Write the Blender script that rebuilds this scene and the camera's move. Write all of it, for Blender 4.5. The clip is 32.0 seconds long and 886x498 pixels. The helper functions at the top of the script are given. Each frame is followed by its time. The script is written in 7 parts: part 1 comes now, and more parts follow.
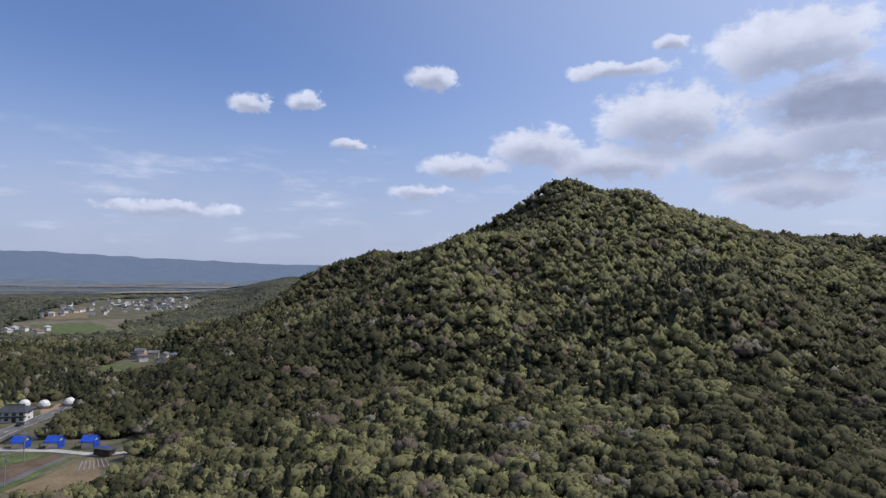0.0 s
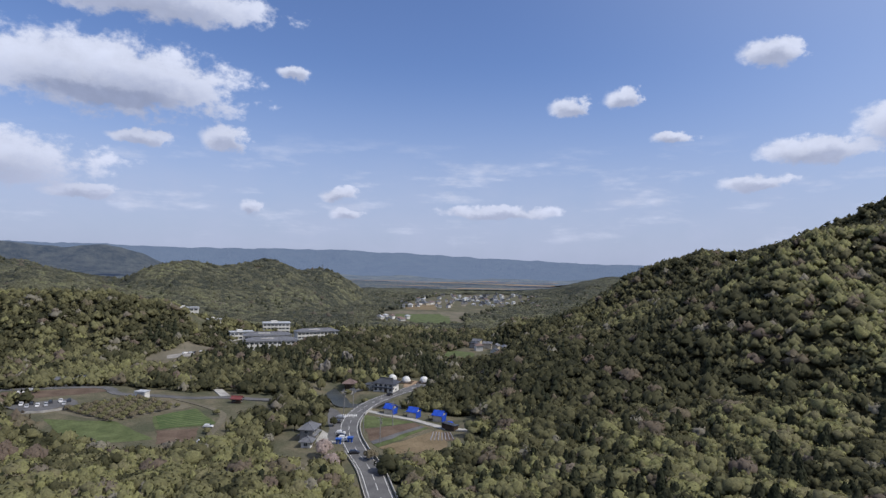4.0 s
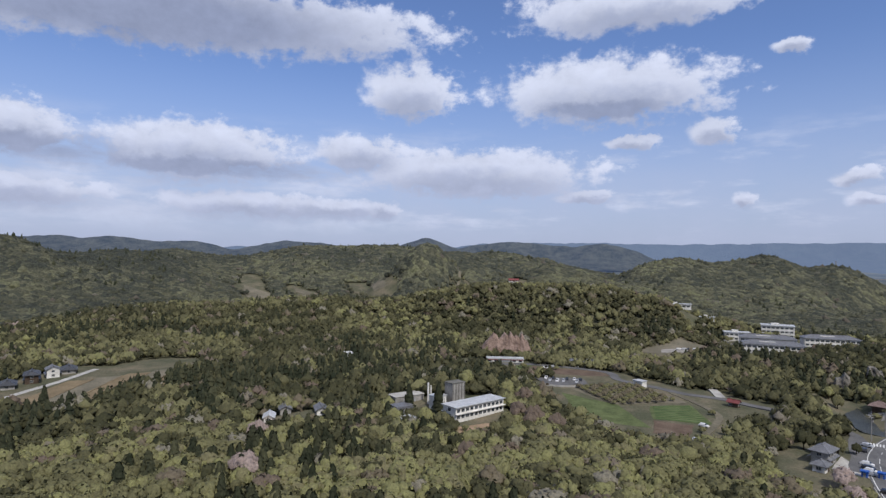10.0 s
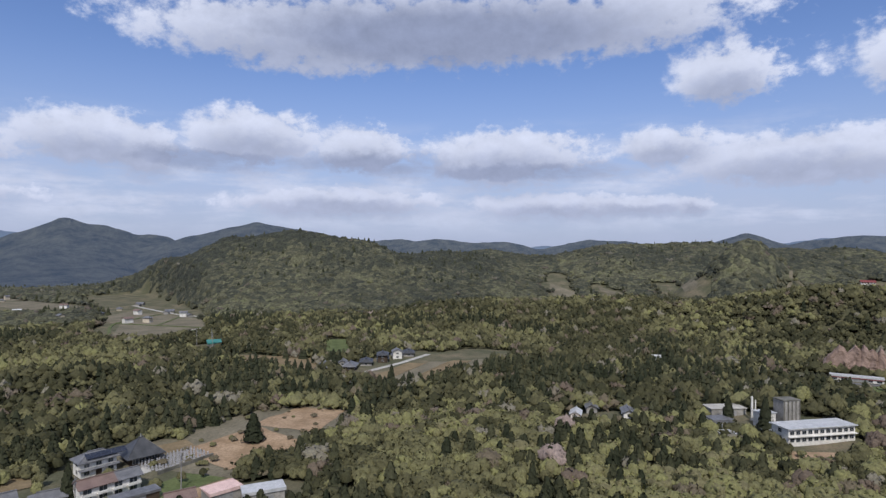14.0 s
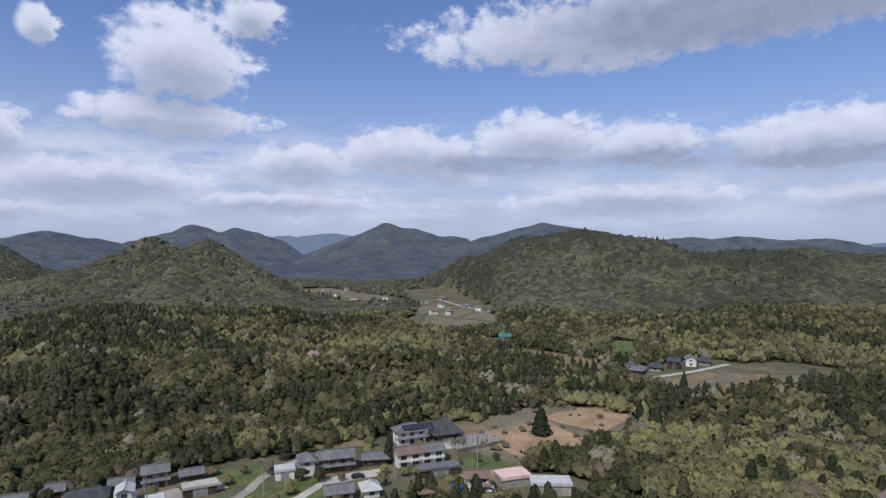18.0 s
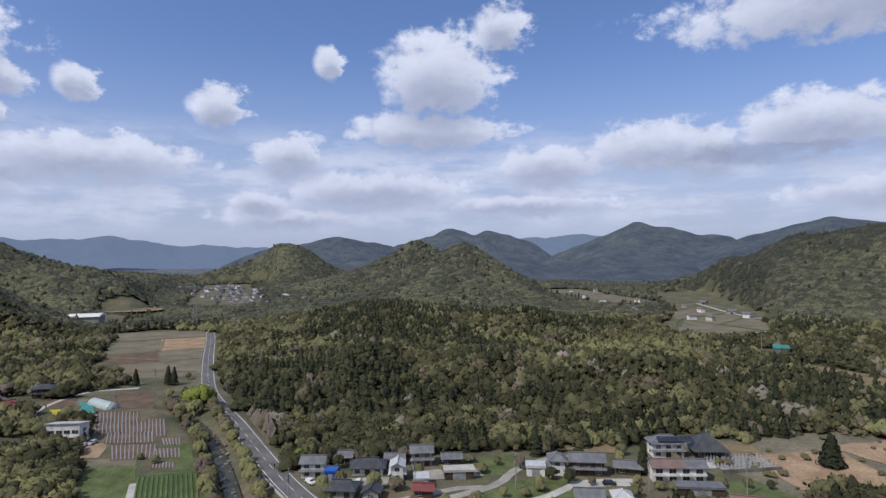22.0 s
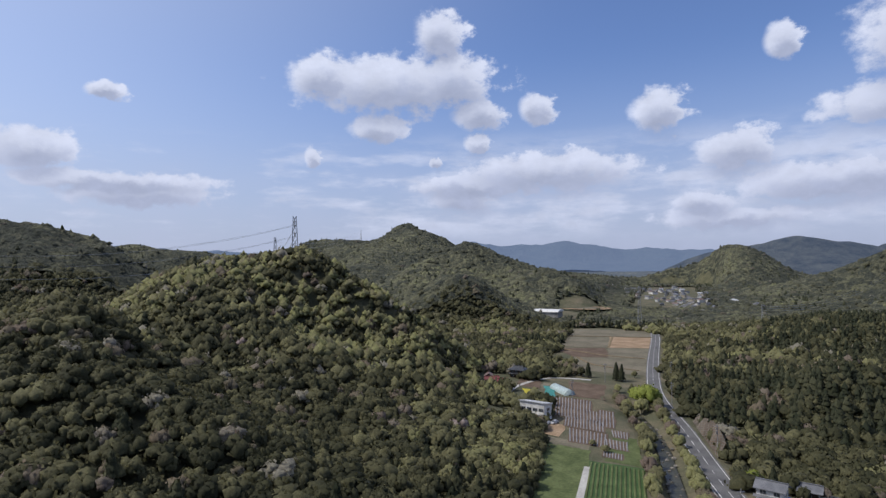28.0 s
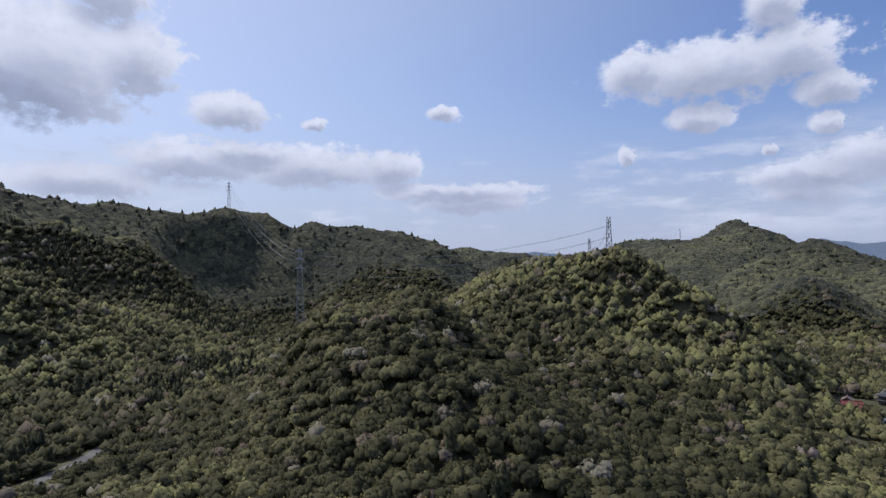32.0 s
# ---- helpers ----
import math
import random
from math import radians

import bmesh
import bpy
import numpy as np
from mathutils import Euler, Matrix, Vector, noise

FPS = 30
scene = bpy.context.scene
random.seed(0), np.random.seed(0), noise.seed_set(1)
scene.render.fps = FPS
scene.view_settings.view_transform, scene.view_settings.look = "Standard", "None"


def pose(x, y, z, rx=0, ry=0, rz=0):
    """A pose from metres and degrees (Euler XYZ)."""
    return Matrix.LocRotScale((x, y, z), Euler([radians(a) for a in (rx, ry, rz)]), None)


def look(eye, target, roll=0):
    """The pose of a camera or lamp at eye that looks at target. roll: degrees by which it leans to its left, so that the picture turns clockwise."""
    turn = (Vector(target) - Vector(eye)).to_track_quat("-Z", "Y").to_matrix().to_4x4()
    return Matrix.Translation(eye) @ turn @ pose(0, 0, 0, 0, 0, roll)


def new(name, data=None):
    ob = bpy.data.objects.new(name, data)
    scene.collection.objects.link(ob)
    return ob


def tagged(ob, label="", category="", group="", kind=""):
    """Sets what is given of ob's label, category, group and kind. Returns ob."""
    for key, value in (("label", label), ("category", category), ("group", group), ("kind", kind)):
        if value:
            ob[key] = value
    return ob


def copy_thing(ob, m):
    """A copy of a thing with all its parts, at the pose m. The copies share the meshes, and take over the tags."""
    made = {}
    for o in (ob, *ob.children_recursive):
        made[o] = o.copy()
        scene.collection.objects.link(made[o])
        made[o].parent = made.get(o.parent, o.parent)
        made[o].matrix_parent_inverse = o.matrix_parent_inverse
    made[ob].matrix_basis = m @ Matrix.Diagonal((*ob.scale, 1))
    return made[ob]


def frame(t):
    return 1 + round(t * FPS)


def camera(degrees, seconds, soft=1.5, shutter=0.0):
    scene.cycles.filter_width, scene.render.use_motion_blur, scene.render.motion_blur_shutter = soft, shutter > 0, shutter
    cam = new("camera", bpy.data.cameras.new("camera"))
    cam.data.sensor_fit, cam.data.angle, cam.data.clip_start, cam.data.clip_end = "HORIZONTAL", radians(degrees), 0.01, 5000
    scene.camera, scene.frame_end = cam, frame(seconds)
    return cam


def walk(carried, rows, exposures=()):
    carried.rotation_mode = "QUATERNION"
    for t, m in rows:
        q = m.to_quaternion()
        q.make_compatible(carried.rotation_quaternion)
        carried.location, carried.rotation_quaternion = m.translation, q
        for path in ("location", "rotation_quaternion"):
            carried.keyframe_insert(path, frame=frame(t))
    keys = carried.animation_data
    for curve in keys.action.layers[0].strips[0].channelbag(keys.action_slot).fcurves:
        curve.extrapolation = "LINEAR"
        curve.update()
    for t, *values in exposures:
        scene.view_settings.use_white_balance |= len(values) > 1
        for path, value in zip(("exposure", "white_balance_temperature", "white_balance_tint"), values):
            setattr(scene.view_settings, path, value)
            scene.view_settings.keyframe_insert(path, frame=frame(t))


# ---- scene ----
# ---- camera: a hovering drone that turns on the spot ----
cam = camera(74.0, 32.0, soft=1.4)
EYE = (0.0, 0.0, 70.0)
TURN = [
    (0.0, 0.08, 2.37, -0.84),
    (1.0, 7.42, 2.17, -0.82),
    (2.0, 15.09, 2.09, -1.12),
    (3.0, 22.77, 1.97, -1.35),
    (3.5, 26.65, 1.88, -1.35),
    (5.5, 42.06, 1.46, -1.30),
    (6.0, 45.88, 1.33, -1.27),
    (7.0, 53.33, 1.11, -1.20),
    (8.0, 61.07, 0.91, -1.09),
    (9.0, 68.67, 0.74, -0.98),
    (10.0, 75.86, 0.59, -0.84),
    (11.0, 82.79, 0.47, -0.63),
    (12.0, 90.14, 0.38, -0.44),
    (13.0, 97.47, 0.33, -0.27),
    (14.0, 104.83, 0.25, -0.15),
    (14.5, 108.38, 0.21, -0.13),
    (16.5, 122.19, 0.13, 0.08),
    (17.0, 125.75, 0.17, 0.06),
    (18.0, 132.07, 0.17, 0.08),
    (19.0, 138.29, 0.14, 0.17),
    (20.0, 144.50, 0.18, 0.25),
    (21.0, 150.24, 0.27, 0.37),
    (22.0, 155.88, 0.39, 0.55),
    (23.0, 161.80, 0.52, 0.58),
    (24.0, 168.27, 0.65, 0.58),
    (25.0, 175.28, 0.75, 0.58),
    (25.5, 178.79, 0.81, 0.60),
    (27.5, 193.49, 1.10, 0.74),
    (28.0, 197.19, 1.16, 0.85),
    (29.0, 204.58, 1.28, 0.85),
    (30.0, 211.82, 1.41, 0.78),
    (31.0, 219.25, 1.54, 0.76),
    (32.0, 227.12, 1.70, 0.84),
]
walk(cam, [(t, pose(*EYE, 90 + pitch, roll, yaw)) for t, yaw, pitch, roll in TURN],
     exposures=((0.0, 0.0), (32.0, 0.0)))

# ---- sky, sun ----
SUN_AZ, SUN_EL = 284.0, 50.0      # bearing counter-clockwise from +y, and height, in degrees
sun_way = Vector((-math.sin(radians(SUN_AZ)) * math.cos(radians(SUN_EL)),
                  math.cos(radians(SUN_AZ)) * math.cos(radians(SUN_EL)), math.sin(radians(SUN_EL))))
sun = new("sun", bpy.data.lights.new("sun", "SUN"))
sun.data.energy, sun.data.angle, sun.data.color = 3.6, radians(0.55), (1.0, 0.94, 0.865)
sun.matrix_world = look((0, 0, 400), Vector((0, 0, 400)) - sun_way)

# clouds: bearing, height above the horizon, half width, half height, in degrees
clouds_0 = [
    (1.4, 18.5, 3.1, 1.3),
    (18.5, 15.3, 2.4, 1.1),
    (13.7, 15.8, 2.0, 1.1),
    (9.3, 12.0, 2.2, 0.7),
    (-30.7, 19.3, 7.8, 3.3),
    (-35.3, 13.1, 8.2, 4.8),
    (-20.8, 14.5, 7.3, 3.1),
    (-27.7, 10.8, 7.8, 2.4),
    (-8.9, 12.2, 5.1, 2.2),
    (-15.8, 10.5, 7.7, 1.8),
    (-1.8, 10.3, 5.0, 1.3),
    (-16.2, 18.8, 5.6, 0.8),
    (-21.0, 20.7, 1.7, 0.9),
    (-30.6, 7.7, 6.6, 1.9),
    (2.6, 7.9, 3.3, 0.8),
    (25.2, 5.4, 6.8, 0.7),
]
clouds_1 = [
    (79.3, 15.4, 5.4, 3.0),
    (60.5, 15.4, 12.3, 3.5),
    (58.1, 22.2, 12.6, 2.3),
    (51.3, 11.3, 2.5, 1.3),
    (58.3, 10.6, 2.9, 0.8),
    (45.4, 17.5, 1.7, 0.7),
    (73.3, 8.0, 14.3, 2.6),
    (40.7, 6.7, 2.2, 0.8),
    (48.7, 5.3, 1.2, 0.7),
    (39.9, 4.9, 1.9, 0.7),
    (81.6, 4.2, 2.2, 0.8),
    (62.3, 5.7, 3.5, 0.7),
]
clouds_2 = [
    (91.8, 20.6, 18.4, 2.7),
    (98.2, 9.3, 10.0, 2.8),
    (86.6, 4.4, 7.5, 1.0),
]
clouds_3 = [
    (104.9, 20.5, 28.0, 3.6),
    (131.6, 8.8, 3.8, 2.5),
    (123.8, 10.5, 6.2, 3.0),
    (112.8, 9.8, 5.6, 2.7),
    (99.4, 8.8, 8.2, 2.7),
    (84.2, 9.7, 5.2, 1.8),
    (115.3, 4.7, 12.3, 1.3),
    (93.9, 4.5, 10.8, 1.4),
]
clouds_4 = [
    (117.4, 19.7, 19.7, 3.4),
    (156.1, 17.0, 6.5, 4.6),
    (149.9, 20.9, 3.2, 2.4),
    (166.7, 17.8, 1.7, 1.7),
    (157.1, 11.8, 9.3, 2.0),
    (170.4, 9.3, 4.0, 2.0),
    (135.7, 9.5, 7.7, 2.6),
    (122.4, 10.6, 7.1, 2.7),
    (164.1, 6.2, 7.6, 2.0),
    (173.1, 4.8, 3.3, 1.3),
    (145.6, 8.4, 5.9, 2.0),
    (148.3, 4.6, 10.6, 1.0),
    (114.1, 4.9, 11.4, 1.4),
]
clouds_5 = [
    (195.8, 17.2, 4.2, 2.9),
    (193.5, 13.9, 2.8, 1.6),
    (187.6, 14.1, 1.7, 1.8),
    (176.7, 13.3, 2.8, 2.3),
    (170.4, 9.3, 3.2, 1.9),
    (186.7, 8.5, 10.4, 2.1),
    (195.1, 6.3, 4.2, 1.8),
    (160.9, 6.3, 8.2, 1.7),
    (197.7, 9.4, 0.8, 0.6),
    (193.5, 11.2, 1.8, 1.1),
]
clouds_6 = [
    (208.6, 17.4, 3.6, 2.2),
    (201.6, 16.8, 10.9, 3.1),
    (197.1, 21.3, 2.8, 2.4),
    (203.3, 12.6, 3.3, 1.6),
    (193.3, 14.1, 2.8, 1.3),
    (187.9, 14.4, 1.9, 1.5),
    (226.9, 14.6, 1.6, 0.8),
    (232.0, 9.6, 3.4, 2.0),
    (224.3, 6.4, 7.9, 1.6),
    (194.0, 7.2, 8.2, 1.2),
    (209.5, 9.9, 1.1, 1.2),
    (170.7, 3.4, 7.9, 1.0),
]
clouds_7 = [
    (261.0, 17.0, 8.5, 5.8),
    (254.5, 18.0, 4.2, 3.6),
    (257.0, 23.0, 4.0, 2.6),
    (247.0, 14.4, 4.4, 2.1),
    (239.5, 9.6, 8.6, 2.3),
    (250.0, 9.8, 8.0, 2.2),
    (227.1, 14.7, 1.7, 0.7),
    (239.2, 13.5, 1.6, 0.7),
    (258.5, 7.6, 7.3, 1.8),
    (226.1, 7.2, 9.8, 1.0),
    (245.4, 10.7, 5.0, 1.4),
]
# broad grey bases of the heaviest clouds
BASES = [(104.0, 19.8, 26.0, 4.4), (-34.0, 14.2, 8.5, 2.6), (264.0, 13.0, 9.0, 4.0), (61.0, 13.6, 9.0, 1.5), (98.0, 7.6, 16.0, 1.4), (112.0, 8.2, 11.0, 1.8), (126.0, 8.2, 12.0, 1.4)]
CLOUDS = clouds_0 + clouds_1 + clouds_2 + clouds_3 + clouds_4 + clouds_5 + clouds_6 + clouds_7


def make_world():
    world = bpy.data.worlds.new("sky")
    scene.world = world
    world.use_nodes = True
    nt = world.node_tree
    nt.nodes.clear()

    def node(kind, **sets):
        n = nt.nodes.new(kind)
        for k, v in sets.items():
            setattr(n, k, v)
        return n

    def put(sock, v):
        if isinstance(v, bpy.types.NodeSocket):
            nt.links.new(v, sock)
        else:
            sock.default_value = v

    def m(op, a, b=0.0, c=0.0, clamp=False):
        n = node("ShaderNodeMath", operation=op, use_clamp=clamp)
        for s, v in zip(n.inputs, (a, b, c)):
            put(s, v)
        return n.outputs[0]

    def vec(op, a, b=(0, 0, 0), c=(0, 0, 0)):
        n = node("ShaderNodeVectorMath", operation=op)
        for s, v in zip(n.inputs, (a, b, c)):
            put(s, v)
        return n.outputs["Value"] if op == "LENGTH" else n.outputs["Vector"]

    def smooth(v, lo, hi, a=0.0, b=1.0):
        n = node("ShaderNodeMapRange", interpolation_type="SMOOTHSTEP")
        for s, x in zip(n.inputs, (v, lo, hi, a, b)):
            put(s, x)
        return n.outputs[0]

    def mix(f, a, b):
        n = node("ShaderNodeMix", data_type="RGBA")
        put(n.inputs[0], f), put(n.inputs[6], a), put(n.inputs[7], b)
        return n.outputs[2]

    def fbm(p, scale, detail, rough=0.55):
        n = node("ShaderNodeTexNoise", noise_dimensions="3D")
        put(n.inputs["Vector"], p)
        n.inputs["Scale"].default_value, n.inputs["Detail"].default_value = scale, detail
        n.inputs["Roughness"].default_value = rough
        return n.outputs["Fac"], n.outputs["Color"]

    ray = node("ShaderNodeTexCoord").outputs["Generated"]
    sep = node("ShaderNodeSeparateXYZ")
    nt.links.new(ray, sep.inputs[0])
    x, y, z = sep.outputs
    # bearing from -67 to 293 degrees: the seam lies behind the camera's sweep
    cut = radians(113.0)
    turned_x = m("MULTIPLY_ADD", x, math.cos(cut), m("MULTIPLY", y, math.sin(cut)))
    turned_y = m("MULTIPLY_ADD", y, math.cos(cut), m("MULTIPLY", x, -math.sin(cut)))
    az = m("MULTIPLY_ADD", m("ARCTAN2", m("MULTIPLY", turned_x, -1.0), turned_y), 180 / math.pi, 113.0)
    el = m("MULTIPLY", m("ARCSINE", z), 180 / math.pi)
    comb = node("ShaderNodeCombineXYZ")
    put(comb.inputs[0], az), put(comb.inputs[1], el)
    flat = vec("MULTIPLY", comb.outputs[0], (1.0, 1.35, 1.0))
    big, big_c = fbm(flat, 0.16, 4.0, 0.6)
    fine, fine_c = fbm(flat, 0.42, 7.0, 0.62)
    warp = vec("MULTIPLY", vec("ADD", fine_c, (-0.5, -0.5, -0.5)), (2.6, 1.8, 0.0))
    p = vec("ADD", comb.outputs[0], warp)
    near, under = 9.0, 9.0
    for a, e, w, h in CLOUDS:
        q = vec("MULTIPLY_ADD", p, (1 / w, 1 / h, 0.0), (-a / w, -e / h, 0.0))
        near = m("SMOOTH_MIN", near, vec("LENGTH", q), 0.25)
        under = m("SMOOTH_MIN", under, vec("LENGTH", vec("ADD", q, (0.0, 0.62, 0.0))), 0.35)
    shade = 9.0
    for a, e, w, h in BASES:
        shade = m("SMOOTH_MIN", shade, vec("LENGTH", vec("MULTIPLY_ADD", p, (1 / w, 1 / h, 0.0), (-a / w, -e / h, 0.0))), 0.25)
    # clouds overhead and behind the sweep
    over = m("MAXIMUM", smooth(el, 25.0, 32.0), m("MAXIMUM", smooth(az, -40.0, -50.0), smooth(az, 268.0, 278.0)))
    wide, _ = fbm(flat, 0.05, 5.0, 0.6)
    loose = m("MULTIPLY", m("MULTIPLY_ADD", wide, 5.0, -2.45), over)
    dens = m("ADD", m("MAXIMUM", m("SUBTRACT", 1.0, near), m("SUBTRACT", loose, m("MULTIPLY", m("SUBTRACT", 1.0, over), 9.0))),
             m("MULTIPLY_ADD", fine, 1.5, -0.70))
    east = m("MULTIPLY", smooth(az, 70.0, 92.0), smooth(az, 214.0, 196.0))
    bank, _ = fbm(vec("MULTIPLY", comb.outputs[0], (0.55, 2.2, 1.0)), 0.22, 6.0, 0.6)
    layer = m("MULTIPLY", m("MULTIPLY", smooth(el, 1.0, 4.0), smooth(el, 13.0, 8.0)), smooth(m("MULTIPLY_ADD", east, 0.13, bank), 0.50, 0.74, 0.0, 0.75))
    cover = m("MAXIMUM", smooth(dens, 0.02, 0.42), layer)
    low = smooth(el, 16.0, 2.0)
    haze = m("MULTIPLY", m("MULTIPLY_ADD", big, 1.6, -0.25, True), smooth(el, 13.0, 3.0))
    grey = m("MULTIPLY", smooth(m("ADD", under, m("MULTIPLY_ADD", fine, -0.9, 0.45)), 1.0, 0.25), 0.72)
    grey = m("MAXIMUM", grey, m("MULTIPLY", smooth(shade, 1.15, 0.35), 0.95))
    sunlit = m("MULTIPLY_ADD", fine, 0.5, 0.72)

    sky = node("ShaderNodeTexSky", sky_type="NISHITA", sun_disc=False)
    sky.sun_elevation, sky.sun_rotation = radians(SUN_EL), radians(360.0 - SUN_AZ)
    sky.air_density, sky.dust_density, sky.ozone_density = 1.0, 1.3, 1.4
    tinted = node("ShaderNodeVectorMath", operation="MULTIPLY")
    nt.links.new(sky.outputs[0], tinted.inputs[0])
    tinted.inputs[1].default_value = (0.91, 1.03, 1.39)
    clear = tinted.outputs[0]
    base = mix(m("MULTIPLY", smooth(el, 20.0, 0.0), 0.75), clear, (4.15, 4.8, 6.8, 1))
    dot = node("ShaderNodeVectorMath", operation="DOT_PRODUCT")
    nt.links.new(ray, dot.inputs[0])
    dot.inputs[1].default_value = sun_way
    base = mix(m("MULTIPLY", smooth(dot.outputs["Value"], 0.15, 1.0), 0.50), base, (7.0, 7.6, 8.6, 1))
    base = mix(m("MULTIPLY", haze, 0.55), base, (4.8, 5.3, 7.3, 1))
    lit = mix(grey, (7.0, 7.5, 9.2, 1), (2.8, 3.25, 4.8, 1))
    lit = mix(m("MULTIPLY", low, 0.28), lit, (4.8, 5.3, 7.4, 1))
    lit2 = node("ShaderNodeVectorMath", operation="SCALE")
    nt.links.new(lit, lit2.inputs[0])
    put(lit2.inputs["Scale"], sunlit)
    full = mix(m("MULTIPLY", cover, 0.95), base, lit2.outputs[0])
    back = node("ShaderNodeBackground")
    nt.links.new(full, back.inputs[0])
    back.inputs[1].default_value = 0.10
    out = node("ShaderNodeOutputWorld")
    nt.links.new(back.outputs[0], out.inputs[0])


make_world()

# ---- materials ----
def material(name, rough=0.8, spec=0.3):
    mat = bpy.data.materials.new(name)
    mat.use_nodes = True
    b = mat.node_tree.nodes["Principled BSDF"]
    b.inputs["Roughness"].default_value = rough
    b.inputs["Specular IOR Level"].default_value = spec
    return mat, mat.node_tree, b


def ramp(nt, fac, stops):
    n = nt.nodes.new("ShaderNodeValToRGB")
    while len(n.color_ramp.elements) < len(stops):
        n.color_ramp.elements.new(0.5)
    for e, (at, col) in zip(n.color_ramp.elements, stops):
        e.position, e.color = at, (*col, 1)
    nt.links.new(fac, n.inputs[0])
    return n.outputs[0]


def noise_fac(nt, scale, detail=4.0, rough=0.55, kind="Object"):
    tc = nt.nodes.new("ShaderNodeTexCoord")
    n = nt.nodes.new("ShaderNodeTexNoise")
    nt.links.new(tc.outputs[kind], n.inputs["Vector"])
    n.inputs["Scale"].default_value, n.inputs["Detail"].default_value = scale, detail
    n.inputs["Roughness"].default_value = rough
    return n.outputs["Fac"]


def blend(nt, kind, fac, a, b):
    n = nt.nodes.new("ShaderNodeMix")
    n.data_type, n.blend_type = "RGBA", kind
    for s, v in ((n.inputs[0], fac), (n.inputs[6], a), (n.inputs[7], b)):
        if isinstance(v, bpy.types.NodeSocket):
            nt.links.new(v, s)
        else:
            s.default_value = v
    return n.outputs[2]


def bumped(nt, b, fac, strength, dist):
    n = nt.nodes.new("ShaderNodeBump")
    n.inputs["Strength"].default_value, n.inputs["Distance"].default_value = strength, dist
    nt.links.new(fac, n.inputs["Height"])
    nt.links.new(n.outputs[0], b.inputs["Normal"])


def mottled(name, dark, light, scale=0.3, fine=4.0, rough=0.85, spec=0.25, bump=0.3, dist=0.05, metal=0.0):
    """A plain surface with stains at one scale and grain at another."""
    mat, nt, b = material(name, rough, spec)
    big, small = noise_fac(nt, scale, 4.0), noise_fac(nt, fine, 5.0, 0.65)
    col = ramp(nt, big, ((0.32, dark), (0.7, light)))
    grain = ramp(nt, small, ((0.25, (0.62, 0.62, 0.62)), (0.75, (1.2, 1.2, 1.2))))
    nt.links.new(blend(nt, "MULTIPLY", 1.0, col, grain), b.inputs["Base Color"])
    b.inputs["Metallic"].default_value = metal
    if bump:
        bumped(nt, b, small, bump, dist)
    return mat


LEAF_TINTS = (
    (0.00, (0.037, 0.040, 0.023)), (0.14, (0.060, 0.062, 0.034)), (0.30, (0.103, 0.101, 0.056)), (0.46, (0.156, 0.152, 0.082)),
    (0.62, (0.202, 0.200, 0.104)), (0.76, (0.246, 0.250, 0.116)), (0.86, (0.166, 0.146, 0.104)), (0.93, (0.166, 0.132, 0.110)),
    (0.955, (0.250, 0.240, 0.195)), (0.978, (0.36, 0.29, 0.285)), (1.0, (0.21, 0.25, 0.060)))


def foliage(name, stops, grain=1.5):
    """Leaves: the tint that each tree carries picks its colour, noise breaks it up."""
    mat, nt, b = material(name, 0.75, 0.12)
    at = nt.nodes.new("ShaderNodeAttribute")
    at.attribute_name = "tint"
    col = ramp(nt, at.outputs["Fac"], stops)
    small = noise_fac(nt, grain, 4.0, 0.8)
    col = blend(nt, "MULTIPLY", 1.0, col, ramp(nt, small, ((0.3, (0.52, 0.52, 0.56)), (0.7, (1.40, 1.38, 1.26)))))
    nt.links.new(col, b.inputs["Base Color"])
    through_leaf = nt.nodes.new("ShaderNodeBsdfTranslucent")
    nt.links.new(col, through_leaf.inputs["Color"])
    mixed = nt.nodes.new("ShaderNodeMixShader")
    mixed.inputs[0].default_value = 0.36
    nt.links.new(b.outputs[0], mixed.inputs[1])
    nt.links.new(through_leaf.outputs[0], mixed.inputs[2])
    nt.links.new(mixed.outputs[0], nt.nodes["Material Output"].inputs["Surface"])
    return mat


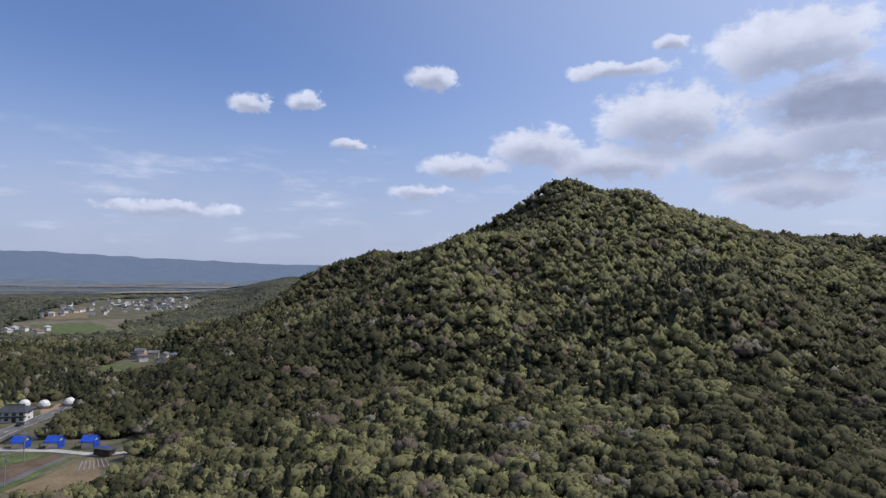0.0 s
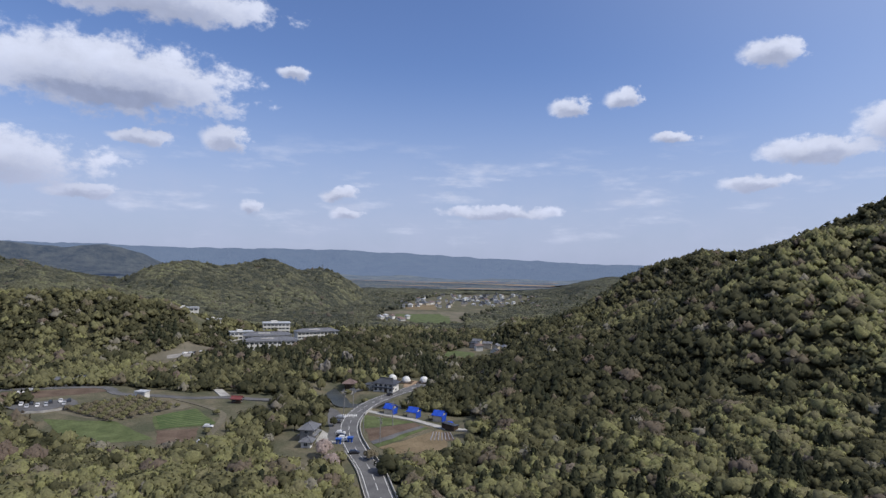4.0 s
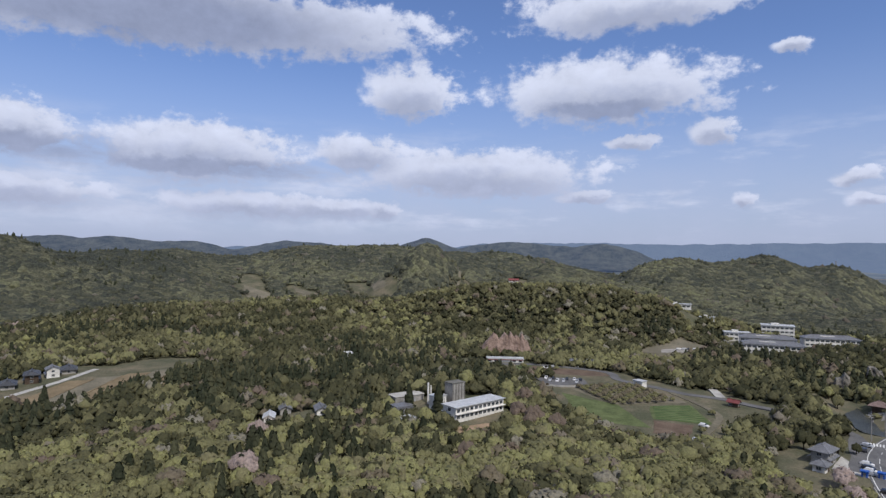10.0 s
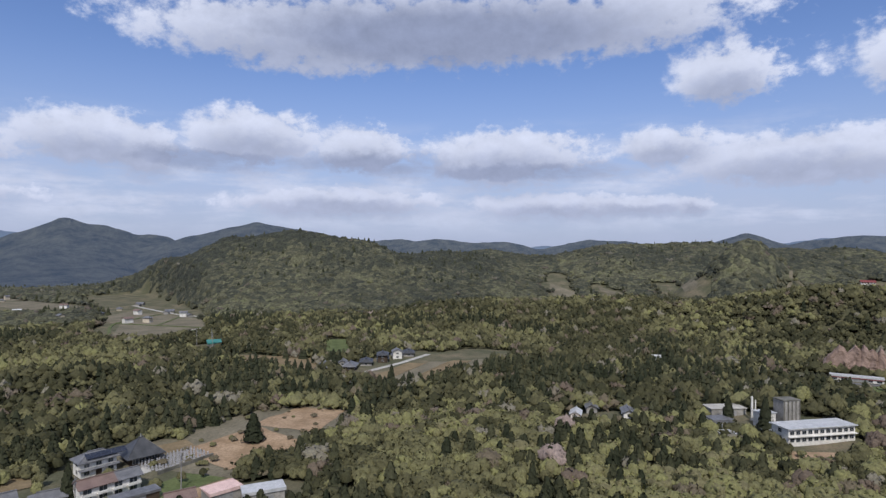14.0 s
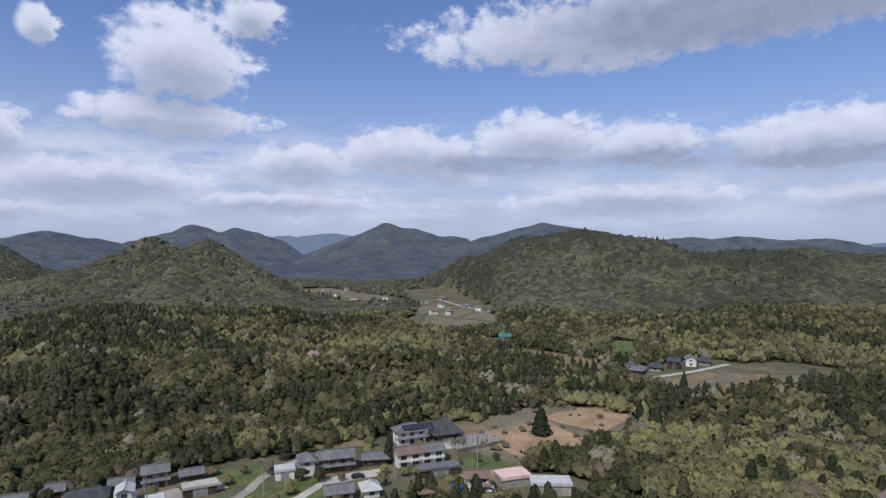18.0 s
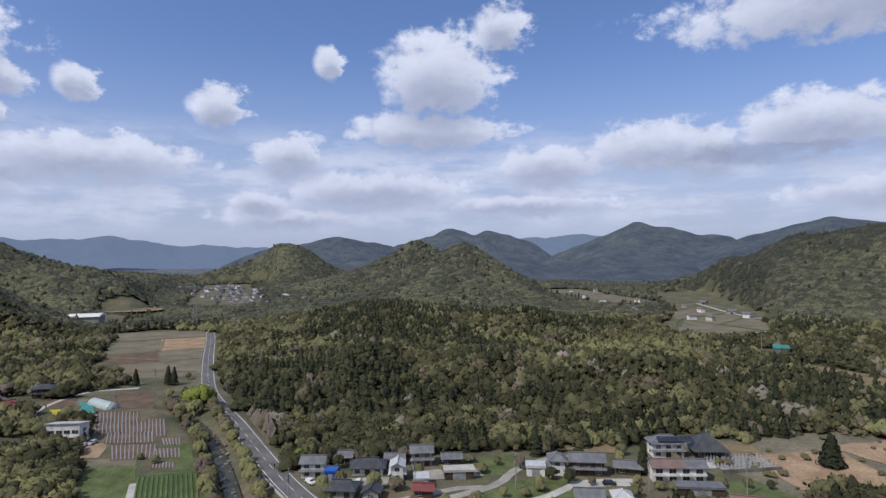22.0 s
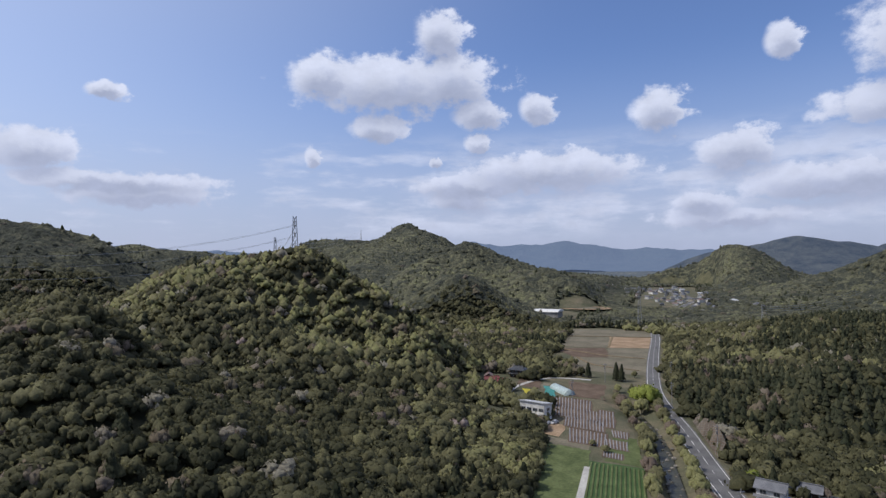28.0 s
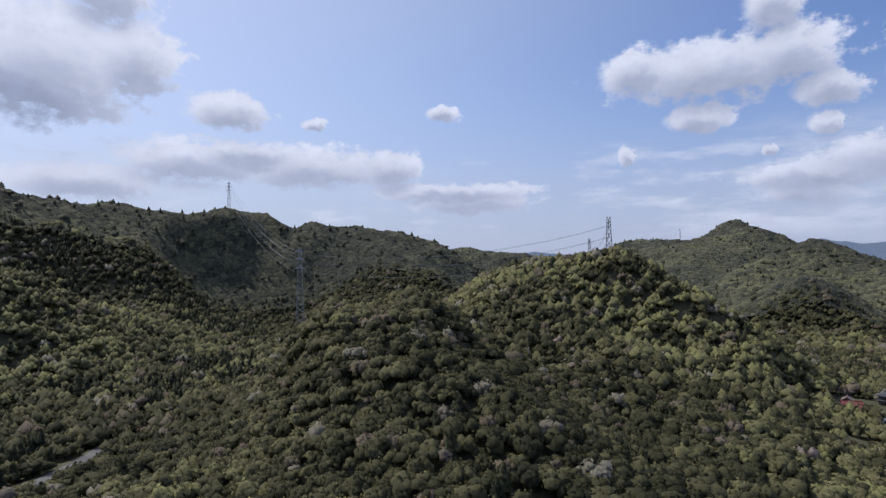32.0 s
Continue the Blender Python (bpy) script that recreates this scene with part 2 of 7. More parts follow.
def canopy_material(name, cell, haze_veil=(0, 0, 0), haze_glow=0.0):
    """Crowns too far off to stand apart: rounded cells, each with a tint of its own round that of its stand, greyed for
    haze.
    """
    mat, nt, b = material(name, 0.85, 0.08)
    tc = nt.nodes.new("ShaderNodeTexCoord")
    vo = nt.nodes.new("ShaderNodeTexVoronoi")
    vo.voronoi_dimensions = "3D"
    vo.inputs["Scale"].default_value = 1.0 / cell
    nt.links.new(tc.outputs["Object"], vo.inputs["Vector"])
    at = nt.nodes.new("ShaderNodeAttribute")
    at.attribute_name = "tint"
    sep = nt.nodes.new("ShaderNodeSeparateColor")
    nt.links.new(vo.outputs["Color"], sep.inputs[0])
    ma = nt.nodes.new("ShaderNodeMath")
    ma.operation = "MULTIPLY_ADD"
    nt.links.new(sep.outputs[0], ma.inputs[0])
    ma.inputs[1].default_value = 0.62
    ma.inputs[2].default_value = -0.30
    ad = nt.nodes.new("ShaderNodeMath")
    ad.use_clamp = True
    nt.links.new(ma.outputs[0], ad.inputs[0])
    nt.links.new(at.outputs["Fac"], ad.inputs[1])
    # grey-blue blended into the crown colour in place of haze
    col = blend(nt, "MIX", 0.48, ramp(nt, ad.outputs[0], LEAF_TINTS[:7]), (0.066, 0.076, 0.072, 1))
    fine = noise_fac(nt, 0.35, 4.0, 0.75)
    col = blend(nt, "MULTIPLY", 1.0, col, ramp(nt, fine, ((0.32, (0.42, 0.44, 0.45)), (0.68, (1.5, 1.45, 1.4)))))
    nt.links.new(col, b.inputs["Base Color"])
    inv = nt.nodes.new("ShaderNodeMath")
    inv.operation = "MULTIPLY_ADD"
    nt.links.new(vo.outputs["Distance"], inv.inputs[0])
    inv.inputs[1].default_value = -1.0
    nt.links.new(fine, inv.inputs[2])
    bumped(nt, b, inv.outputs[0], 1.0, cell * 0.55)
    # haze on the outermost canopy is added as blue emission
    b.inputs["Emission Color"].default_value = (*haze_veil, 1)
    b.inputs["Emission Strength"].default_value = haze_glow
    return mat


M = {}
M["leaves"] = foliage("broad_leaves", LEAF_TINTS)
# broad leaves of the farther hills, haze mixed into their tints as grey-blue
M["haze_greyed_leaves"] = foliage("haze_greyed_leaves", tuple((p, tuple(0.58 * c + 0.42 * k for c, k in zip(col, (0.070, 0.079, 0.076)))) for p, col in LEAF_TINTS), 0.9)
M["needles"] = foliage("conifer_needles", ((0.0, (0.028, 0.035, 0.021)), (0.5, (0.047, 0.053, 0.032)), (1.0, (0.078, 0.082, 0.048))))
M["bark"] = mottled("bark", (0.05, 0.035, 0.025), (0.12, 0.09, 0.07), 2.0, 12.0)


def ground_material():
    """Leaf litter under the woods; rough grass and earth where the ground lies open."""
    mat, nt, b = material("ground_cover", 0.95, 0.1)
    at = nt.nodes.new("ShaderNodeAttribute")
    at.attribute_name = "open"
    litter = ramp(nt, noise_fac(nt, 0.06, 5.0), ((0.35, (0.062, 0.064, 0.038)), (0.65, (0.118, 0.112, 0.068))))
    grass = ramp(nt, noise_fac(nt, 0.045, 6.0, 0.65), ((0.30, (0.062, 0.070, 0.042)), (0.46, (0.090, 0.090, 0.058)), (0.56, (0.128, 0.116, 0.078)), (0.68, (0.175, 0.145, 0.102))))
    fine = noise_fac(nt, 0.9, 5.0, 0.7)
    col = blend(nt, "MIX", at.outputs["Fac"], litter, grass)
    nt.links.new(blend(nt, "MULTIPLY", 1.0, col, ramp(nt, fine, ((0.25, (0.6, 0.6, 0.6)), (0.75, (1.25, 1.25, 1.25))))), b.inputs["Base Color"])
    bumped(nt, b, fine, 0.6, 0.5)
    return mat


M["ground"] = ground_material()
M["canopy"] = canopy_material("haze_greyed_canopy", 7.0)
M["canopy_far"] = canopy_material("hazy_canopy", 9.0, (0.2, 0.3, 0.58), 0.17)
# ---- the lie of the land ----
GRID = np.random.RandomState(5).rand(256, 256)


def vnoise(x, y, size):
    """Smooth value noise from 0 to 1 with cells of that many metres."""
    x, y = np.asarray(x, float) / size, np.asarray(y, float) / size
    i, j = np.floor(x).astype(int), np.floor(y).astype(int)
    u, v = x - i, y - j
    u, v = u * u * (3 - 2 * u), v * v * (3 - 2 * v)
    a, b = GRID[i % 256, j % 256], GRID[(i + 1) % 256, j % 256]
    c, d = GRID[i % 256, (j + 1) % 256], GRID[(i + 1) % 256, (j + 1) % 256]
    return (a * (1 - u) + b * u) * (1 - v) + (c * (1 - u) + d * u) * v


def polar(az, dist):
    return -math.sin(radians(az)) * dist, math.cos(radians(az)) * dist


HILLS = []


def hill(az, dist, top, across, deep, power=1.5, turn=0.0):
    """A hill by its bearing and distance from the drone, its height and its half widths across and along that bearing."""
    x, y = polar(az, dist)
    HILLS.append((x, y, top, across, deep, power, radians(az + turn)))


# the peaked hill and its shoulders and spurs
hill(347.2, 520, 110, 119, 117, 1.2)
hill(345.9, 500, 123, 168, 156, 1.8)
hill(316.2, 560, 73, 182, 191, 1.8)
hill(331.5, 580, 82, 156, 223, 1.7)
hill(1.4, 540, 56, 88, 122, 1.7)
hill(7.8, 545, 74, 91, 114, 1.7)
hill(356.9, 390, 69, 74, 128, 1.6)
hill(336.0, 340, 57, 75, 113, 1.6)
hill(302.3, 520, 106, 262, 128, 1.7)
# hills beside the drone, behind the sweep and round to the south-west
hill(281.5, 640, 142, 499, 81, 1.6)
hill(267.8, 740, 176, 102, 151, 1.6)
hill(256.7, 750, 110, 75, 190, 1.7)
hill(239.0, 770, 112, 139, 104, 1.7)
hill(248.1, 750, 121, 139, 79, 1.7)
hill(230.9, 800, 105, 103, 220, 2)
hill(264.4, 470, 70, 80, 66, 1.6)
hill(236.8, 270, 46, 23, 67, 1.7)
hill(230.1, 265, 52, 41, 91, 1.6)
hill(223.0, 185, 22, 40, 60, 1.7)
hill(218.3, 400, 68, 71, 126, 1.8)
hill(210.3, 385, 67, 50, 49, 1.8)
hill(205.1, 360, 46, 47, 47, 1.6)
hill(200.0, 320, 20, 29, 52, 1.6)
hill(209.0, 280, 28, 48, 60, 1.6)
# west of the southern fields
hill(200.1, 1500, 119, 273, 254, 1.2)
hill(200.0, 1600, 156, 100, 216, 1.7)
hill(208.0, 1650, 117, 404, 217, 1.7)
hill(194.5, 1000, 93, 163, 87, 1.4)
hill(195.6, 680, 48, 58, 55, 1.8)
hill(186.8, 900, 50, 66, 60, 1.8)
hill(224.0, 1500, 107, 301, 158, 1.8)
# between the two southern valleys
hill(171.6, 1550, 86, 150, 120, 2.4)
hill(158.4, 1150, 89, 125, 60, 1.4)
hill(153.5, 900, 83, 84, 63, 1.4)
hill(162.1, 560, 16, 80, 108, 2)
hill(149.7, 520, 15, 48, 58, 2)
hill(164.4, 350, 14, 23, 60, 2)
hill(152.7, 340, 7, 36, 42, 2)
hill(136.4, 330, 10, 34, 25, 2)
# east
hill(116.7, 900, 95, 151, 120, 1.7)
hill(124.3, 950, 76, 118, 135, 1.7)
hill(104.6, 980, 62, 145, 173, 1.9)
hill(129.1, 1050, 56, 85, 130, 1.7)
hill(100.6, 1150, 64, 135, 187, 1.9)
hill(83.6, 1120, 82, 336, 183, 1.8)
hill(71.1, 1200, 65, 276, 177, 1.8)
hill(88.6, 640, 20, 150, 89, 2)
hill(101.6, 620, 14, 90, 75, 2)
hill(72.2, 590, 36, 132, 62, 2)
hill(61.4, 585, 38, 110, 62, 2)
hill(78.3, 760, 77, 57, 75, 1.9)
hill(65.3, 850, 51, 123, 109, 1.9)
hill(54.1, 1000, 69, 97, 137, 1.8)
hill(47.5, 1060, 70, 109, 130, 1.9)
hill(41.7, 1080, 59, 58, 92, 1.9)
hill(83.9, 150, 3, 69, 55, 2)
hill(100.9, 180, 3, 64, 60, 2)
hill(62.0, 175, 3, 68, 46, 2)
hill(74.1, 285, 6, 42, 29, 2)
hill(48.1, 285, 9, 25, 45, 2)
hill(36.0, 470, 10, 90, 70, 2)
hill(23.9, 600, 13, 79, 83, 2)
hill(17.6, 1350, 34, 86, 257, 2)
hill(13.6, 1700, 52, 154, 252, 2)

# open valley floors: two ends and a half width
FLOORS = []


def floor(x0, y0, x1, y1, r):
    FLOORS.append((x0, y0, x1, y1, r))


floor(-5, -150, 5, -290, 40)
floor(30, -330, 15, -560, 48)
floor(20, -560, -60, -900, 60)
floor(-60, -900, -100, -1500, 90)
floor(-40, -180, -150, -150, 26)
floor(-30, -140, -150, -120, 26)
floor(-330, -120, -390, -80, 40)
floor(-380, -270, -460, -430, 30)
floor(-470, -480, -640, -900, 55)
floor(-290, 160, -215, 165, 45)
floor(-370, 130, -300, 200, 18)
floor(-150, 190, -190, 290, 30)
floor(-110, 150, -150, 200, 16)
floor(-400, 370, -400, 420, 45)
floor(-480, 760, -560, 1300, 130)
floor(-200, 300, -330, 620, 30)
floor(-405, 640, -500, 780, 58)
floor(-218, 400, -228, 472, 26)
floor(-425, -372, -560, -485, 44)
floor(-560, -485, -740, -710, 44)


def capsule(x, y, x0, y0, x1, y1):
    """Distance from the line between two ends."""
    dx, dy = x1 - x0, y1 - y0
    k = np.clip(((x - x0) * dx + (y - y0) * dy) / (dx * dx + dy * dy), 0, 1)
    return np.hypot(x - x0 - k * dx, y - y0 - k * dy)


RIVERS = [(((-14, -130), (-14, -192), (-12, -238), (-3, -284), (5, -308)), 2.6),
          (((-262, 290), (-240, 270), (-222, 256), (-208, 246), (-196, 237), (-184, 243), (-166, 252), (-140, 260)), 6.5)]


def height(x, y):
    x, y = np.asarray(x, float), np.asarray(y, float)
    warp = 30.0
    xw = x + warp * (vnoise(x, y, 120) - 0.5) + 14 * (vnoise(x, y, 45) - 0.5)
    yw = y + warp * (vnoise(x + 911, y + 37, 120) - 0.5) + 14 * (vnoise(x + 70, y + 670, 45) - 0.5)
    total = np.zeros_like(x)
    for hx, hy, top, across, deep, power, turn in HILLS:
        dx, dy = xw - hx, yw - hy
        u = (dx * math.cos(turn) + dy * math.sin(turn)) / across
        v = (-dx * math.sin(turn) + dy * math.cos(turn)) / deep
        r = np.sqrt(u * u + v * v)
        near = r < 3.2
        total[near] += (top * np.exp(-0.9 * r[near] ** power)) ** 3
    z = np.cbrt(total)
    gully = 1 - np.abs(2 * vnoise(x + 333, y - 87, 120) - 1)
    fold = 1 - np.abs(2 * vnoise(x - 71, y + 205, 52) - 1)
    z = z * (0.86 + 0.16 * gully + 0.09 * fold) + 2.0 * (vnoise(x, y, 60) - 0.5)
    flat = np.ones_like(x)
    for x0, y0, x1, y1, r in FLOORS:
        d = capsule(x, y, x0, y0, x1, y1)
        k = np.clip((d - r) / (22 + 0.25 * r), 0, 1)
        flat = np.minimum(flat, k * k * (3 - 2 * k))
    z = z * (0.02 + 0.98 * flat)
    for line, r in RIVERS:
        d = np.min([capsule(x, y, *a, *b) for a, b in zip(line, line[1:])], axis=0)
        k = np.clip((d - r) / 5.0, 0, 1)
        z = z - 2.6 * (1 - k * k * (3 - 2 * k)) * (z < 4)
    return z


# a raster of the near ground, to set things down on quickly
STEP, SPAN = 3.0, 1000.0
axis = np.arange(-SPAN, SPAN + STEP, STEP)
RASTER = height(*np.meshgrid(axis, axis, indexing="ij"))


def ground_z(x, y):
    if abs(x) >= SPAN - STEP or abs(y) >= SPAN - STEP:
        return float(height(np.array([x]), np.array([y]))[0])
    u, v = (x + SPAN) / STEP, (y + SPAN) / STEP
    i, j = int(u), int(v)
    u, v = u - i, v - j
    return float((RASTER[i, j] * (1 - u) + RASTER[i + 1, j] * u) * (1 - v) + (RASTER[i, j + 1] * (1 - u) + RASTER[i + 1, j + 1] * u) * v)


def mesh_from(name, verts, faces, mat, smooth=True, attrs=None, normals=None):
    """A mesh of triangles or quads from arrays."""
    verts, faces = np.asarray(verts, np.float32), np.asarray(faces, np.int32)
    me = bpy.data.meshes.new(name)
    n, k = faces.shape
    me.vertices.add(len(verts)), me.loops.add(n * k), me.polygons.add(n)
    me.vertices.foreach_set("co", verts.ravel())
    me.loops.foreach_set("vertex_index", faces.ravel())
    me.polygons.foreach_set("loop_start", np.arange(0, n * k, k, dtype=np.int32))
    me.polygons.foreach_set("use_smooth", np.full(n, smooth))
    for key, values in (attrs or {}).items():
        me.attributes.new(key, "FLOAT", "POINT").data.foreach_set("value", np.asarray(values, np.float32))
    me.update(calc_edges=True)
    if normals is not None:
        me.normals_split_custom_set_from_vertices(np.asarray(normals, np.float32))
    me.materials.append(mat)
    return me


def polar_sheet(name, radii, bearings, zfun, mat, closed):
    rr, aa = np.meshgrid(radii, np.radians(bearings), indexing="ij")
    x, y = -np.sin(aa) * rr, np.cos(aa) * rr
    z = zfun(x, y)
    nr, na = rr.shape
    i, j = np.meshgrid(np.arange(nr - 1), np.arange(na if closed else na - 1), indexing="ij")
    j2 = (j + 1) % na
    f = np.stack([i * na + j, (i + 1) * na + j, (i + 1) * na + j2, i * na + j2], -1).reshape(-1, 4)
    return mesh_from(name, np.stack([x, y, z], -1).reshape(-1, 3), f[:, ::-1], mat)


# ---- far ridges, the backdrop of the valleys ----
def backdrop_material(name, dark, light, haze_veil, haze_glow):
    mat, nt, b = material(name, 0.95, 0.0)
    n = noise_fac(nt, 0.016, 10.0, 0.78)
    # tone noise paints lit and shaded relief as well as paler ground
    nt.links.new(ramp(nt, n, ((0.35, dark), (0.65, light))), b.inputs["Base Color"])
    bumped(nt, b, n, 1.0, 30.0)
    # distance haze over the ridge, put in as a bluish emission
    b.inputs["Emission Color"].default_value = (*haze_veil, 1)
    b.inputs["Emission Strength"].default_value = haze_glow
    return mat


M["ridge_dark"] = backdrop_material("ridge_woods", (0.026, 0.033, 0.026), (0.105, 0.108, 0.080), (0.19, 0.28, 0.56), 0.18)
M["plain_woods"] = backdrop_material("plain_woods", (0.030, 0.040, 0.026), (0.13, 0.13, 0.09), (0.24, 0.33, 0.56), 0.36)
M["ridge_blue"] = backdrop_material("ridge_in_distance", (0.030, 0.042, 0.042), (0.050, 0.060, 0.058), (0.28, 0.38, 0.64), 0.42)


def ridge(name, dist, deep, tops, mat, label):
    """A far range: the bearings and heights of its tops and saddles, joined by a smooth uneven crest, falling off to both sides."""
    az = np.array([t[0] for t in tops], float)
    top = np.array([t[1] for t in tops], float)
    order = np.argsort(az)
    az, top = az[order], top[order]

    def z(x, y):
        r = np.hypot(x, y)
        a = np.degrees(np.arctan2(-x, y)) % 360
        bend = a + 0.35 * (vnoise(x, y, 260) - 0.5)
        crest = sum(np.interp(bend + d, az, top, 0, 0) for d in (-0.35, -0.12, 0.12, 0.35)) / 4
        crest = crest + 0.05 * top.max() * (vnoise(x, y, 150) - 0.5) + 0.035 * top.max() * (vnoise(x, y, 60) - 0.5)
        away = np.abs(r - dist + 120 * (vnoise(x, y, 300) - 0.5)) / deep
        spur = 1 - np.abs(2 * vnoise(x, y, 210) - 1)
        fall = np.exp(-1.1 * np.maximum(0, away + 0.35 * (spur - 0.5) * np.minimum(1, 2 * away)) ** 1.2)
        relief = 1 - np.abs(2 * vnoise(x + 40, y - 90, 240) - 1) + 0.6 * (1 - np.abs(2 * vnoise(x - 15, y + 33, 105) - 1))
        return crest * fall * (1 - np.minimum(1, 1.6 * away) * (0.42 - 0.34 * relief)) + 4 * (vnoise(x, y, 30) - 0.5) - 8

    sheet = polar_sheet(name, np.linspace(dist - 1.7 * deep, min(4980, dist + 1.2 * deep), 44), np.arange(az[0], az[-1], 0.17), z, mat, False)
    tagged(new(name, sheet), label, "mountain ridge", kind="structure")


def at(dist, el):
    """Height of a top seen at that elevation from the drone."""
    return EYE[2] + dist * math.tan(radians(el))


def ridge_seen(name, dist, deep, tops, mat, label):
    ridge(name, dist, deep, [(a, at(dist, e)) for a, e in tops], mat, label)


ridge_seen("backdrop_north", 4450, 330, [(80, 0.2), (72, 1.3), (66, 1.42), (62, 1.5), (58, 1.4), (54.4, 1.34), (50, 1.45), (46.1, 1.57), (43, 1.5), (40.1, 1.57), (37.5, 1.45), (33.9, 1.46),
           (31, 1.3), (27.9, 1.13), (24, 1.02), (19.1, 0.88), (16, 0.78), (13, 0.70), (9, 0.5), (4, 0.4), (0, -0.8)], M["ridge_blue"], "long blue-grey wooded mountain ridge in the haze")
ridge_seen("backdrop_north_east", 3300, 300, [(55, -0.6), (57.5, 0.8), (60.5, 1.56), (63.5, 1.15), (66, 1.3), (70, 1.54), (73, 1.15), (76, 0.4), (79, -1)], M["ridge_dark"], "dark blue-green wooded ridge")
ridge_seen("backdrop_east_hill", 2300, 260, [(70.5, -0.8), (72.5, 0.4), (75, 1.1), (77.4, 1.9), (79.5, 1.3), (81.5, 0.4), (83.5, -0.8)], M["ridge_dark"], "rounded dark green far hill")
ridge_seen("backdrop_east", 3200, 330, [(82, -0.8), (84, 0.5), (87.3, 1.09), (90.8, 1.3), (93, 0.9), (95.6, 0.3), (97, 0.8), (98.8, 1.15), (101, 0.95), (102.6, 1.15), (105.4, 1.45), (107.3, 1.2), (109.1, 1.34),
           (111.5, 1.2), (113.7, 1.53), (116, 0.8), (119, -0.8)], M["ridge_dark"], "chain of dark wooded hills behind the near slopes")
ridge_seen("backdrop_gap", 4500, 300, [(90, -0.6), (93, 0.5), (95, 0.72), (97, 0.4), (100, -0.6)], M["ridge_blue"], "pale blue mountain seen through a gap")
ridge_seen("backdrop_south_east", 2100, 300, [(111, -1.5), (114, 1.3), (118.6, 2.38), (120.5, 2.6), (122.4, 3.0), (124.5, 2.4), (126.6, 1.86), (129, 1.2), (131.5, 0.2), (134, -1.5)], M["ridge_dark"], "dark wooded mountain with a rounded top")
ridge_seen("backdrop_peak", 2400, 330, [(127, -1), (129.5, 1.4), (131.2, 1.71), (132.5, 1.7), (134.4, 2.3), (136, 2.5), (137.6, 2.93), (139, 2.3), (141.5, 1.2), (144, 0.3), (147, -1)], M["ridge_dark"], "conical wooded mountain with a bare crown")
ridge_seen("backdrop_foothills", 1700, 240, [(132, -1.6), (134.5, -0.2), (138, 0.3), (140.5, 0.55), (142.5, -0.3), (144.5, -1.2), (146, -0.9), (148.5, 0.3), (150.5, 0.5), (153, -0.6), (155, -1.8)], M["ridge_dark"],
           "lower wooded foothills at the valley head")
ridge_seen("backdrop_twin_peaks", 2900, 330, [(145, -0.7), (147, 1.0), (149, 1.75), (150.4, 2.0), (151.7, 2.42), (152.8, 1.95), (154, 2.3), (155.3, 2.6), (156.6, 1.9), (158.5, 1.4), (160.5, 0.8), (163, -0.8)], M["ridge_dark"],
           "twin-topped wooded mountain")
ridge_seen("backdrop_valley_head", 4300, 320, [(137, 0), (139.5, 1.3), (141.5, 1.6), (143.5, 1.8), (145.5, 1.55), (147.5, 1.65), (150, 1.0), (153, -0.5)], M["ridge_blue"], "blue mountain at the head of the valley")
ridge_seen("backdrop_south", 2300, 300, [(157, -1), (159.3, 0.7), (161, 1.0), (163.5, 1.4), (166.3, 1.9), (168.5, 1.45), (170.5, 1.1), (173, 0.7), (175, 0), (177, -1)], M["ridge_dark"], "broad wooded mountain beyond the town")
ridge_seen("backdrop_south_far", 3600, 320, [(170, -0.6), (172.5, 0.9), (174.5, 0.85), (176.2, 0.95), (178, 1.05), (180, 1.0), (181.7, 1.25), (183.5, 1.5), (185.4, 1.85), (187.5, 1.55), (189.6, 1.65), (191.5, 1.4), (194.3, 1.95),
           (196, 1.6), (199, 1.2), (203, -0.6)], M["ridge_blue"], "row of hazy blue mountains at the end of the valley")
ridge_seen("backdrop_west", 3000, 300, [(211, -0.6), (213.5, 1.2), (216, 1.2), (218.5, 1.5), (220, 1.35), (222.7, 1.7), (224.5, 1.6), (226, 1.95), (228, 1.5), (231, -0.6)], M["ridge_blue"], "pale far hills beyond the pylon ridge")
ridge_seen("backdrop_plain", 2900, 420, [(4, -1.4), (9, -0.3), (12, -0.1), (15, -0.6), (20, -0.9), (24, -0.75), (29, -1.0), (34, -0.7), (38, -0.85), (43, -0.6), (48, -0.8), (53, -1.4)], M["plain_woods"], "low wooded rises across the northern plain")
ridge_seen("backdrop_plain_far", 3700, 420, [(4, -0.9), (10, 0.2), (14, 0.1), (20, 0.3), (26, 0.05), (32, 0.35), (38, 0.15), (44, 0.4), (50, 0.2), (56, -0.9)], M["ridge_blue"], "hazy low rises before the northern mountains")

# ---- woods ----
rng = np.random.RandomState(11)
CLEAR = []


def clear(x0, y0, x1, y1, r):
    """Open ground with no wood: two ends and a half width."""
    CLEAR.append((x0, y0, x1, y1, r))


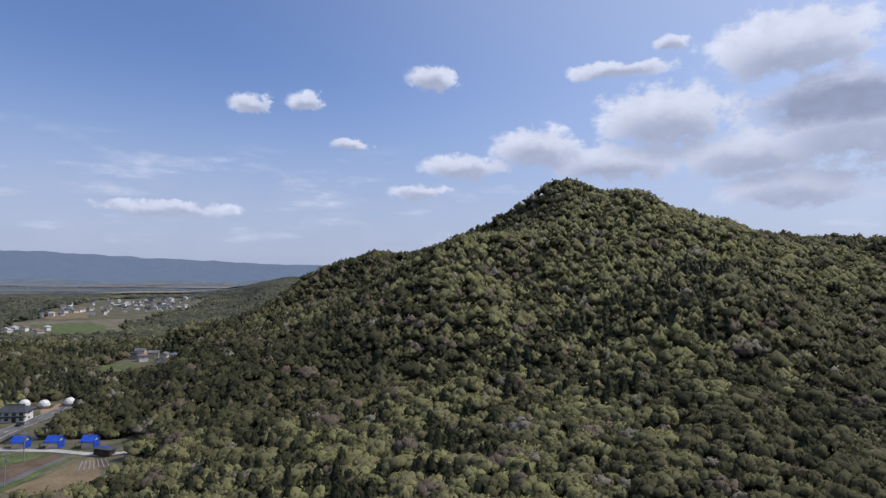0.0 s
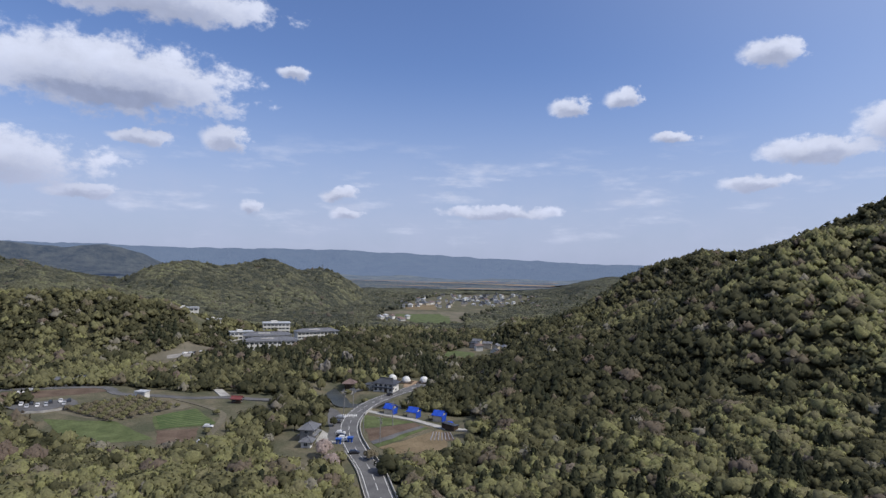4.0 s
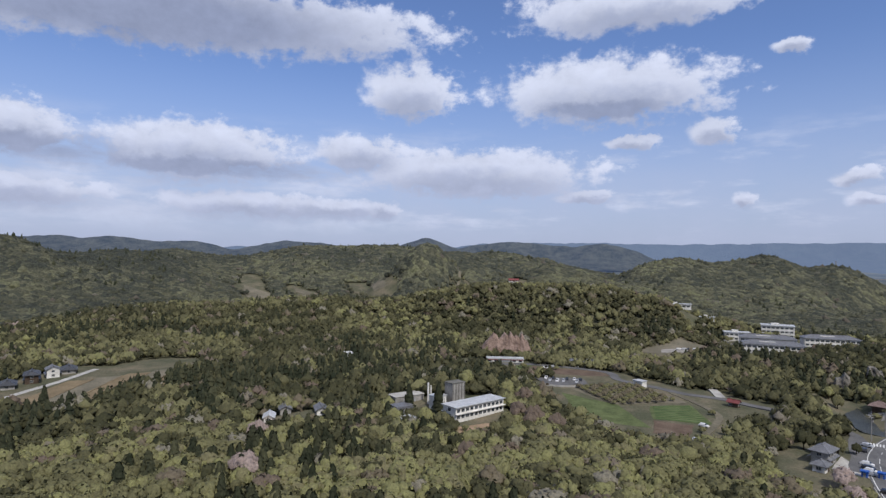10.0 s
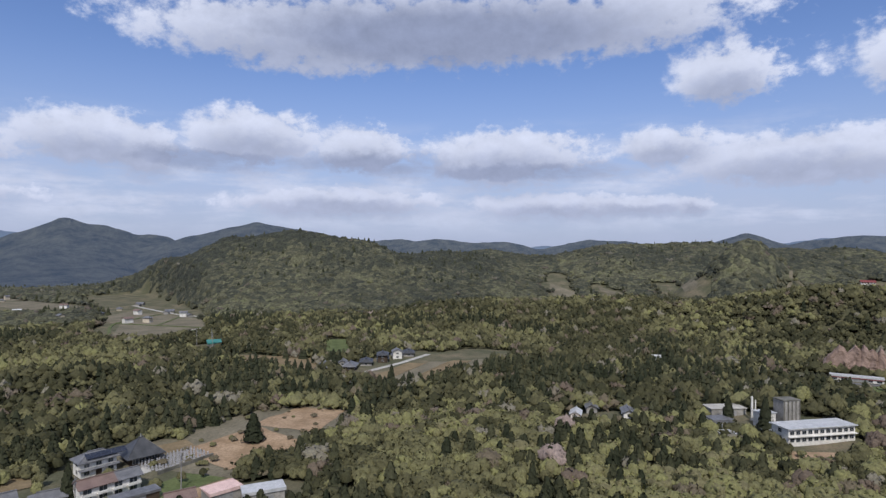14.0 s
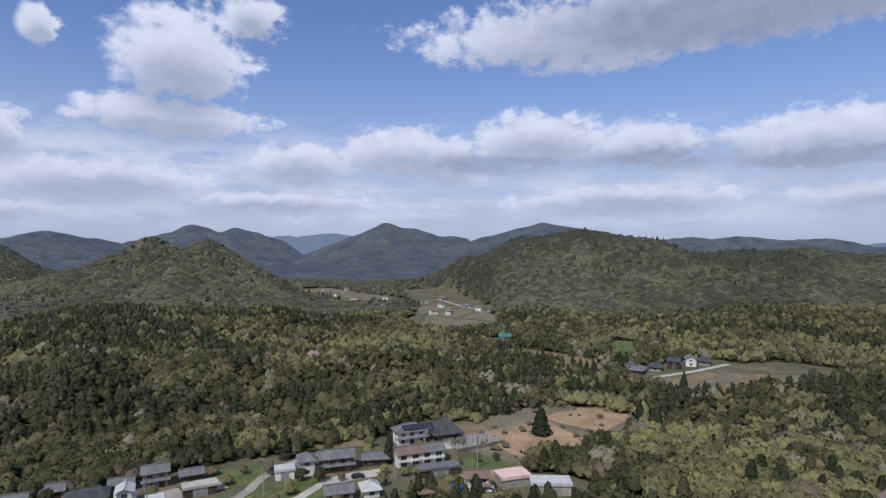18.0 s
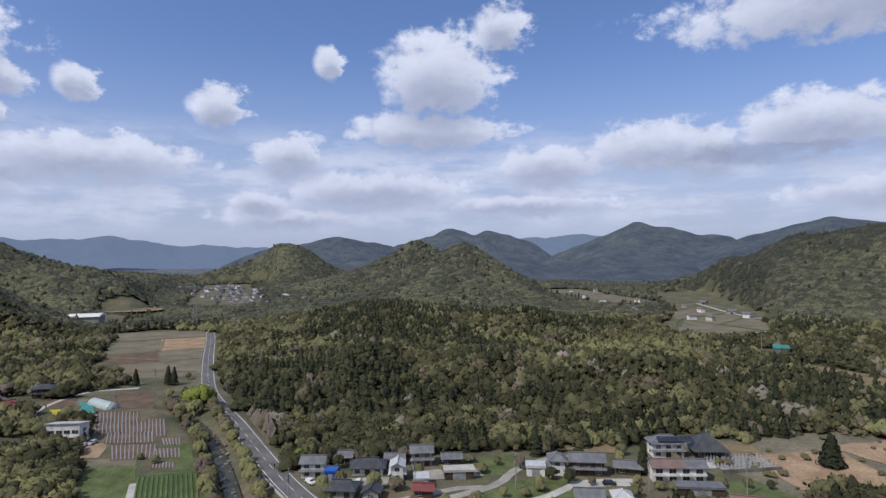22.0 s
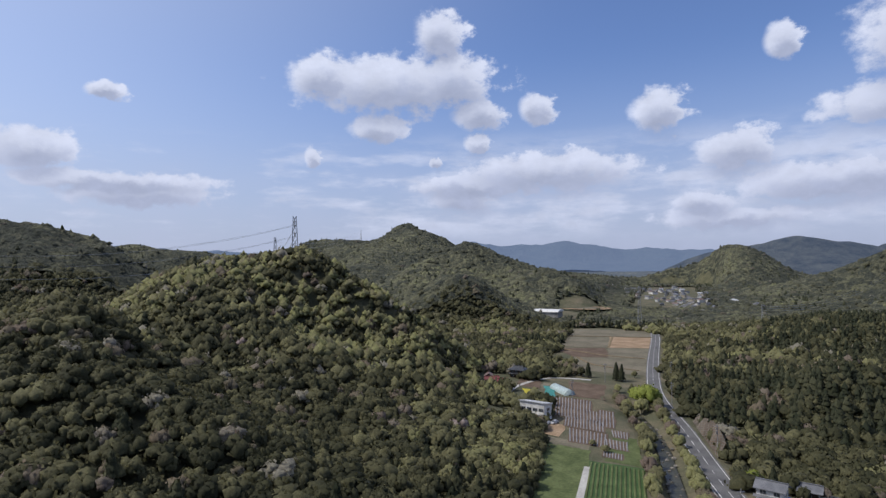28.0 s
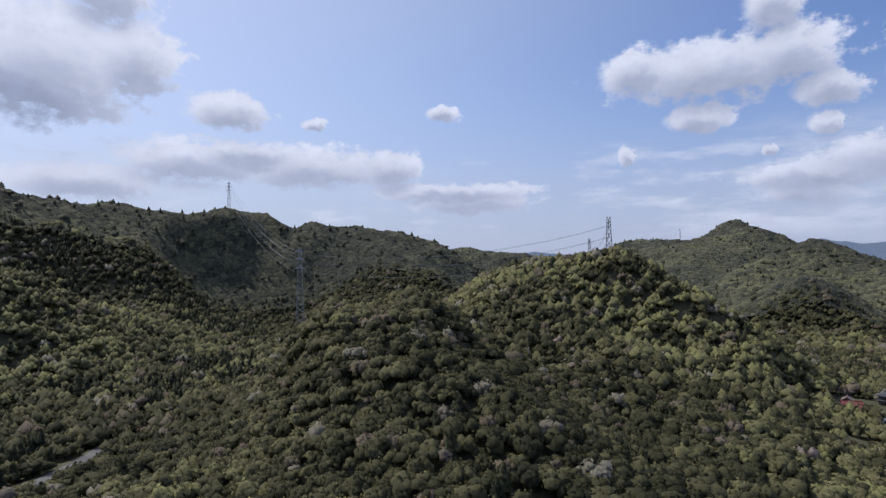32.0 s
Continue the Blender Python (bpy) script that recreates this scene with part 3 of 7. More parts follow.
for c in ((2, -150, 8, -285, 26), (35, -318, 22, -335, 27), (8, -372, 12, -420, 24), (14, -430, 12, -560, 38), (-30, -150, -13, -340, 8), (-12, -340, -25, -560, 8),
          (-42, -182, -100, -172, 13), (-100, -160, -150, -150, 15), (-40, -150, -160, -128, 20), (-140, -105, -150, -92, 12), (-185, -127, -215, -118, 22), (-175, -145, -165, -160, 12),
          (-325, -140, -385, -120, 14), (-320, -112, -395, -78, 26), (-362, -264, -372, -280, 12), (-425, -372, -560, -485, 46), (-560, -485, -740, -710, 44), (-560, -640, -640, -900, 40),
          (-290, 158, -225, 150, 31), (-208, 150, -225, 165, 18), (-235, 135, -215, 140, 16), (-355, 132, -315, 180, 15), (-374, 113, -362, 140, 14), (-300, 184, -240, 206, 7),
          (-150, 192, -160, 216, 20), (-138, 180, -120, 202, 14), (-166, 179, -150, 160, 14), (-165, 232, -128, 230, 13), (-170, 185, -178, 222, 13), (-95, 135, -150, 186, 8), (-112, 208, -165, 224, 9), (-185, 250, -200, 300, 16), (-198, 240, -234, 264, 14), (-125, 222, -112, 196, 12), (-262, 201, -228, 196, 15), (-300, 190, -216, 222, 8), (-226, 184, -200, 156, 9), (-362, 246, -384, 296, 16),
          (-395, 365, -400, 420, 34), (-350, 328, -385, 380, 20), (-345, 300, -345, 330, 10), (-470, 345, -480, 360, 12), (-470, 780, -530, 960, 70), (-550, 1000, -650, 1330, 110), (-405, 640, -500, 775, 52), (-218, 402, -226, 470, 22), (-380, 262, -392, 300, 17),
          (-218, 62, -226, 78, 5), (-262, 60, -256, 80, 9), (-238, 62, -243, 86, 8), (-242, 66, -250, 88, 6), (-240, -12, -258, 10, 10), (-270, 50, -250, 46, 8), (-396, 34, -402, 36, 8),
          (86, -690, 70, -740, 20), (52, -800, 54, -806, 30), (-60, -900, -100, -1450, 52), (40, -590, 20, -600, 22), (47, -266, 62, -266, 5), (66, -330, 74, -346, 12),
          (-820, 20, -830, 10, 16), (-880, -62, -886, -70, 16), (-800, 90, -806, 84, 12), (-735, 225, -747, 290, 12), (-700, 196, -650, 176, 6),
          (-956, -67, -667, -27, 15), (-893, -2, -834, 29, 10), (-898, 91, -690, 102, 14), (-319, -163, -342, -227, 12), (-425, -199, -363, -170, 9), (227, -28, 264, -65, 5)):
    clear(*c)


def open_ground(x, y, grow=0.0):
    out = np.zeros(len(x), bool)
    for x0, y0, x1, y1, r in CLEAR:
        out |= capsule(x, y, x0, y0, x1, y1) < r + grow + 5 * (vnoise(x, y, 14) - 0.5)
    return out


radii = np.concatenate([[0.01, 12], np.geomspace(24, 140, 30), np.geomspace(144, 420, 100), np.geomspace(432, 4900, 100)])
land = polar_sheet("ground", radii, np.arange(0, 360, 0.75), height, M["ground"], True)
co = np.empty(len(land.vertices) * 3, np.float32)
land.vertices.foreach_get("co", co)
bare = np.zeros(len(land.vertices))
for x0, y0, x1, y1, r in CLEAR:
    bare = np.maximum(bare, np.clip((r + 7 - capsule(co[0::3], co[1::3], x0, y0, x1, y1)) / 8, 0, 1))
co[2::3] -= (2.0 * (1 - bare) * np.clip((np.hypot(co[0::3], co[1::3]) - 60) / 40, 0, 1)).astype(np.float32)  # wooded ground is sunk so that gaps between crowns fall into shade
land.vertices.foreach_set("co", co)
land.attributes.new("open", "FLOAT", "POINT").data.foreach_set("value", bare.astype(np.float32))
tagged(new("ground", land), "hilly ground of leaf litter under the woods, rough grass and earth in the open", "ground", kind="structure")


def ico(level):
    bm = bmesh.new()
    bmesh.ops.create_icosphere(bm, subdivisions=level, radius=1.0)
    v = np.array([p.co[:] for p in bm.verts])
    f = np.array([[q.index for q in p.verts] for p in bm.faces])
    bm.free()
    return v, f


ICO1 = ico(1)
OCTA = (np.array([(1, 0, 0), (0, 1, 0), (-1, 0, 0), (0, -1, 0), (0, 0, 1), (0, 0, -1)], float), np.array([(0, 1, 4), (1, 2, 4), (2, 3, 4), (3, 0, 4), (1, 0, 5), (2, 1, 5), (3, 2, 5), (0, 3, 5)]))


def cards(r, centres, normals, size):
    """Small leafy sprays, a bent pair of triangles each."""
    n = len(centres)
    a = np.cross(normals, r.normal(size=(n, 3)))
    a /= np.linalg.norm(a, axis=1)[:, None] + 1e-9
    b = np.cross(normals, a) + 0.45 * normals * r.uniform(-1, 1, (n, 1))
    s = size * r.uniform(0.6, 1.3, (n, 1))
    quad = np.stack([centres - a * s, centres - b * s * 0.7, centres + a * s, centres + b * s * 0.7 + normals * s * 0.3], 1)
    base = np.arange(n)[:, None] * 4
    return quad.reshape(-1, 3), np.concatenate([base + [0, 1, 2], base + [0, 2, 3]])


def soft(d, up, shake, r, repeat=1):
    """Normals that follow the rounded crown, so that its sprays shade as one mass of leaves."""
    n = d + [0, 0, up] + shake * r.normal(size=(len(d), 3))
    return np.repeat(n / (np.linalg.norm(n, axis=1)[:, None] + 1e-9), repeat, 0)


def broad_crown(seed, lumps, sprays, spray=0.10, base=None):
    """A crown of unit radius and unit height: rounded clumps of leaves heaped into a dome, loose sprays on them. The third array shifts the tint."""
    r = np.random.RandomState(seed)
    vs, fs, ts, ns, off = [], [], [], [], 0
    base_v, base_f = base or ICO1
    # core behind the clumps, its tint lowered as shade inside the crown
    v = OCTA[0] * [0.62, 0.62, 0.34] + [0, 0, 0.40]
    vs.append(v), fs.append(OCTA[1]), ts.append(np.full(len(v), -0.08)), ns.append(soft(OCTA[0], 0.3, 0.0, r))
    off += len(v)
    for k in range(lumps):
        lift = 1 - (k + 0.5) / lumps                     # from the top of the dome down to its rim
        ang = 2.4 * k + r.uniform(-0.45, 0.45)
        far = 0.74 * math.sqrt(1 - lift ** 1.6) * r.uniform(0.82, 1.14)
        size = (0.56 if lumps < 5 else 0.44 if lumps < 8 else 0.40) * r.uniform(0.72, 1.2)
        c = np.array([math.cos(ang) * far, math.sin(ang) * far, 0.34 + 0.38 * lift * r.uniform(0.8, 1.15)])
        squash = r.uniform(0.58, 0.78)
        d = base_v / np.linalg.norm(base_v, axis=1)[:, None]
        v = d * (size * r.uniform(0.66, 1.26, (len(d), 1))) * [1, 1, squash] + c
        out = np.array([c[0], c[1], 0.0])
        shift = r.normal(0, 0.035)
        vs.append(v), fs.append(base_f + off), ts.append(shift + r.uniform(-0.02, 0.02, len(v))), ns.append(soft(d + 0.5 * out, 0.6, 0.12, r))
        off += len(v)
        n = sprays // lumps
        if n:
            d = r.normal(size=(n, 3))
            d[:, 2] = np.abs(d[:, 2]) * 0.95 - 0.30
            d /= np.linalg.norm(d, axis=1)[:, None]
            lean = d + 0.5 * r.normal(size=(n, 3)) + [0, 0, 0.4]
            lean /= np.linalg.norm(lean, axis=1)[:, None]
            q, t = cards(r, c + d * size * [1, 1, squash] * r.uniform(0.84, 1.32, (n, 1)), lean, spray)
            vs.append(q), fs.append(t + off), ts.append(shift + np.repeat(r.uniform(-0.05, 0.07, n), 4))
            ns.append(soft(d + 0.5 * out, 0.6, 0.25, r, 4))
            off += len(q)
    return np.concatenate(vs), np.concatenate(fs), np.concatenate(ts), np.concatenate(ns)


def cone_crown(seed, tiers, sides, sprays):
    """A cedar's crown of unit height and half width one: ragged tiers that narrow to a tip."""
    r = np.random.RandomState(seed)
    vs, fs, ns, off = [], [], [], 0
    for k in range(tiers):
        lo, hi = 0.10 + 0.80 * k / tiers, 0.10 + 0.80 * (k + 1) / tiers + 0.16
        rad = (1 - k / tiers) ** 0.6
        a = np.arange(sides) * 6.283 / sides + r.uniform(0, 1)
        rim = rad * r.uniform(0.72, 1.12, sides)
        v = np.stack([np.cos(a) * rim, np.sin(a) * rim, lo + r.uniform(-0.05, 0.05, sides)], 1)
        v = np.concatenate([v, [[0, 0, min(1.0, hi)]]])
        i = np.arange(sides)
        vs.append(v), fs.append(np.stack([i, (i + 1) % sides, np.full(sides, sides)], 1) + off)
        ns.append(soft(v * [1, 1, 0] / rad, 0.45, 0.1, r))
        off += len(v)
        if sprays:
            n = sprays // tiers
            b = r.uniform(0, 6.283, n)
            d = np.stack([np.cos(b), np.sin(b), np.full(n, 0.35)], 1)
            k2 = r.uniform(0.35, 1.0, (n, 1))
            c = np.stack([np.cos(b), np.sin(b), np.zeros(n)], 1) * rad * k2
            c[:, 2] = hi + (lo - hi) * k2[:, 0]
            q, t = cards(r, c * [1.06, 1.06, 1], d, 0.21)
            q[:, 2] = c.repeat(4, 0)[:, 2] + (q[:, 2] - c.repeat(4, 0)[:, 2]) * 0.45
            vs.append(q), fs.append(t + off), ns.append(soft(d, 0.35, 0.25, r, 4))
            off += len(q)
    v = np.concatenate(vs)
    return v, np.concatenate(fs), r.uniform(-0.2, 0.2, len(v)), np.concatenate(ns)


def plant(name, protos, x, y, z, wide, tall, tint, mat, label):
    """One mesh of a whole stand of trees, out of a few crown shapes that are turned and stretched."""
    pick = rng.randint(0, len(protos), len(x))
    vs, fs, ts, ns, off = [], [], [], [], 0
    for k, (pv, pf, pt, pn) in enumerate(protos):
        s = np.where(pick == k)[0]
        if not len(s):
            continue
        a = rng.uniform(0, 6.283, len(s))
        ca, sa = np.cos(a)[:, None], np.sin(a)[:, None]
        w, h = wide[s][:, None], tall[s][:, None]
        px, py, pz = pv[:, 0][None], pv[:, 1][None], pv[:, 2][None]
        v = np.stack([(px * ca - py * sa) * w + x[s][:, None], (px * sa + py * ca) * w + y[s][:, None], pz * h + z[s][:, None]], -1)
        vs.append(v.reshape(-1, 3))
        nx, ny, nz = pn[:, 0][None], pn[:, 1][None], pn[:, 2][None]
        ns.append(np.stack([nx * ca - ny * sa, nx * sa + ny * ca, nz + 0 * ca], -1).reshape(-1, 3))
        fs.append((pf[None] + (np.arange(len(s)) * len(pv))[:, None, None]).reshape(-1, 3) + off)
        ts.append(np.where(tint[s][:, None] > 0.82, tint[s][:, None] + 0.04 * pt[None], np.clip(tint[s][:, None] + pt[None], 0.0, 0.82)).ravel())
        off += len(s) * len(pv)
    me = mesh_from(name, np.concatenate(vs), np.concatenate(fs), mat, True, {"tint": np.concatenate(ts)}, np.concatenate(ns))
    return tagged(new(name, me), label, "woods", kind="stuff")


def scatter(r0, r1, step):
    """Places on a jittered grid in a ring round the drone."""
    n = int(r1 / step) + 1
    gx, gy = np.meshgrid(np.arange(-n, n + 1) * step, np.arange(-n, n + 1) * step)
    x = gx.ravel() + rng.uniform(-0.48, 0.48, gx.size) * step
    y = gy.ravel() + rng.uniform(-0.48, 0.48, gx.size) * step
    r = np.hypot(x, y)
    keep = (r >= r0) & (r < r1)
    x, y = x[keep], y[keep]
    keep = ~open_ground(x, y)
    return x[keep], y[keep]


def unseen(x, y):
    """The quarter that the sweep never faces."""
    a = np.degrees(np.arctan2(-x, y)) % 360
    return (a > 268) & (a < 320)


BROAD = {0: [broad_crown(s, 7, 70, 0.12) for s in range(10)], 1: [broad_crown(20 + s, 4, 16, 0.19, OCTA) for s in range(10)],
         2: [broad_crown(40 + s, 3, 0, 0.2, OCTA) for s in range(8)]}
CONE = {0: [cone_crown(60 + s, 4, 8, 84) for s in range(4)], 1: [cone_crown(70 + s, 3, 7, 9) for s in range(4)],
        2: [cone_crown(80 + s, 2, 6, 0) for s in range(4)]}


# stands that differ, and slope and cloud shade put into the leaves: place, reach, shift of the leaf tint, extra share
# of conifers
STANDS_AND_SHADE = [(150, 230, 60, -0.24, 0.1), (200, 290, 45, -0.30, 0.2), (-130, -230, 60, -0.20, 0.2), (150, -110, 60, -0.24, 0.1),
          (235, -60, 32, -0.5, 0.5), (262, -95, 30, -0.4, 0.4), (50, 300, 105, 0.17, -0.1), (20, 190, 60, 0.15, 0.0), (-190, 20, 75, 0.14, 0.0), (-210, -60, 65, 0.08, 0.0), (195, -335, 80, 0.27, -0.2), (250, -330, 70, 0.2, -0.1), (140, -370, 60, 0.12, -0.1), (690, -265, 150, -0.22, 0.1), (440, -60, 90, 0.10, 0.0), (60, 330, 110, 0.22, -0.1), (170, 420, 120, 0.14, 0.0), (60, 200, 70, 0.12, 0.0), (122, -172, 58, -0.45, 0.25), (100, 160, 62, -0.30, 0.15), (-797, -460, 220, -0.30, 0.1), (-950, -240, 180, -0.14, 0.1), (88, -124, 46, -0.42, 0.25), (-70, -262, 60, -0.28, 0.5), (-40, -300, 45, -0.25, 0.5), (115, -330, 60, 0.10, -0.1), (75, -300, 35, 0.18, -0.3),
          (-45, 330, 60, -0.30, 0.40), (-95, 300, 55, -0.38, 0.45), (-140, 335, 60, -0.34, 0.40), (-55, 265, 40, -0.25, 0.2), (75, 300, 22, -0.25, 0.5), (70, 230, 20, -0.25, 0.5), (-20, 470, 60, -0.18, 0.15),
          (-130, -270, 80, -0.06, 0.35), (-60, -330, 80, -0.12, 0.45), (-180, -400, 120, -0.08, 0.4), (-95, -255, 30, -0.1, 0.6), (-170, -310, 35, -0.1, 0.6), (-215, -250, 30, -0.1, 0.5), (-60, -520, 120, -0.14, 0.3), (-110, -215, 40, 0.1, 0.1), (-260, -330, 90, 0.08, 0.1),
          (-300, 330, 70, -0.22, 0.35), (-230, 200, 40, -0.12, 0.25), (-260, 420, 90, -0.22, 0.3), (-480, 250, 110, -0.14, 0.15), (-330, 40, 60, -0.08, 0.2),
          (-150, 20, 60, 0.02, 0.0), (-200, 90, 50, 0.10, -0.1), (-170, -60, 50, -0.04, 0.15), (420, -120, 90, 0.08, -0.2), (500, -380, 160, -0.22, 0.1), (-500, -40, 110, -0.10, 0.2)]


def stand_shade_shift(x, y):
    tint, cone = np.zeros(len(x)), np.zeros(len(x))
    for sx, sy, r, dt, dc in STANDS_AND_SHADE:
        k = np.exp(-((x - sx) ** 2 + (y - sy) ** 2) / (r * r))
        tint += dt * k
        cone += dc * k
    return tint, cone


def stand_shade_tint(x, y):
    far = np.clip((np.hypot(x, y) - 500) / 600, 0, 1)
    return 0.27 + 0.42 * vnoise(x + 500, y + 120, 70) + 0.30 * (vnoise(x, y + 77, 21) - 0.5) + stand_shade_shift(x, y)[0] - 0.16 * far


def evergreen_share(x, y):
    """Dark evergreen broadleaf trees, in patches among the pale spring crowns, more of them in zones tinted as shade.
    """
    return np.clip(0.40 + 0.9 * (vnoise(x - 210, y + 510, 38) - 0.5) + 0.7 * (vnoise(x, y - 90, 15) - 0.5) - 0.7 * stand_shade_shift(x, y)[0], 0.04, 0.92)


def wood_kind(x, y):
    """Share of conifers from stand to stand."""
    k = vnoise(x + 40, y - 300, 95) * 0.6 + vnoise(x, y, 33) * 0.4
    return k


def grow(name, r0, r1, step, level, size, label):
    x, y = scatter(r0, r1, step)
    deep = height(x, y) + 16 < EYE[2] - np.hypot(x, y) * 0.47     # under the drone, out of its sight
    thin = rng.uniform(size=len(x)) < np.where(unseen(x, y), 0.12, np.where(deep, 0.3, 1.0))
    x, y = x[thin], y[thin]
    if level == 2:
        a = np.degrees(np.arctan2(-x, y)) % 360
        keep = (np.hypot(x, y) < 1500) | ((a > 163) & (a < 216))
        x, y = x[keep], y[keep]
    z = height(x, y)
    kind = wood_kind(x, y)
    cone = rng.uniform(size=len(x)) < np.clip((kind - 0.63 + 0.08 * np.clip((-y - 120) / 100, 0, 1)) * 4.0 + 0.5 * stand_shade_shift(x, y)[1], 0.012, 0.6)
    for suffix, sel, protos, mat in (("broadleaf", ~cone, BROAD[level], M["haze_greyed_leaves" if level == 2 else "leaves"]), ("conifer", cone, CONE[level], M["needles"])):
        n = int(sel.sum())
        if suffix == "broadleaf":
            wide = size * rng.choice([0.75, 1.0, 1.3, 1.75], n, p=[0.3, 0.4, 0.2, 0.1]) * rng.uniform(0.85, 1.15, n)
            tall = np.minimum(wide * rng.uniform(1.25, 1.9, n), 2.1 * size)
            tint = np.clip(stand_shade_tint(x[sel], y[sel]) + 0.02 + rng.normal(0, 0.115, n), 0, 0.80)
            tint = np.where(rng.uniform(size=n) < evergreen_share(x[sel], y[sel]), rng.uniform(0.08, 0.34, n), tint)
            odd = rng.uniform(size=n)
            tint = np.where(odd < 0.055, rng.uniform(0.86, 0.95, n), tint)
            tint = np.where(odd > 0.9997, 0.978, np.where(odd > 0.982, 0.953, tint))
        else:
            wide = size * rng.uniform(0.7, 1.05, n)
            tall = size * rng.uniform(2.0, 3.1, n)
            tint = rng.uniform(0, 1, n)
        plant(name + "_" + suffix, protos, x[sel], y[sel], z[sel] - 0.1 * tall, wide, tall, tint, mat, label % suffix)


grow("near_woods", 70, 255, 4.4, 0, 2.95, "dense spring %s trees on the near slopes")
grow("valley_woods", 255, 640, 5.1, 1, 3.25, "dense spring %s trees on the middle slopes")
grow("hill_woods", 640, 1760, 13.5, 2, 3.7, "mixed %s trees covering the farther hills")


def canopy(name, r0, r1, rings, mat, label):
    """The closed roof of leaves over the farther hills, a lumpy sheet with gaps over open ground."""
    rr, aa = np.meshgrid(np.geomspace(r0, r1, rings), np.radians(np.arange(0, 360, 0.36)), indexing="ij")
    rr = rr * (1 + 0.003 * rng.uniform(-1, 1, rr.shape))
    x, y = (-np.sin(aa) * rr).ravel(), (np.cos(aa) * rr).ravel()
    edge = np.min([capsule(x, y, *c[:4]) - c[4] for c in CLEAR], axis=0)
    lift = np.clip((edge - 2) / 14, 0.04, 1)
    z = height(x, y) + lift * (3.6 + rng.uniform(-1.6, 1.6, len(x)))
    nr, na = rr.shape
    i, j = np.meshgrid(np.arange(nr - 1), np.arange(na), indexing="ij")
    j2 = (j + 1) % na
    f = np.stack([i * na + j, i * na + j2, (i + 1) * na + j2, (i + 1) * na + j], -1).reshape(-1, 4)
    f = f[~open_ground(x[f].mean(1), y[f].mean(1), 4.0)]
    me = mesh_from(name, np.stack([x, y, z], 1), f, mat, True, {"tint": stand_shade_tint(x, y) - 0.06})
    tagged(new(name, me), label, "woods", kind="stuff")


canopy("hill_canopy", 625, 1800, 136, M["canopy"], "closed canopy of spring woods on the hills, greyed for haze")
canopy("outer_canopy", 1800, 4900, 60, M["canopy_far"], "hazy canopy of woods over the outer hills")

# ---- surfaces of built things ----
def striped(name, dark, light, scale, rough=0.6, spec=0.4, axis="X", bump=0.4, dist=0.06, metal=0.0):
    """Tiles, boards or sheets in rows: bands across one axis, with stains."""
    mat, nt, b = material(name, rough, spec)
    tc = nt.nodes.new("ShaderNodeTexCoord")
    w = nt.nodes.new("ShaderNodeTexWave")
    w.bands_direction = axis
    w.inputs["Scale"].default_value, w.inputs["Distortion"].default_value = scale, 0.3
    nt.links.new(tc.outputs["Object"], w.inputs["Vector"])
    big = noise_fac(nt, 0.5, 5.0)
    col = ramp(nt, big, ((0.3, dark), (0.72, light)))
    nt.links.new(blend(nt, "MULTIPLY", 1.0, col, ramp(nt, w.outputs["Fac"], ((0.0, (0.72, 0.72, 0.72)), (0.5, (1.08, 1.08, 1.08))))), b.inputs["Base Color"])
    b.inputs["Metallic"].default_value = metal
    bumped(nt, b, w.outputs["Fac"], bump, dist)
    return mat


def plain(name, colour, rough=0.6, spec=0.4, metal=0.0):
    k = [0.72 * c for c in colour], [min(1.0, 1.12 * c) for c in colour]
    return mottled(name, k[0], k[1], 0.8, 6.0, rough, spec, 0.1, 0.02, metal)


M["tile_grey"] = striped("grey_roof_tiles", (0.085, 0.088, 0.096), (0.17, 0.173, 0.185), 1.6, 0.45)
M["tile_black"] = striped("black_roof_tiles", (0.028, 0.030, 0.034), (0.065, 0.068, 0.075), 1.6, 0.4)
M["tile_brown"] = striped("red_brown_roof_tiles", (0.12, 0.082, 0.072), (0.19, 0.135, 0.118), 1.6, 0.6)
M["tile_red"] = striped("red_sheet_roof", (0.12, 0.032, 0.032), (0.21, 0.058, 0.052), 0.9, 0.5)
M["metal_light"] = striped("pale_metal_sheet", (0.34, 0.355, 0.37), (0.50, 0.51, 0.52), 0.9, 0.4, 0.5)
M["metal_pink"] = striped("faded_pink_sheet", (0.50, 0.34, 0.32), (0.66, 0.50, 0.46), 0.9, 0.6)
M["tarp"] = mottled("blue_tarpaulin", (0.006, 0.045, 0.36), (0.015, 0.085, 0.55), 0.6, 2.5, 0.35, 0.5, 0.8, 0.12)
M["teal"] = mottled("teal_netting", (0.03, 0.16, 0.15), (0.07, 0.26, 0.24), 0.3, 3.0)
M["plaster"] = mottled("white_plaster", (0.52, 0.51, 0.48), (0.74, 0.73, 0.70), 0.35, 3.0, 0.8, 0.2, 0.1, 0.02)
M["plaster_grey"] = mottled("weathered_grey_render", (0.20, 0.195, 0.185), (0.34, 0.33, 0.31), 0.25, 2.0, 0.85, 0.2)
M["cream"] = mottled("cream_render", (0.42, 0.37, 0.29), (0.58, 0.52, 0.42), 0.35, 3.0)
M["dark_wood"] = striped("dark_weatherboard", (0.035, 0.024, 0.017), (0.085, 0.062, 0.045), 1.4, 0.8, 0.2, "Z")
M["glass"] = plain("window_glass", (0.035, 0.045, 0.055), 0.08, 0.6)
M["frame"] = plain("window_frame", (0.45, 0.45, 0.45), 0.5)
M["concrete"] = mottled("concrete", (0.30, 0.29, 0.27), (0.46, 0.45, 0.42), 0.2, 2.5)
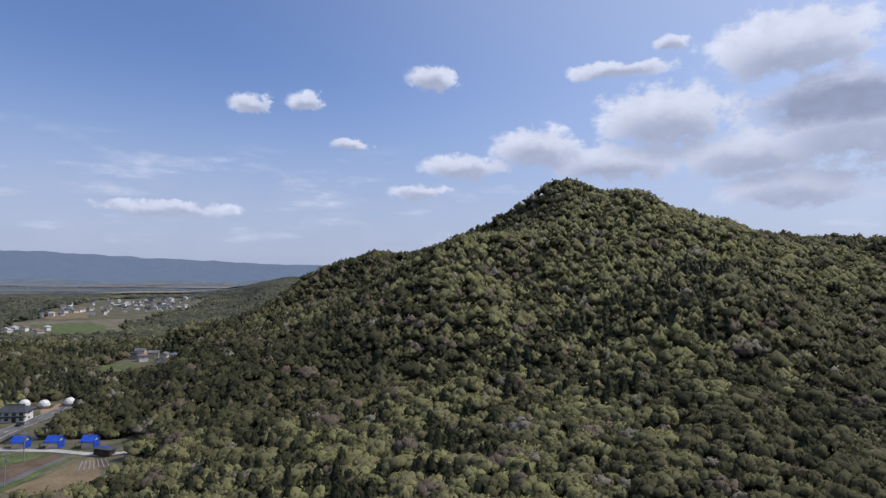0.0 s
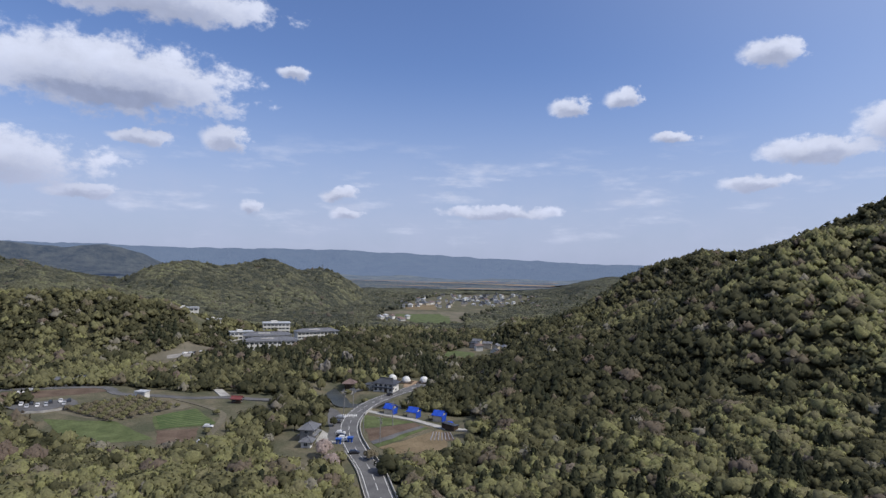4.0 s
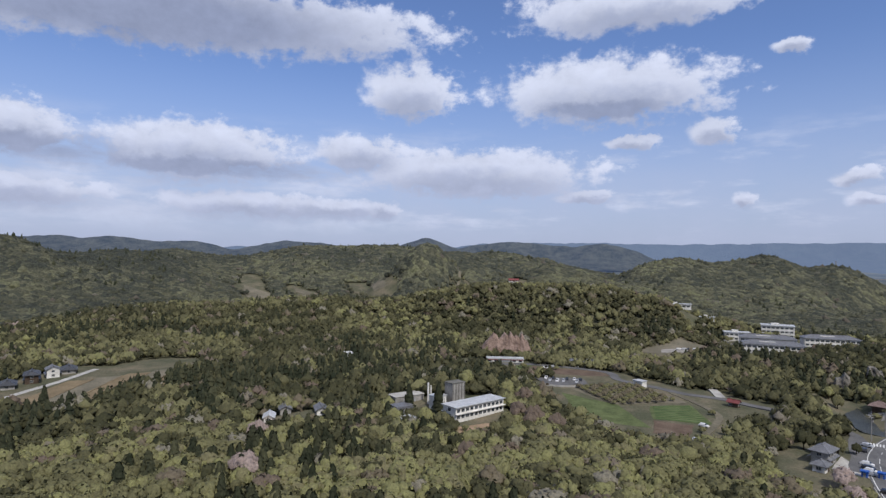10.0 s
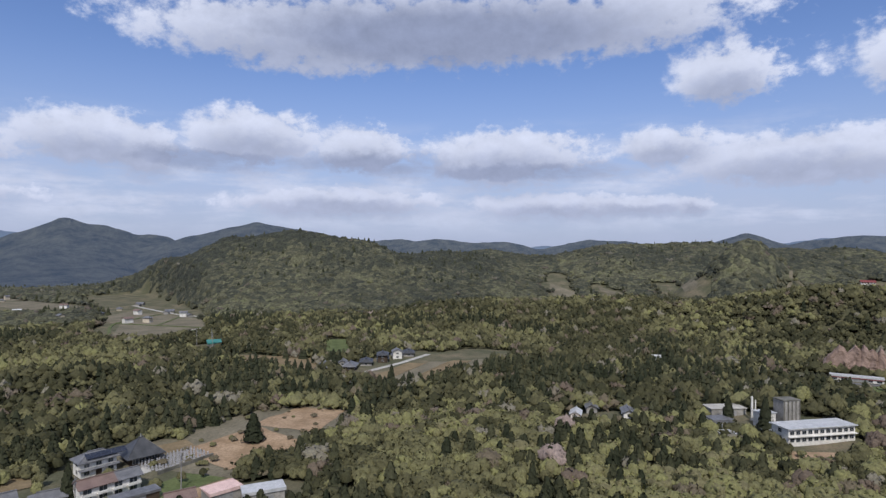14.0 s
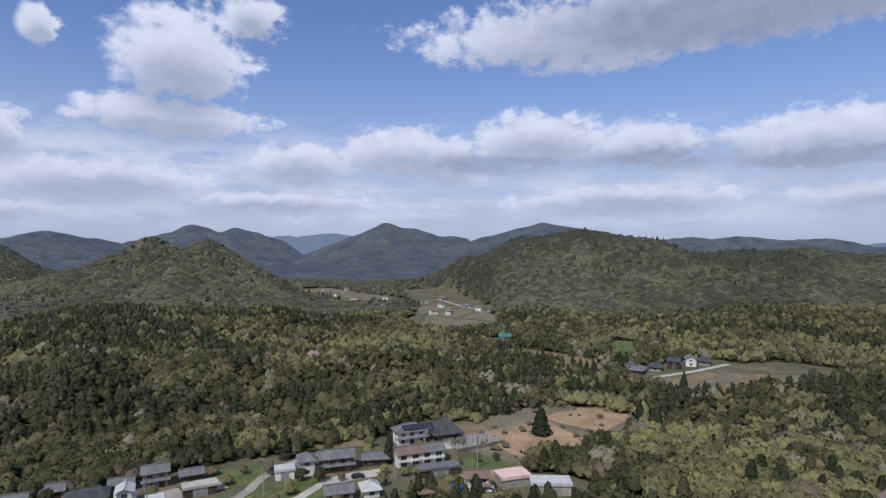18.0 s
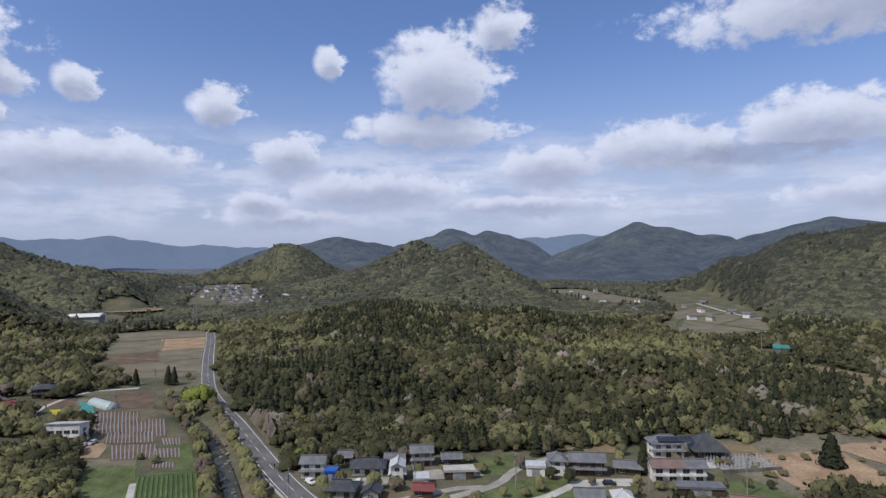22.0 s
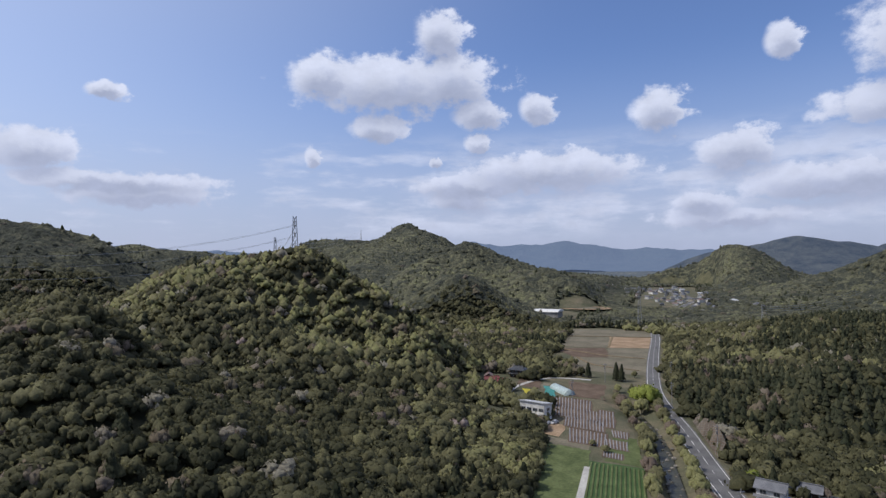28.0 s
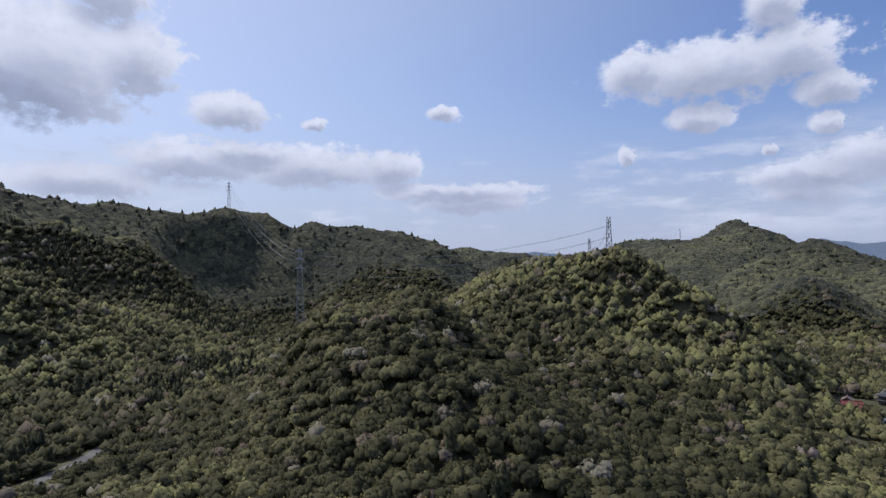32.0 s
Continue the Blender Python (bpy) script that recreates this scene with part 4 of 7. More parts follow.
M["concrete_old"] = mottled("stained_concrete", (0.075, 0.075, 0.065), (0.18, 0.175, 0.155), 0.25, 1.8)
M["asphalt"] = mottled("worn_asphalt", (0.085, 0.085, 0.088), (0.15, 0.148, 0.148), 0.12, 3.0, 0.9, 0.2, 0.2, 0.01)
M["gravel"] = mottled("grey_gravel_yard", (0.20, 0.19, 0.17), (0.36, 0.34, 0.31), 0.15, 3.0)
M["paint"] = mottled("white_road_paint", (0.55, 0.55, 0.53), (0.75, 0.75, 0.73), 0.7, 5.0)
M["rock_pink"] = mottled("bare_pinkish_rock", (0.15, 0.105, 0.085), (0.36, 0.265, 0.22), 0.16, 0.9, 0.9, 0.2, 1.0, 0.7)
M["rock_grey"] = mottled("pale_grey_rock", (0.08, 0.075, 0.065), (0.27, 0.25, 0.22), 0.22, 1.0, 0.9, 0.2, 1.0, 0.7)
M["soil"] = mottled("tilled_brown_soil", (0.085, 0.060, 0.045), (0.16, 0.12, 0.09), 0.12, 1.5, 0.95, 0.1, 0.6, 0.1)
M["soil_pale"] = mottled("pale_bare_earth", (0.21, 0.145, 0.09), (0.36, 0.265, 0.18), 0.09, 0.9, 0.95, 0.1, 0.6, 0.2)
M["stubble"] = mottled("dry_paddy_stubble", (0.112, 0.102, 0.074), (0.192, 0.172, 0.128), 0.05, 0.8, 0.95, 0.1, 0.4, 0.1)
M["rust_grass"] = mottled("rust_coloured_dry_grass", (0.145, 0.112, 0.068), (0.22, 0.172, 0.108), 0.1, 1.0, 0.95, 0.1)
M["grass"] = mottled("fresh_grass", (0.058, 0.076, 0.028), (0.125, 0.150, 0.064), 0.14, 1.0, 0.9, 0.15, 0.5, 0.15)
M["crop"] = mottled("green_crop", (0.036, 0.070, 0.024), (0.068, 0.115, 0.042), 0.2, 2.0, 0.85, 0.15, 0.5, 0.2)
M["mulch"] = mottled("grey_mulch_film", (0.16, 0.155, 0.155), (0.28, 0.27, 0.27), 0.5, 3.0, 0.5, 0.4)
M["yellow"] = mottled("yellow_rape_flowers", (0.30, 0.26, 0.02), (0.48, 0.42, 0.05), 0.5, 3.0)
M["water"] = mottled("shallow_river_water", (0.030, 0.032, 0.022), (0.065, 0.064, 0.045), 0.1, 1.0, 0.35, 0.25, 0.5, 0.3)
M["panel"] = striped("solar_panel", (0.012, 0.016, 0.028), (0.028, 0.033, 0.050), 1.0, 0.2, 0.6)
M["film"] = plain("greenhouse_film", (0.40, 0.49, 0.48), 0.35, 0.5)
M["steel"] = plain("galvanised_steel", (0.34, 0.35, 0.36), 0.45, 0.5, 0.3)
M["pole"] = plain("grey_pole", (0.28, 0.27, 0.26), 0.8)
M["tyre"] = plain("black_rubber", (0.02, 0.02, 0.02), 0.8)
M["white_car"] = plain("white_car_paint", (0.75, 0.75, 0.75), 0.25, 0.5)
M["black_car"] = plain("black_car_paint", (0.025, 0.025, 0.03), 0.2, 0.6)
M["silver_car"] = plain("silver_car_paint", (0.42, 0.43, 0.45), 0.3, 0.5)
M["blue_box"] = plain("blue_sheet_wall", (0.02, 0.10, 0.42), 0.5)
M["dome"] = plain("white_dome_shell", (0.72, 0.72, 0.70), 0.45)
M["stone"] = mottled("grey_gravestone", (0.26, 0.26, 0.27), (0.52, 0.52, 0.53), 1.5, 8.0, 0.5)


# ---- building blocks ----
def part(name, bm, mat, parent, label="", smooth=False):
    me = bpy.data.meshes.new(name)
    bm.to_mesh(me)
    bm.free()
    for p in me.polygons:
        p.use_smooth = smooth
    me.materials.append(mat)
    ob = new(name, me)
    ob.parent = parent
    return tagged(ob, label)


def thing(name, x, y, rot, label, category, group="", z=None, kind=""):
    ob = new(name)
    ob.matrix_world = pose(x, y, ground_z(x, y) if z is None else z, 0, 0, rot)
    ob.empty_display_size = 0.5
    return tagged(ob, label, category, group, kind)


def box(bm, x0, x1, y0, y1, z0, z1):
    v = [bm.verts.new(p) for p in ((x0, y0, z0), (x1, y0, z0), (x1, y1, z0), (x0, y1, z0), (x0, y0, z1), (x1, y0, z1), (x1, y1, z1), (x0, y1, z1))]
    for f in ((3, 2, 1, 0), (4, 5, 6, 7), (0, 1, 5, 4), (1, 2, 6, 5), (2, 3, 7, 6), (3, 0, 4, 7)):
        bm.faces.new([v[i] for i in f])
    return bm


def boxes(*spans):
    bm = bmesh.new()
    for s in spans:
        box(bm, *s)
    return bm


def solid(points, faces):
    bm = bmesh.new()
    v = [bm.verts.new(p) for p in points]
    for f in faces:
        bm.faces.new([v[i] for i in f])
    bmesh.ops.recalc_face_normals(bm, faces=bm.faces)
    return bm


def tube(bm, a, b, r0, r1, sides=6):
    a, b = Vector(a), Vector(b)
    q = (b - a).to_track_quat("Z", "Y")
    rings = []
    for c, r in ((a, r0), (b, r1)):
        rings.append([bm.verts.new(c + q @ Vector((math.cos(k * math.tau / sides) * r, math.sin(k * math.tau / sides) * r, 0))) for k in range(sides)])
    for k in range(sides):
        bm.faces.new((rings[0][k], rings[0][(k + 1) % sides], rings[1][(k + 1) % sides], rings[1][k]))
    bm.faces.new(rings[1])
    bm.faces.new(rings[0][::-1])
    return bm


RIDGES, HIPS = [], []


def roof_part(make, mat, ob, label="", shift=(0, 0, 0)):
    """The roof as one part, and its ridge caps as parts of the roof."""
    RIDGES.clear(), HIPS.clear()
    bm = make()
    bm.transform(Matrix.Translation(shift))
    rf = part("roof", bm, mat, ob, label)
    for x0, x1, z in RIDGES:
        cap = boxes((x0, x1, -0.18, 0.18, z - 0.07, z + 0.27))
        cap.transform(Matrix.Translation(shift))
        part("ridge", cap, mat, rf)
    for a, b in HIPS:
        part("hip_ridge", tube(bmesh.new(), a, b, 0.13, 0.13, 4), mat, rf)
    return rf


def gable_roof(w, d, z, pitch=0.5, over=0.7, thick=0.22):
    a, b, h = w / 2 + over, d / 2 + over, (d / 2 + over) * pitch
    e = z - over * pitch
    pts = []
    for x in (-a, a):
        pts += [(x, -b, e), (x, 0, e + h), (x, b, e), (x, b, e + thick), (x, 0, e + h + thick), (x, -b, e + thick)]
    bm = solid(pts, [(0, 1, 4, 5), (1, 2, 3, 4), (6, 11, 10, 7), (7, 10, 9, 8), (0, 5, 11, 6), (5, 4, 10, 11), (4, 3, 9, 10), (3, 2, 8, 9), (2, 1, 7, 8), (1, 0, 6, 7)])
    RIDGES.append((-a - 0.05, a + 0.05, e + h + thick))
    return bm


def hip_roof(w, d, z, pitch=0.55, over=0.8, ridge_len=None, thick=0.22):
    a, b = w / 2 + over, d / 2 + over
    r = max(0.15, (w - d) / 2 if ridge_len is None else ridge_len / 2)
    h, e = b * pitch, z - over * pitch * 0.6
    pts = [(-a, -b, e), (a, -b, e), (a, b, e), (-a, b, e), (-a, -b, e + thick), (a, -b, e + thick), (a, b, e + thick), (-a, b, e + thick), (-r, 0, e + h + thick), (r, 0, e + h + thick)]
    bm = solid(pts, [(3, 2, 1, 0), (0, 1, 5, 4), (1, 2, 6, 5), (2, 3, 7, 6), (3, 0, 4, 7), (4, 5, 9, 8), (6, 7, 8, 9), (5, 6, 9), (7, 4, 8)])
    RIDGES.append((-r - 0.2, r + 0.2, e + h + thick))
    for sx in (-1, 1):
        for sy in (-1, 1):
            HIPS.append(((sx * a, sy * b, e + thick), (sx * r, 0, e + h + thick)))
    return bm


def irimoya_roof(w, d, z):
    """Hip-and-gable: a spreading hipped skirt under a steeper gable."""
    bm = hip_roof(w, d, z, 0.42, 1.0, w * 0.62)
    RIDGES.clear(), HIPS.clear()
    top = z - 0.25 + (d / 2 + 1.0) * 0.42 * 0.52
    g = gable_roof(w * 0.6, d * 0.46, top, 0.72, 0.5)
    me = bpy.data.meshes.new("tmp")
    g.to_mesh(me)
    g.free()
    bm.from_mesh(me)
    bpy.data.meshes.remove(me)
    return bm


def window(parent, x, y, z, w, h, side):
    """A framed window on a wall: side 0 -y, 1 +x, 2 +y, 3 -x."""
    turn = Matrix.Rotation(side * math.pi / 2, 4, "Z")
    fr = boxes((-w / 2, w / 2, -0.06, 0.03, -0.06, 0.03), (-w / 2, w / 2, -0.06, 0.03, h - 0.03, h + 0.06), (-w / 2 - 0.07, -w / 2, -0.06, 0.03, -0.06, h + 0.06),
               (w / 2, w / 2 + 0.07, -0.06, 0.03, -0.06, h + 0.06), (-0.03, 0.03, -0.05, 0.02, 0.03, h - 0.03))
    fr.transform(Matrix.Translation((x, y, z)) @ turn)
    win = part("window", fr, M["frame"], parent)
    pane = boxes((-w / 2, w / 2, -0.025, 0.0, 0.0, h))
    pane.transform(Matrix.Translation((x, y, z)) @ turn)
    part("pane", pane, M["glass"], win)


def walls(w, d, h, gable=0.0):
    """Walls of a block; with a gable the ends rise to a point."""
    a, b = w / 2, d / 2
    if not gable:
        return boxes((-a, a, -b, b, -1.5, h))
    pts = [(-a, -b, -1.5), (a, -b, -1.5), (a, b, -1.5), (-a, b, -1.5), (-a, -b, h), (a, -b, h), (a, b, h), (-a, b, h), (-a, 0, h + b * gable), (a, 0, h + b * gable)]
    return solid(pts, [(3, 2, 1, 0), (0, 1, 5, 4), (2, 3, 7, 6), (1, 2, 6, 9, 5), (3, 0, 4, 8, 7), (4, 5, 9, 8), (6, 7, 8, 9)])


def house(x, y, rot, w, d, storeys, kind, roof, wall, label, group="village houses", near=True, z=None):
    """A house: walls, roof, storey eaves, windows and a door, its ridge along its own x."""
    ob = thing("house", x, y, rot, label, "house", group, z)
    w, d = 0.74 * w, 0.74 * d
    h = 2.3 * storeys + 0.1
    pitch = 0.5
    part("wall", walls(w, d, h, pitch if kind == "gable" else 0.0), M[wall], ob)
    make = {"gable": lambda: gable_roof(w, d, h, pitch), "hip": lambda: hip_roof(w, d, h), "irimoya": lambda: irimoya_roof(w, d, h)}[kind]
    if near:
        roof_part(make, M[roof], ob, "tiled roof with a raised ridge")
    else:
        part("roof", make(), M[roof], ob)
    if not near:
        return ob
    if storeys > 1:
        for sy in (-1, 1):
            b = d / 2
            eave = solid([(-w / 2 - 0.7, sy * b, 2.58), (w / 2 + 0.7, sy * b, 2.58), (w / 2 + 0.7, sy * (b + 1.0), 2.14), (-w / 2 - 0.7, sy * (b + 1.0), 2.14),
                          (-w / 2 - 0.7, sy * b, 2.74), (w / 2 + 0.7, sy * b, 2.74), (w / 2 + 0.7, sy * (b + 1.0), 2.28), (-w / 2 - 0.7, sy * (b + 1.0), 2.28)],
                         [(3, 2, 1, 0), (4, 5, 6, 7), (0, 1, 5, 4), (1, 2, 6, 5), (2, 3, 7, 6), (3, 0, 4, 7)])
            part("pent_roof", eave, M[roof], ob)
    n = max(2, int(w / 2.6))
    for s in range(storeys):
        for side, yy in ((0, -d / 2), (2, d / 2)):
            for k in range(n):
                px = -w / 2 + (k + 0.5) * w / n
                if s == 0 and k == n // 2:
                    part("door", boxes((px - 0.85, px + 0.85, yy - 0.05, yy + 0.05, 0.0, 2.05)), M["dark_wood"], ob)
                else:
                    window(ob, px, yy, 0.7 + 2.3 * s, 1.5, 1.15, side)
        window(ob, w / 2, 0, 0.75 + 2.3 * s, 1.4, 1.1, 1)
        window(ob, -w / 2, 0, 0.75 + 2.3 * s, 1.4, 1.1, 3)
    return ob


def shed(x, y, rot, w, d, h, roof, wall, label, slope=0.12, category="shed"):
    ob = thing("shed", x, y, rot, label, category, "sheds")
    part("wall", walls(w, d, h), M[wall], ob)
    a, b = w / 2 + 0.35, d / 2 + 0.35
    part("roof", solid([(-a, -b, h - b * slope), (a, -b, h - b * slope), (a, b, h + b * slope), (-a, b, h + b * slope),
                        (-a, -b, h - b * slope + 0.15 + 2 * b * slope), (a, -b, h + 0.15 + b * slope), (a, b, h + b * slope + 0.15), (-a, b, h + b * slope + 0.15)],
                       [(3, 2, 1, 0), (4, 5, 6, 7), (0, 1, 5, 4), (1, 2, 6, 5), (2, 3, 7, 6), (3, 0, 4, 7)]), M[roof], ob)
    part("door", boxes((-w * 0.22, w * 0.22, -d / 2 - 0.06, -d / 2, 0, min(2.3, h - 0.4))), M["steel"], ob)
    return ob


def ribbon(name, pts, width, mat, label, category, lift=0.12, kind="structure", z=None, parent=None):
    """A road, path or water surface of even width along a bent line, with a thickness."""
    pts = [Vector(p) for p in pts]
    dense = []
    for i in range(len(pts) - 1):
        p0, p1, p2, p3 = pts[max(0, i - 1)], pts[i], pts[i + 1], pts[min(len(pts) - 1, i + 2)]
        n = max(2, int((p2 - p1).length / 5))
        for k in range(n):
            t = k / n
            dense.append(0.5 * ((2 * p1) + (p2 - p0) * t + (2 * p0 - 5 * p1 + 4 * p2 - p3) * t * t + (3 * p1 - p0 - 3 * p2 + p3) * t ** 3))
    dense.append(pts[-1])
    bm = bmesh.new()
    rows = []
    for i, p in enumerate(dense):
        dirn = (dense[min(i + 1, len(dense) - 1)] - dense[max(i - 1, 0)]).normalized()
        side = Vector((-dirn.y, dirn.x)) * width / 2
        zz = (max(ground_z(*(p + side)), ground_z(*p), ground_z(*(p - side))) if z is None else z) + lift
        if z is None and category in ("road", "wall"):
            zz = max(zz, lift)
        rows.append([bm.verts.new((*(p + side * s), zz + dz)) for s, dz in ((1, -1.2), (1, 0), (-1, 0), (-1, -1.2))])
    for r0, r1 in zip(rows, rows[1:]):
        for k in range(3):
            bm.faces.new((r0[k], r0[k + 1], r1[k + 1], r1[k]))
    bmesh.ops.recalc_face_normals(bm, faces=bm.faces)
    me = bpy.data.meshes.new(name)
    bm.to_mesh(me)
    bm.free()
    me.materials.append(mat)
    ob = new(name, me)
    if parent:
        ob.parent = parent
        tagged(ob, label)
    else:
        tagged(ob, label, category, kind=kind)
    return ob, dense


def offset(dense, off):
    out = []
    for i, p in enumerate(dense):
        d = (dense[min(i + 1, len(dense) - 1)] - dense[max(i - 1, 0)]).normalized()
        out.append(p + Vector((-d.y, d.x)) * off)
    return out


def strips(name, dense, off, width, mat, lift, parent, dash=0.0, label=""):
    """Painted lines beside the middle of a road: solid, or dashed."""
    line = offset(dense, off)
    bm = bmesh.new()
    run, gap = (dash, dash) if dash else (1e9, 0)
    along = 0.0
    for a, b in zip(line, line[1:]):
        steps = max(1, int((b - a).length / 2.5)) if dash else 1
        for k in range(steps):
            p, q = a.lerp(b, k / steps), a.lerp(b, (k + 1) / steps)
            if along % (run + gap) < run:
                d = (q - p).normalized()
                s = Vector((-d.y, d.x)) * width / 2
                v = [bm.verts.new((*c, max(0.0, ground_z(*c), ground_z(*(p + s * 8)), ground_z(*(p - s * 8))) + lift)) for c in (p + s, p - s, q - s, q + s)]
                bm.faces.new(v[::-1])
            along += (q - p).length
    bmesh.ops.recalc_face_normals(bm, faces=bm.faces)
    for f in bm.faces:
        if f.normal.z < 0:
            f.normal_flip()
    part(name, bm, mat, parent, label)


def field(name, corners, mat, label, lift=0.10, rows=0, row_mat=None, row_wide=0.6, across=False, row_high=0.18):
    """A plot of ground with raised edges; rows lie on it as beds of their own."""
    cs = [Vector(c) for c in corners]
    mid = sum(cs, Vector((0, 0))) / len(cs)
    ob = thing(name, mid.x, mid.y, 0, label, "field", kind="structure")
    z0 = ground_z(mid.x, mid.y)
    n = 10
    bm = bmesh.new()

    def at_uv(u, v):
        return (cs[0] * (1 - u) + cs[1] * u) * (1 - v) + (cs[3] * (1 - u) + cs[2] * u) * v

    grid = []
    for i in range(n + 1):
        row = []
        for j in range(n + 1):
            p = at_uv(i / n, j / n)
            p = p + Vector((vnoise(p.x, p.y, 6) - 0.5, vnoise(p.x + 50, p.y, 6) - 0.5)) * 1.6
            row.append(bm.verts.new((p.x - mid.x, p.y - mid.y, ground_z(p.x, p.y) + lift - z0)))
        grid.append(row)
    for i in range(n):
        for j in range(n):
            bm.faces.new((grid[i][j], grid[i + 1][j], grid[i + 1][j + 1], grid[i][j + 1]))
    bmesh.ops.recalc_face_normals(bm, faces=bm.faces)
    if bm.faces[0].normal.z < 0:
        bmesh.ops.reverse_faces(bm, faces=bm.faces)
    part("surface", bm, mat, ob, smooth=True)
    for k in range(rows):
        s = (k + 0.5) / rows
        a, b = (at_uv(s, 0.06), at_uv(s, 0.94)) if not across else (at_uv(0.06, s), at_uv(0.94, s))
        d = (b - a).normalized()
        side = Vector((-d.y, d.x)) * row_wide / 2
        bed = bmesh.new()
        za, zb = ground_z(*a) + lift - z0, ground_z(*b) + lift - z0
        pts = []
        for p, zz in ((a, za), (b, zb)):
            pts += [(*(p + side - mid), zz), (*(p + side * 0.6 - mid), zz + row_high), (*(p - side * 0.6 - mid), zz + row_high), (*(p - side - mid), zz)]
        bed.free()
        part("bed", solid(pts, [(0, 1, 5, 4), (1, 2, 6, 5), (2, 3, 7, 6), (0, 3, 2, 1), (4, 5, 6, 7)]), row_mat, ob)
    return ob


def yard(name, corners, mat, label, lift=0.14):
    return field(name, corners, mat, label, lift)


def car(x, y, rot, mat, label):
    ob = thing("car", x, y, rot, label, "car", "parked cars")
    prof = [(-2.0, 0.35), (-2.05, 0.85), (-1.75, 1.0), (-1.35, 1.48), (0.55, 1.5), (1.15, 1.02), (1.95, 0.85), (2.05, 0.4)]
    n = len(prof)
    pts = [(px, s * (0.82 if pz < 1.2 else 0.66), pz) for s in (-1, 1) for px, pz in prof]
    part("body", solid(pts, [tuple(range(n)), tuple(range(2 * n - 1, n - 1, -1))] + [(k, (k + 1) % n, n + (k + 1) % n, n + k) for k in range(n)]), mat, ob)
    part("windscreen", solid([(0.62, -0.6, 1.46), (1.12, -0.72, 1.06), (1.12, 0.72, 1.06), (0.62, 0.6, 1.46), (0.66, -0.6, 1.49), (1.16, -0.72, 1.08), (1.16, 0.72, 1.08), (0.66, 0.6, 1.49)],
                             [(3, 2, 1, 0), (4, 5, 6, 7), (0, 1, 5, 4), (1, 2, 6, 5), (2, 3, 7, 6), (3, 0, 4, 7)]), M["glass"], ob)
    for wx in (-1.3, 1.3):
        for wy in (-0.8, 0.8):
            part("wheel", tube(bmesh.new(), (wx, wy - 0.1, 0.32), (wx, wy + 0.1, 0.32), 0.32, 0.32, 10), M["tyre"], ob)
    return ob


def utility_pole(x, y, rot=0.0, h=11.0):
    ob = thing("utility_pole", x, y, rot, "grey concrete utility pole with crossarms", "utility pole", "utility poles")
    part("post", tube(bmesh.new(), (0, 0, -0.5), (0, 0, h), 0.19, 0.12, 8), M["pole"], ob)
    part("crossarm", boxes((-1.1, 1.1, -0.06, 0.06, h - 0.9, h - 0.75)), M["steel"], ob)
    part("crossarm", boxes((-0.9, 0.9, -0.06, 0.06, h - 1.9, h - 1.75)), M["steel"], ob)
    part("transformer", tube(bmesh.new(), (0.4, 0, h - 3.4), (0.4, 0, h - 2.5), 0.26, 0.26, 8), M["pole"], ob)


def pylon(x, y, rot, h, label="steel lattice electricity pylon above the trees"):
    """Four tapering legs, zigzag braces and three pairs of arms."""
    ob = thing("pylon", x, y, rot, label, "pylon", "pylons")
    base, top = h * 0.055, h * 0.013
    legs = [(sx, sy) for sx in (-1, 1) for sy in (-1, 1)]
    k = max(0.10, h * 0.0045)
    for sx, sy in legs:
        part("leg", tube(bmesh.new(), (sx * base, sy * base, -2), (sx * top, sy * top, h), k, k * 0.8, 4), M["steel"], ob)
    n = 15
    bm = bmesh.new()
    for i in range(n):
        z0, z1 = h * i / n, h * (i + 1) / n
        r0, r1 = base + (top - base) * i / n, base + (top - base) * (i + 1) / n
        for s in (-1, 1):
            tube(bm, (-r0, s * r0, z0), (r1, s * r1, z1), k * 0.5, k * 0.5, 3)
            tube(bm, (r0, s * r0, z0), (-r1, s * r1, z1), k * 0.5, k * 0.5, 3)
            tube(bm, (s * r0, -r0, z0), (s * r1, r1, z1), k * 0.5, k * 0.5, 3)
            tube(bm, (s * r0, r0, z0), (s * r1, -r1, z1), k * 0.5, k * 0.5, 3)
    tagged(part("bracing", bm, M["steel"], ob, "zigzag lattice braces"), kind="stuff")
    for f, w in ((0.74, 0.07), (0.85, 0.065), (0.95, 0.055)):
        for s in (-1, 1):
            part("crossarm", solid([(0, -k, h * f), (0, k, h * f), (0, 0, h * (f + 0.035)), (s * h * w, 0, h * f)], [(0, 1, 2), (0, 1, 3), (1, 2, 3), (2, 0, 3)]), M["steel"], ob)
            part("insulator", tube(bmesh.new(), (s * h * w, 0, h * f), (s * h * w, 0, h * (f - 0.03)), k * 0.7, k * 0.7, 5), M["pole"], ob)
    return ob


def cable(a, b, sag, r):
    """One sagging wire between two pylons."""
    a, b = Vector(a), Vector(b)
    bm = bmesh.new()
    rings = []
    for i in range(17):
        t = i / 16
        p = a.lerp(b, t) - Vector((0, 0, sag * 4 * t * (1 - t)))
        rings.append([bm.verts.new(p + Vector((0, 0, r))), bm.verts.new(p + Vector((r, r, -r))), bm.verts.new(p + Vector((-r, -r, -r)))])
    for r0, r1 in zip(rings, rings[1:]):
        for k in range(3):
            bm.faces.new((r0[k], r0[(k + 1) % 3], r1[(k + 1) % 3], r1[k]))
    me = bpy.data.meshes.new("power_line")
    bm.to_mesh(me)
    bm.free()
    me.materials.append(M["steel"])
    tagged(new("power_line", me), "thin dark power line sagging between pylons", "power line", "power lines")

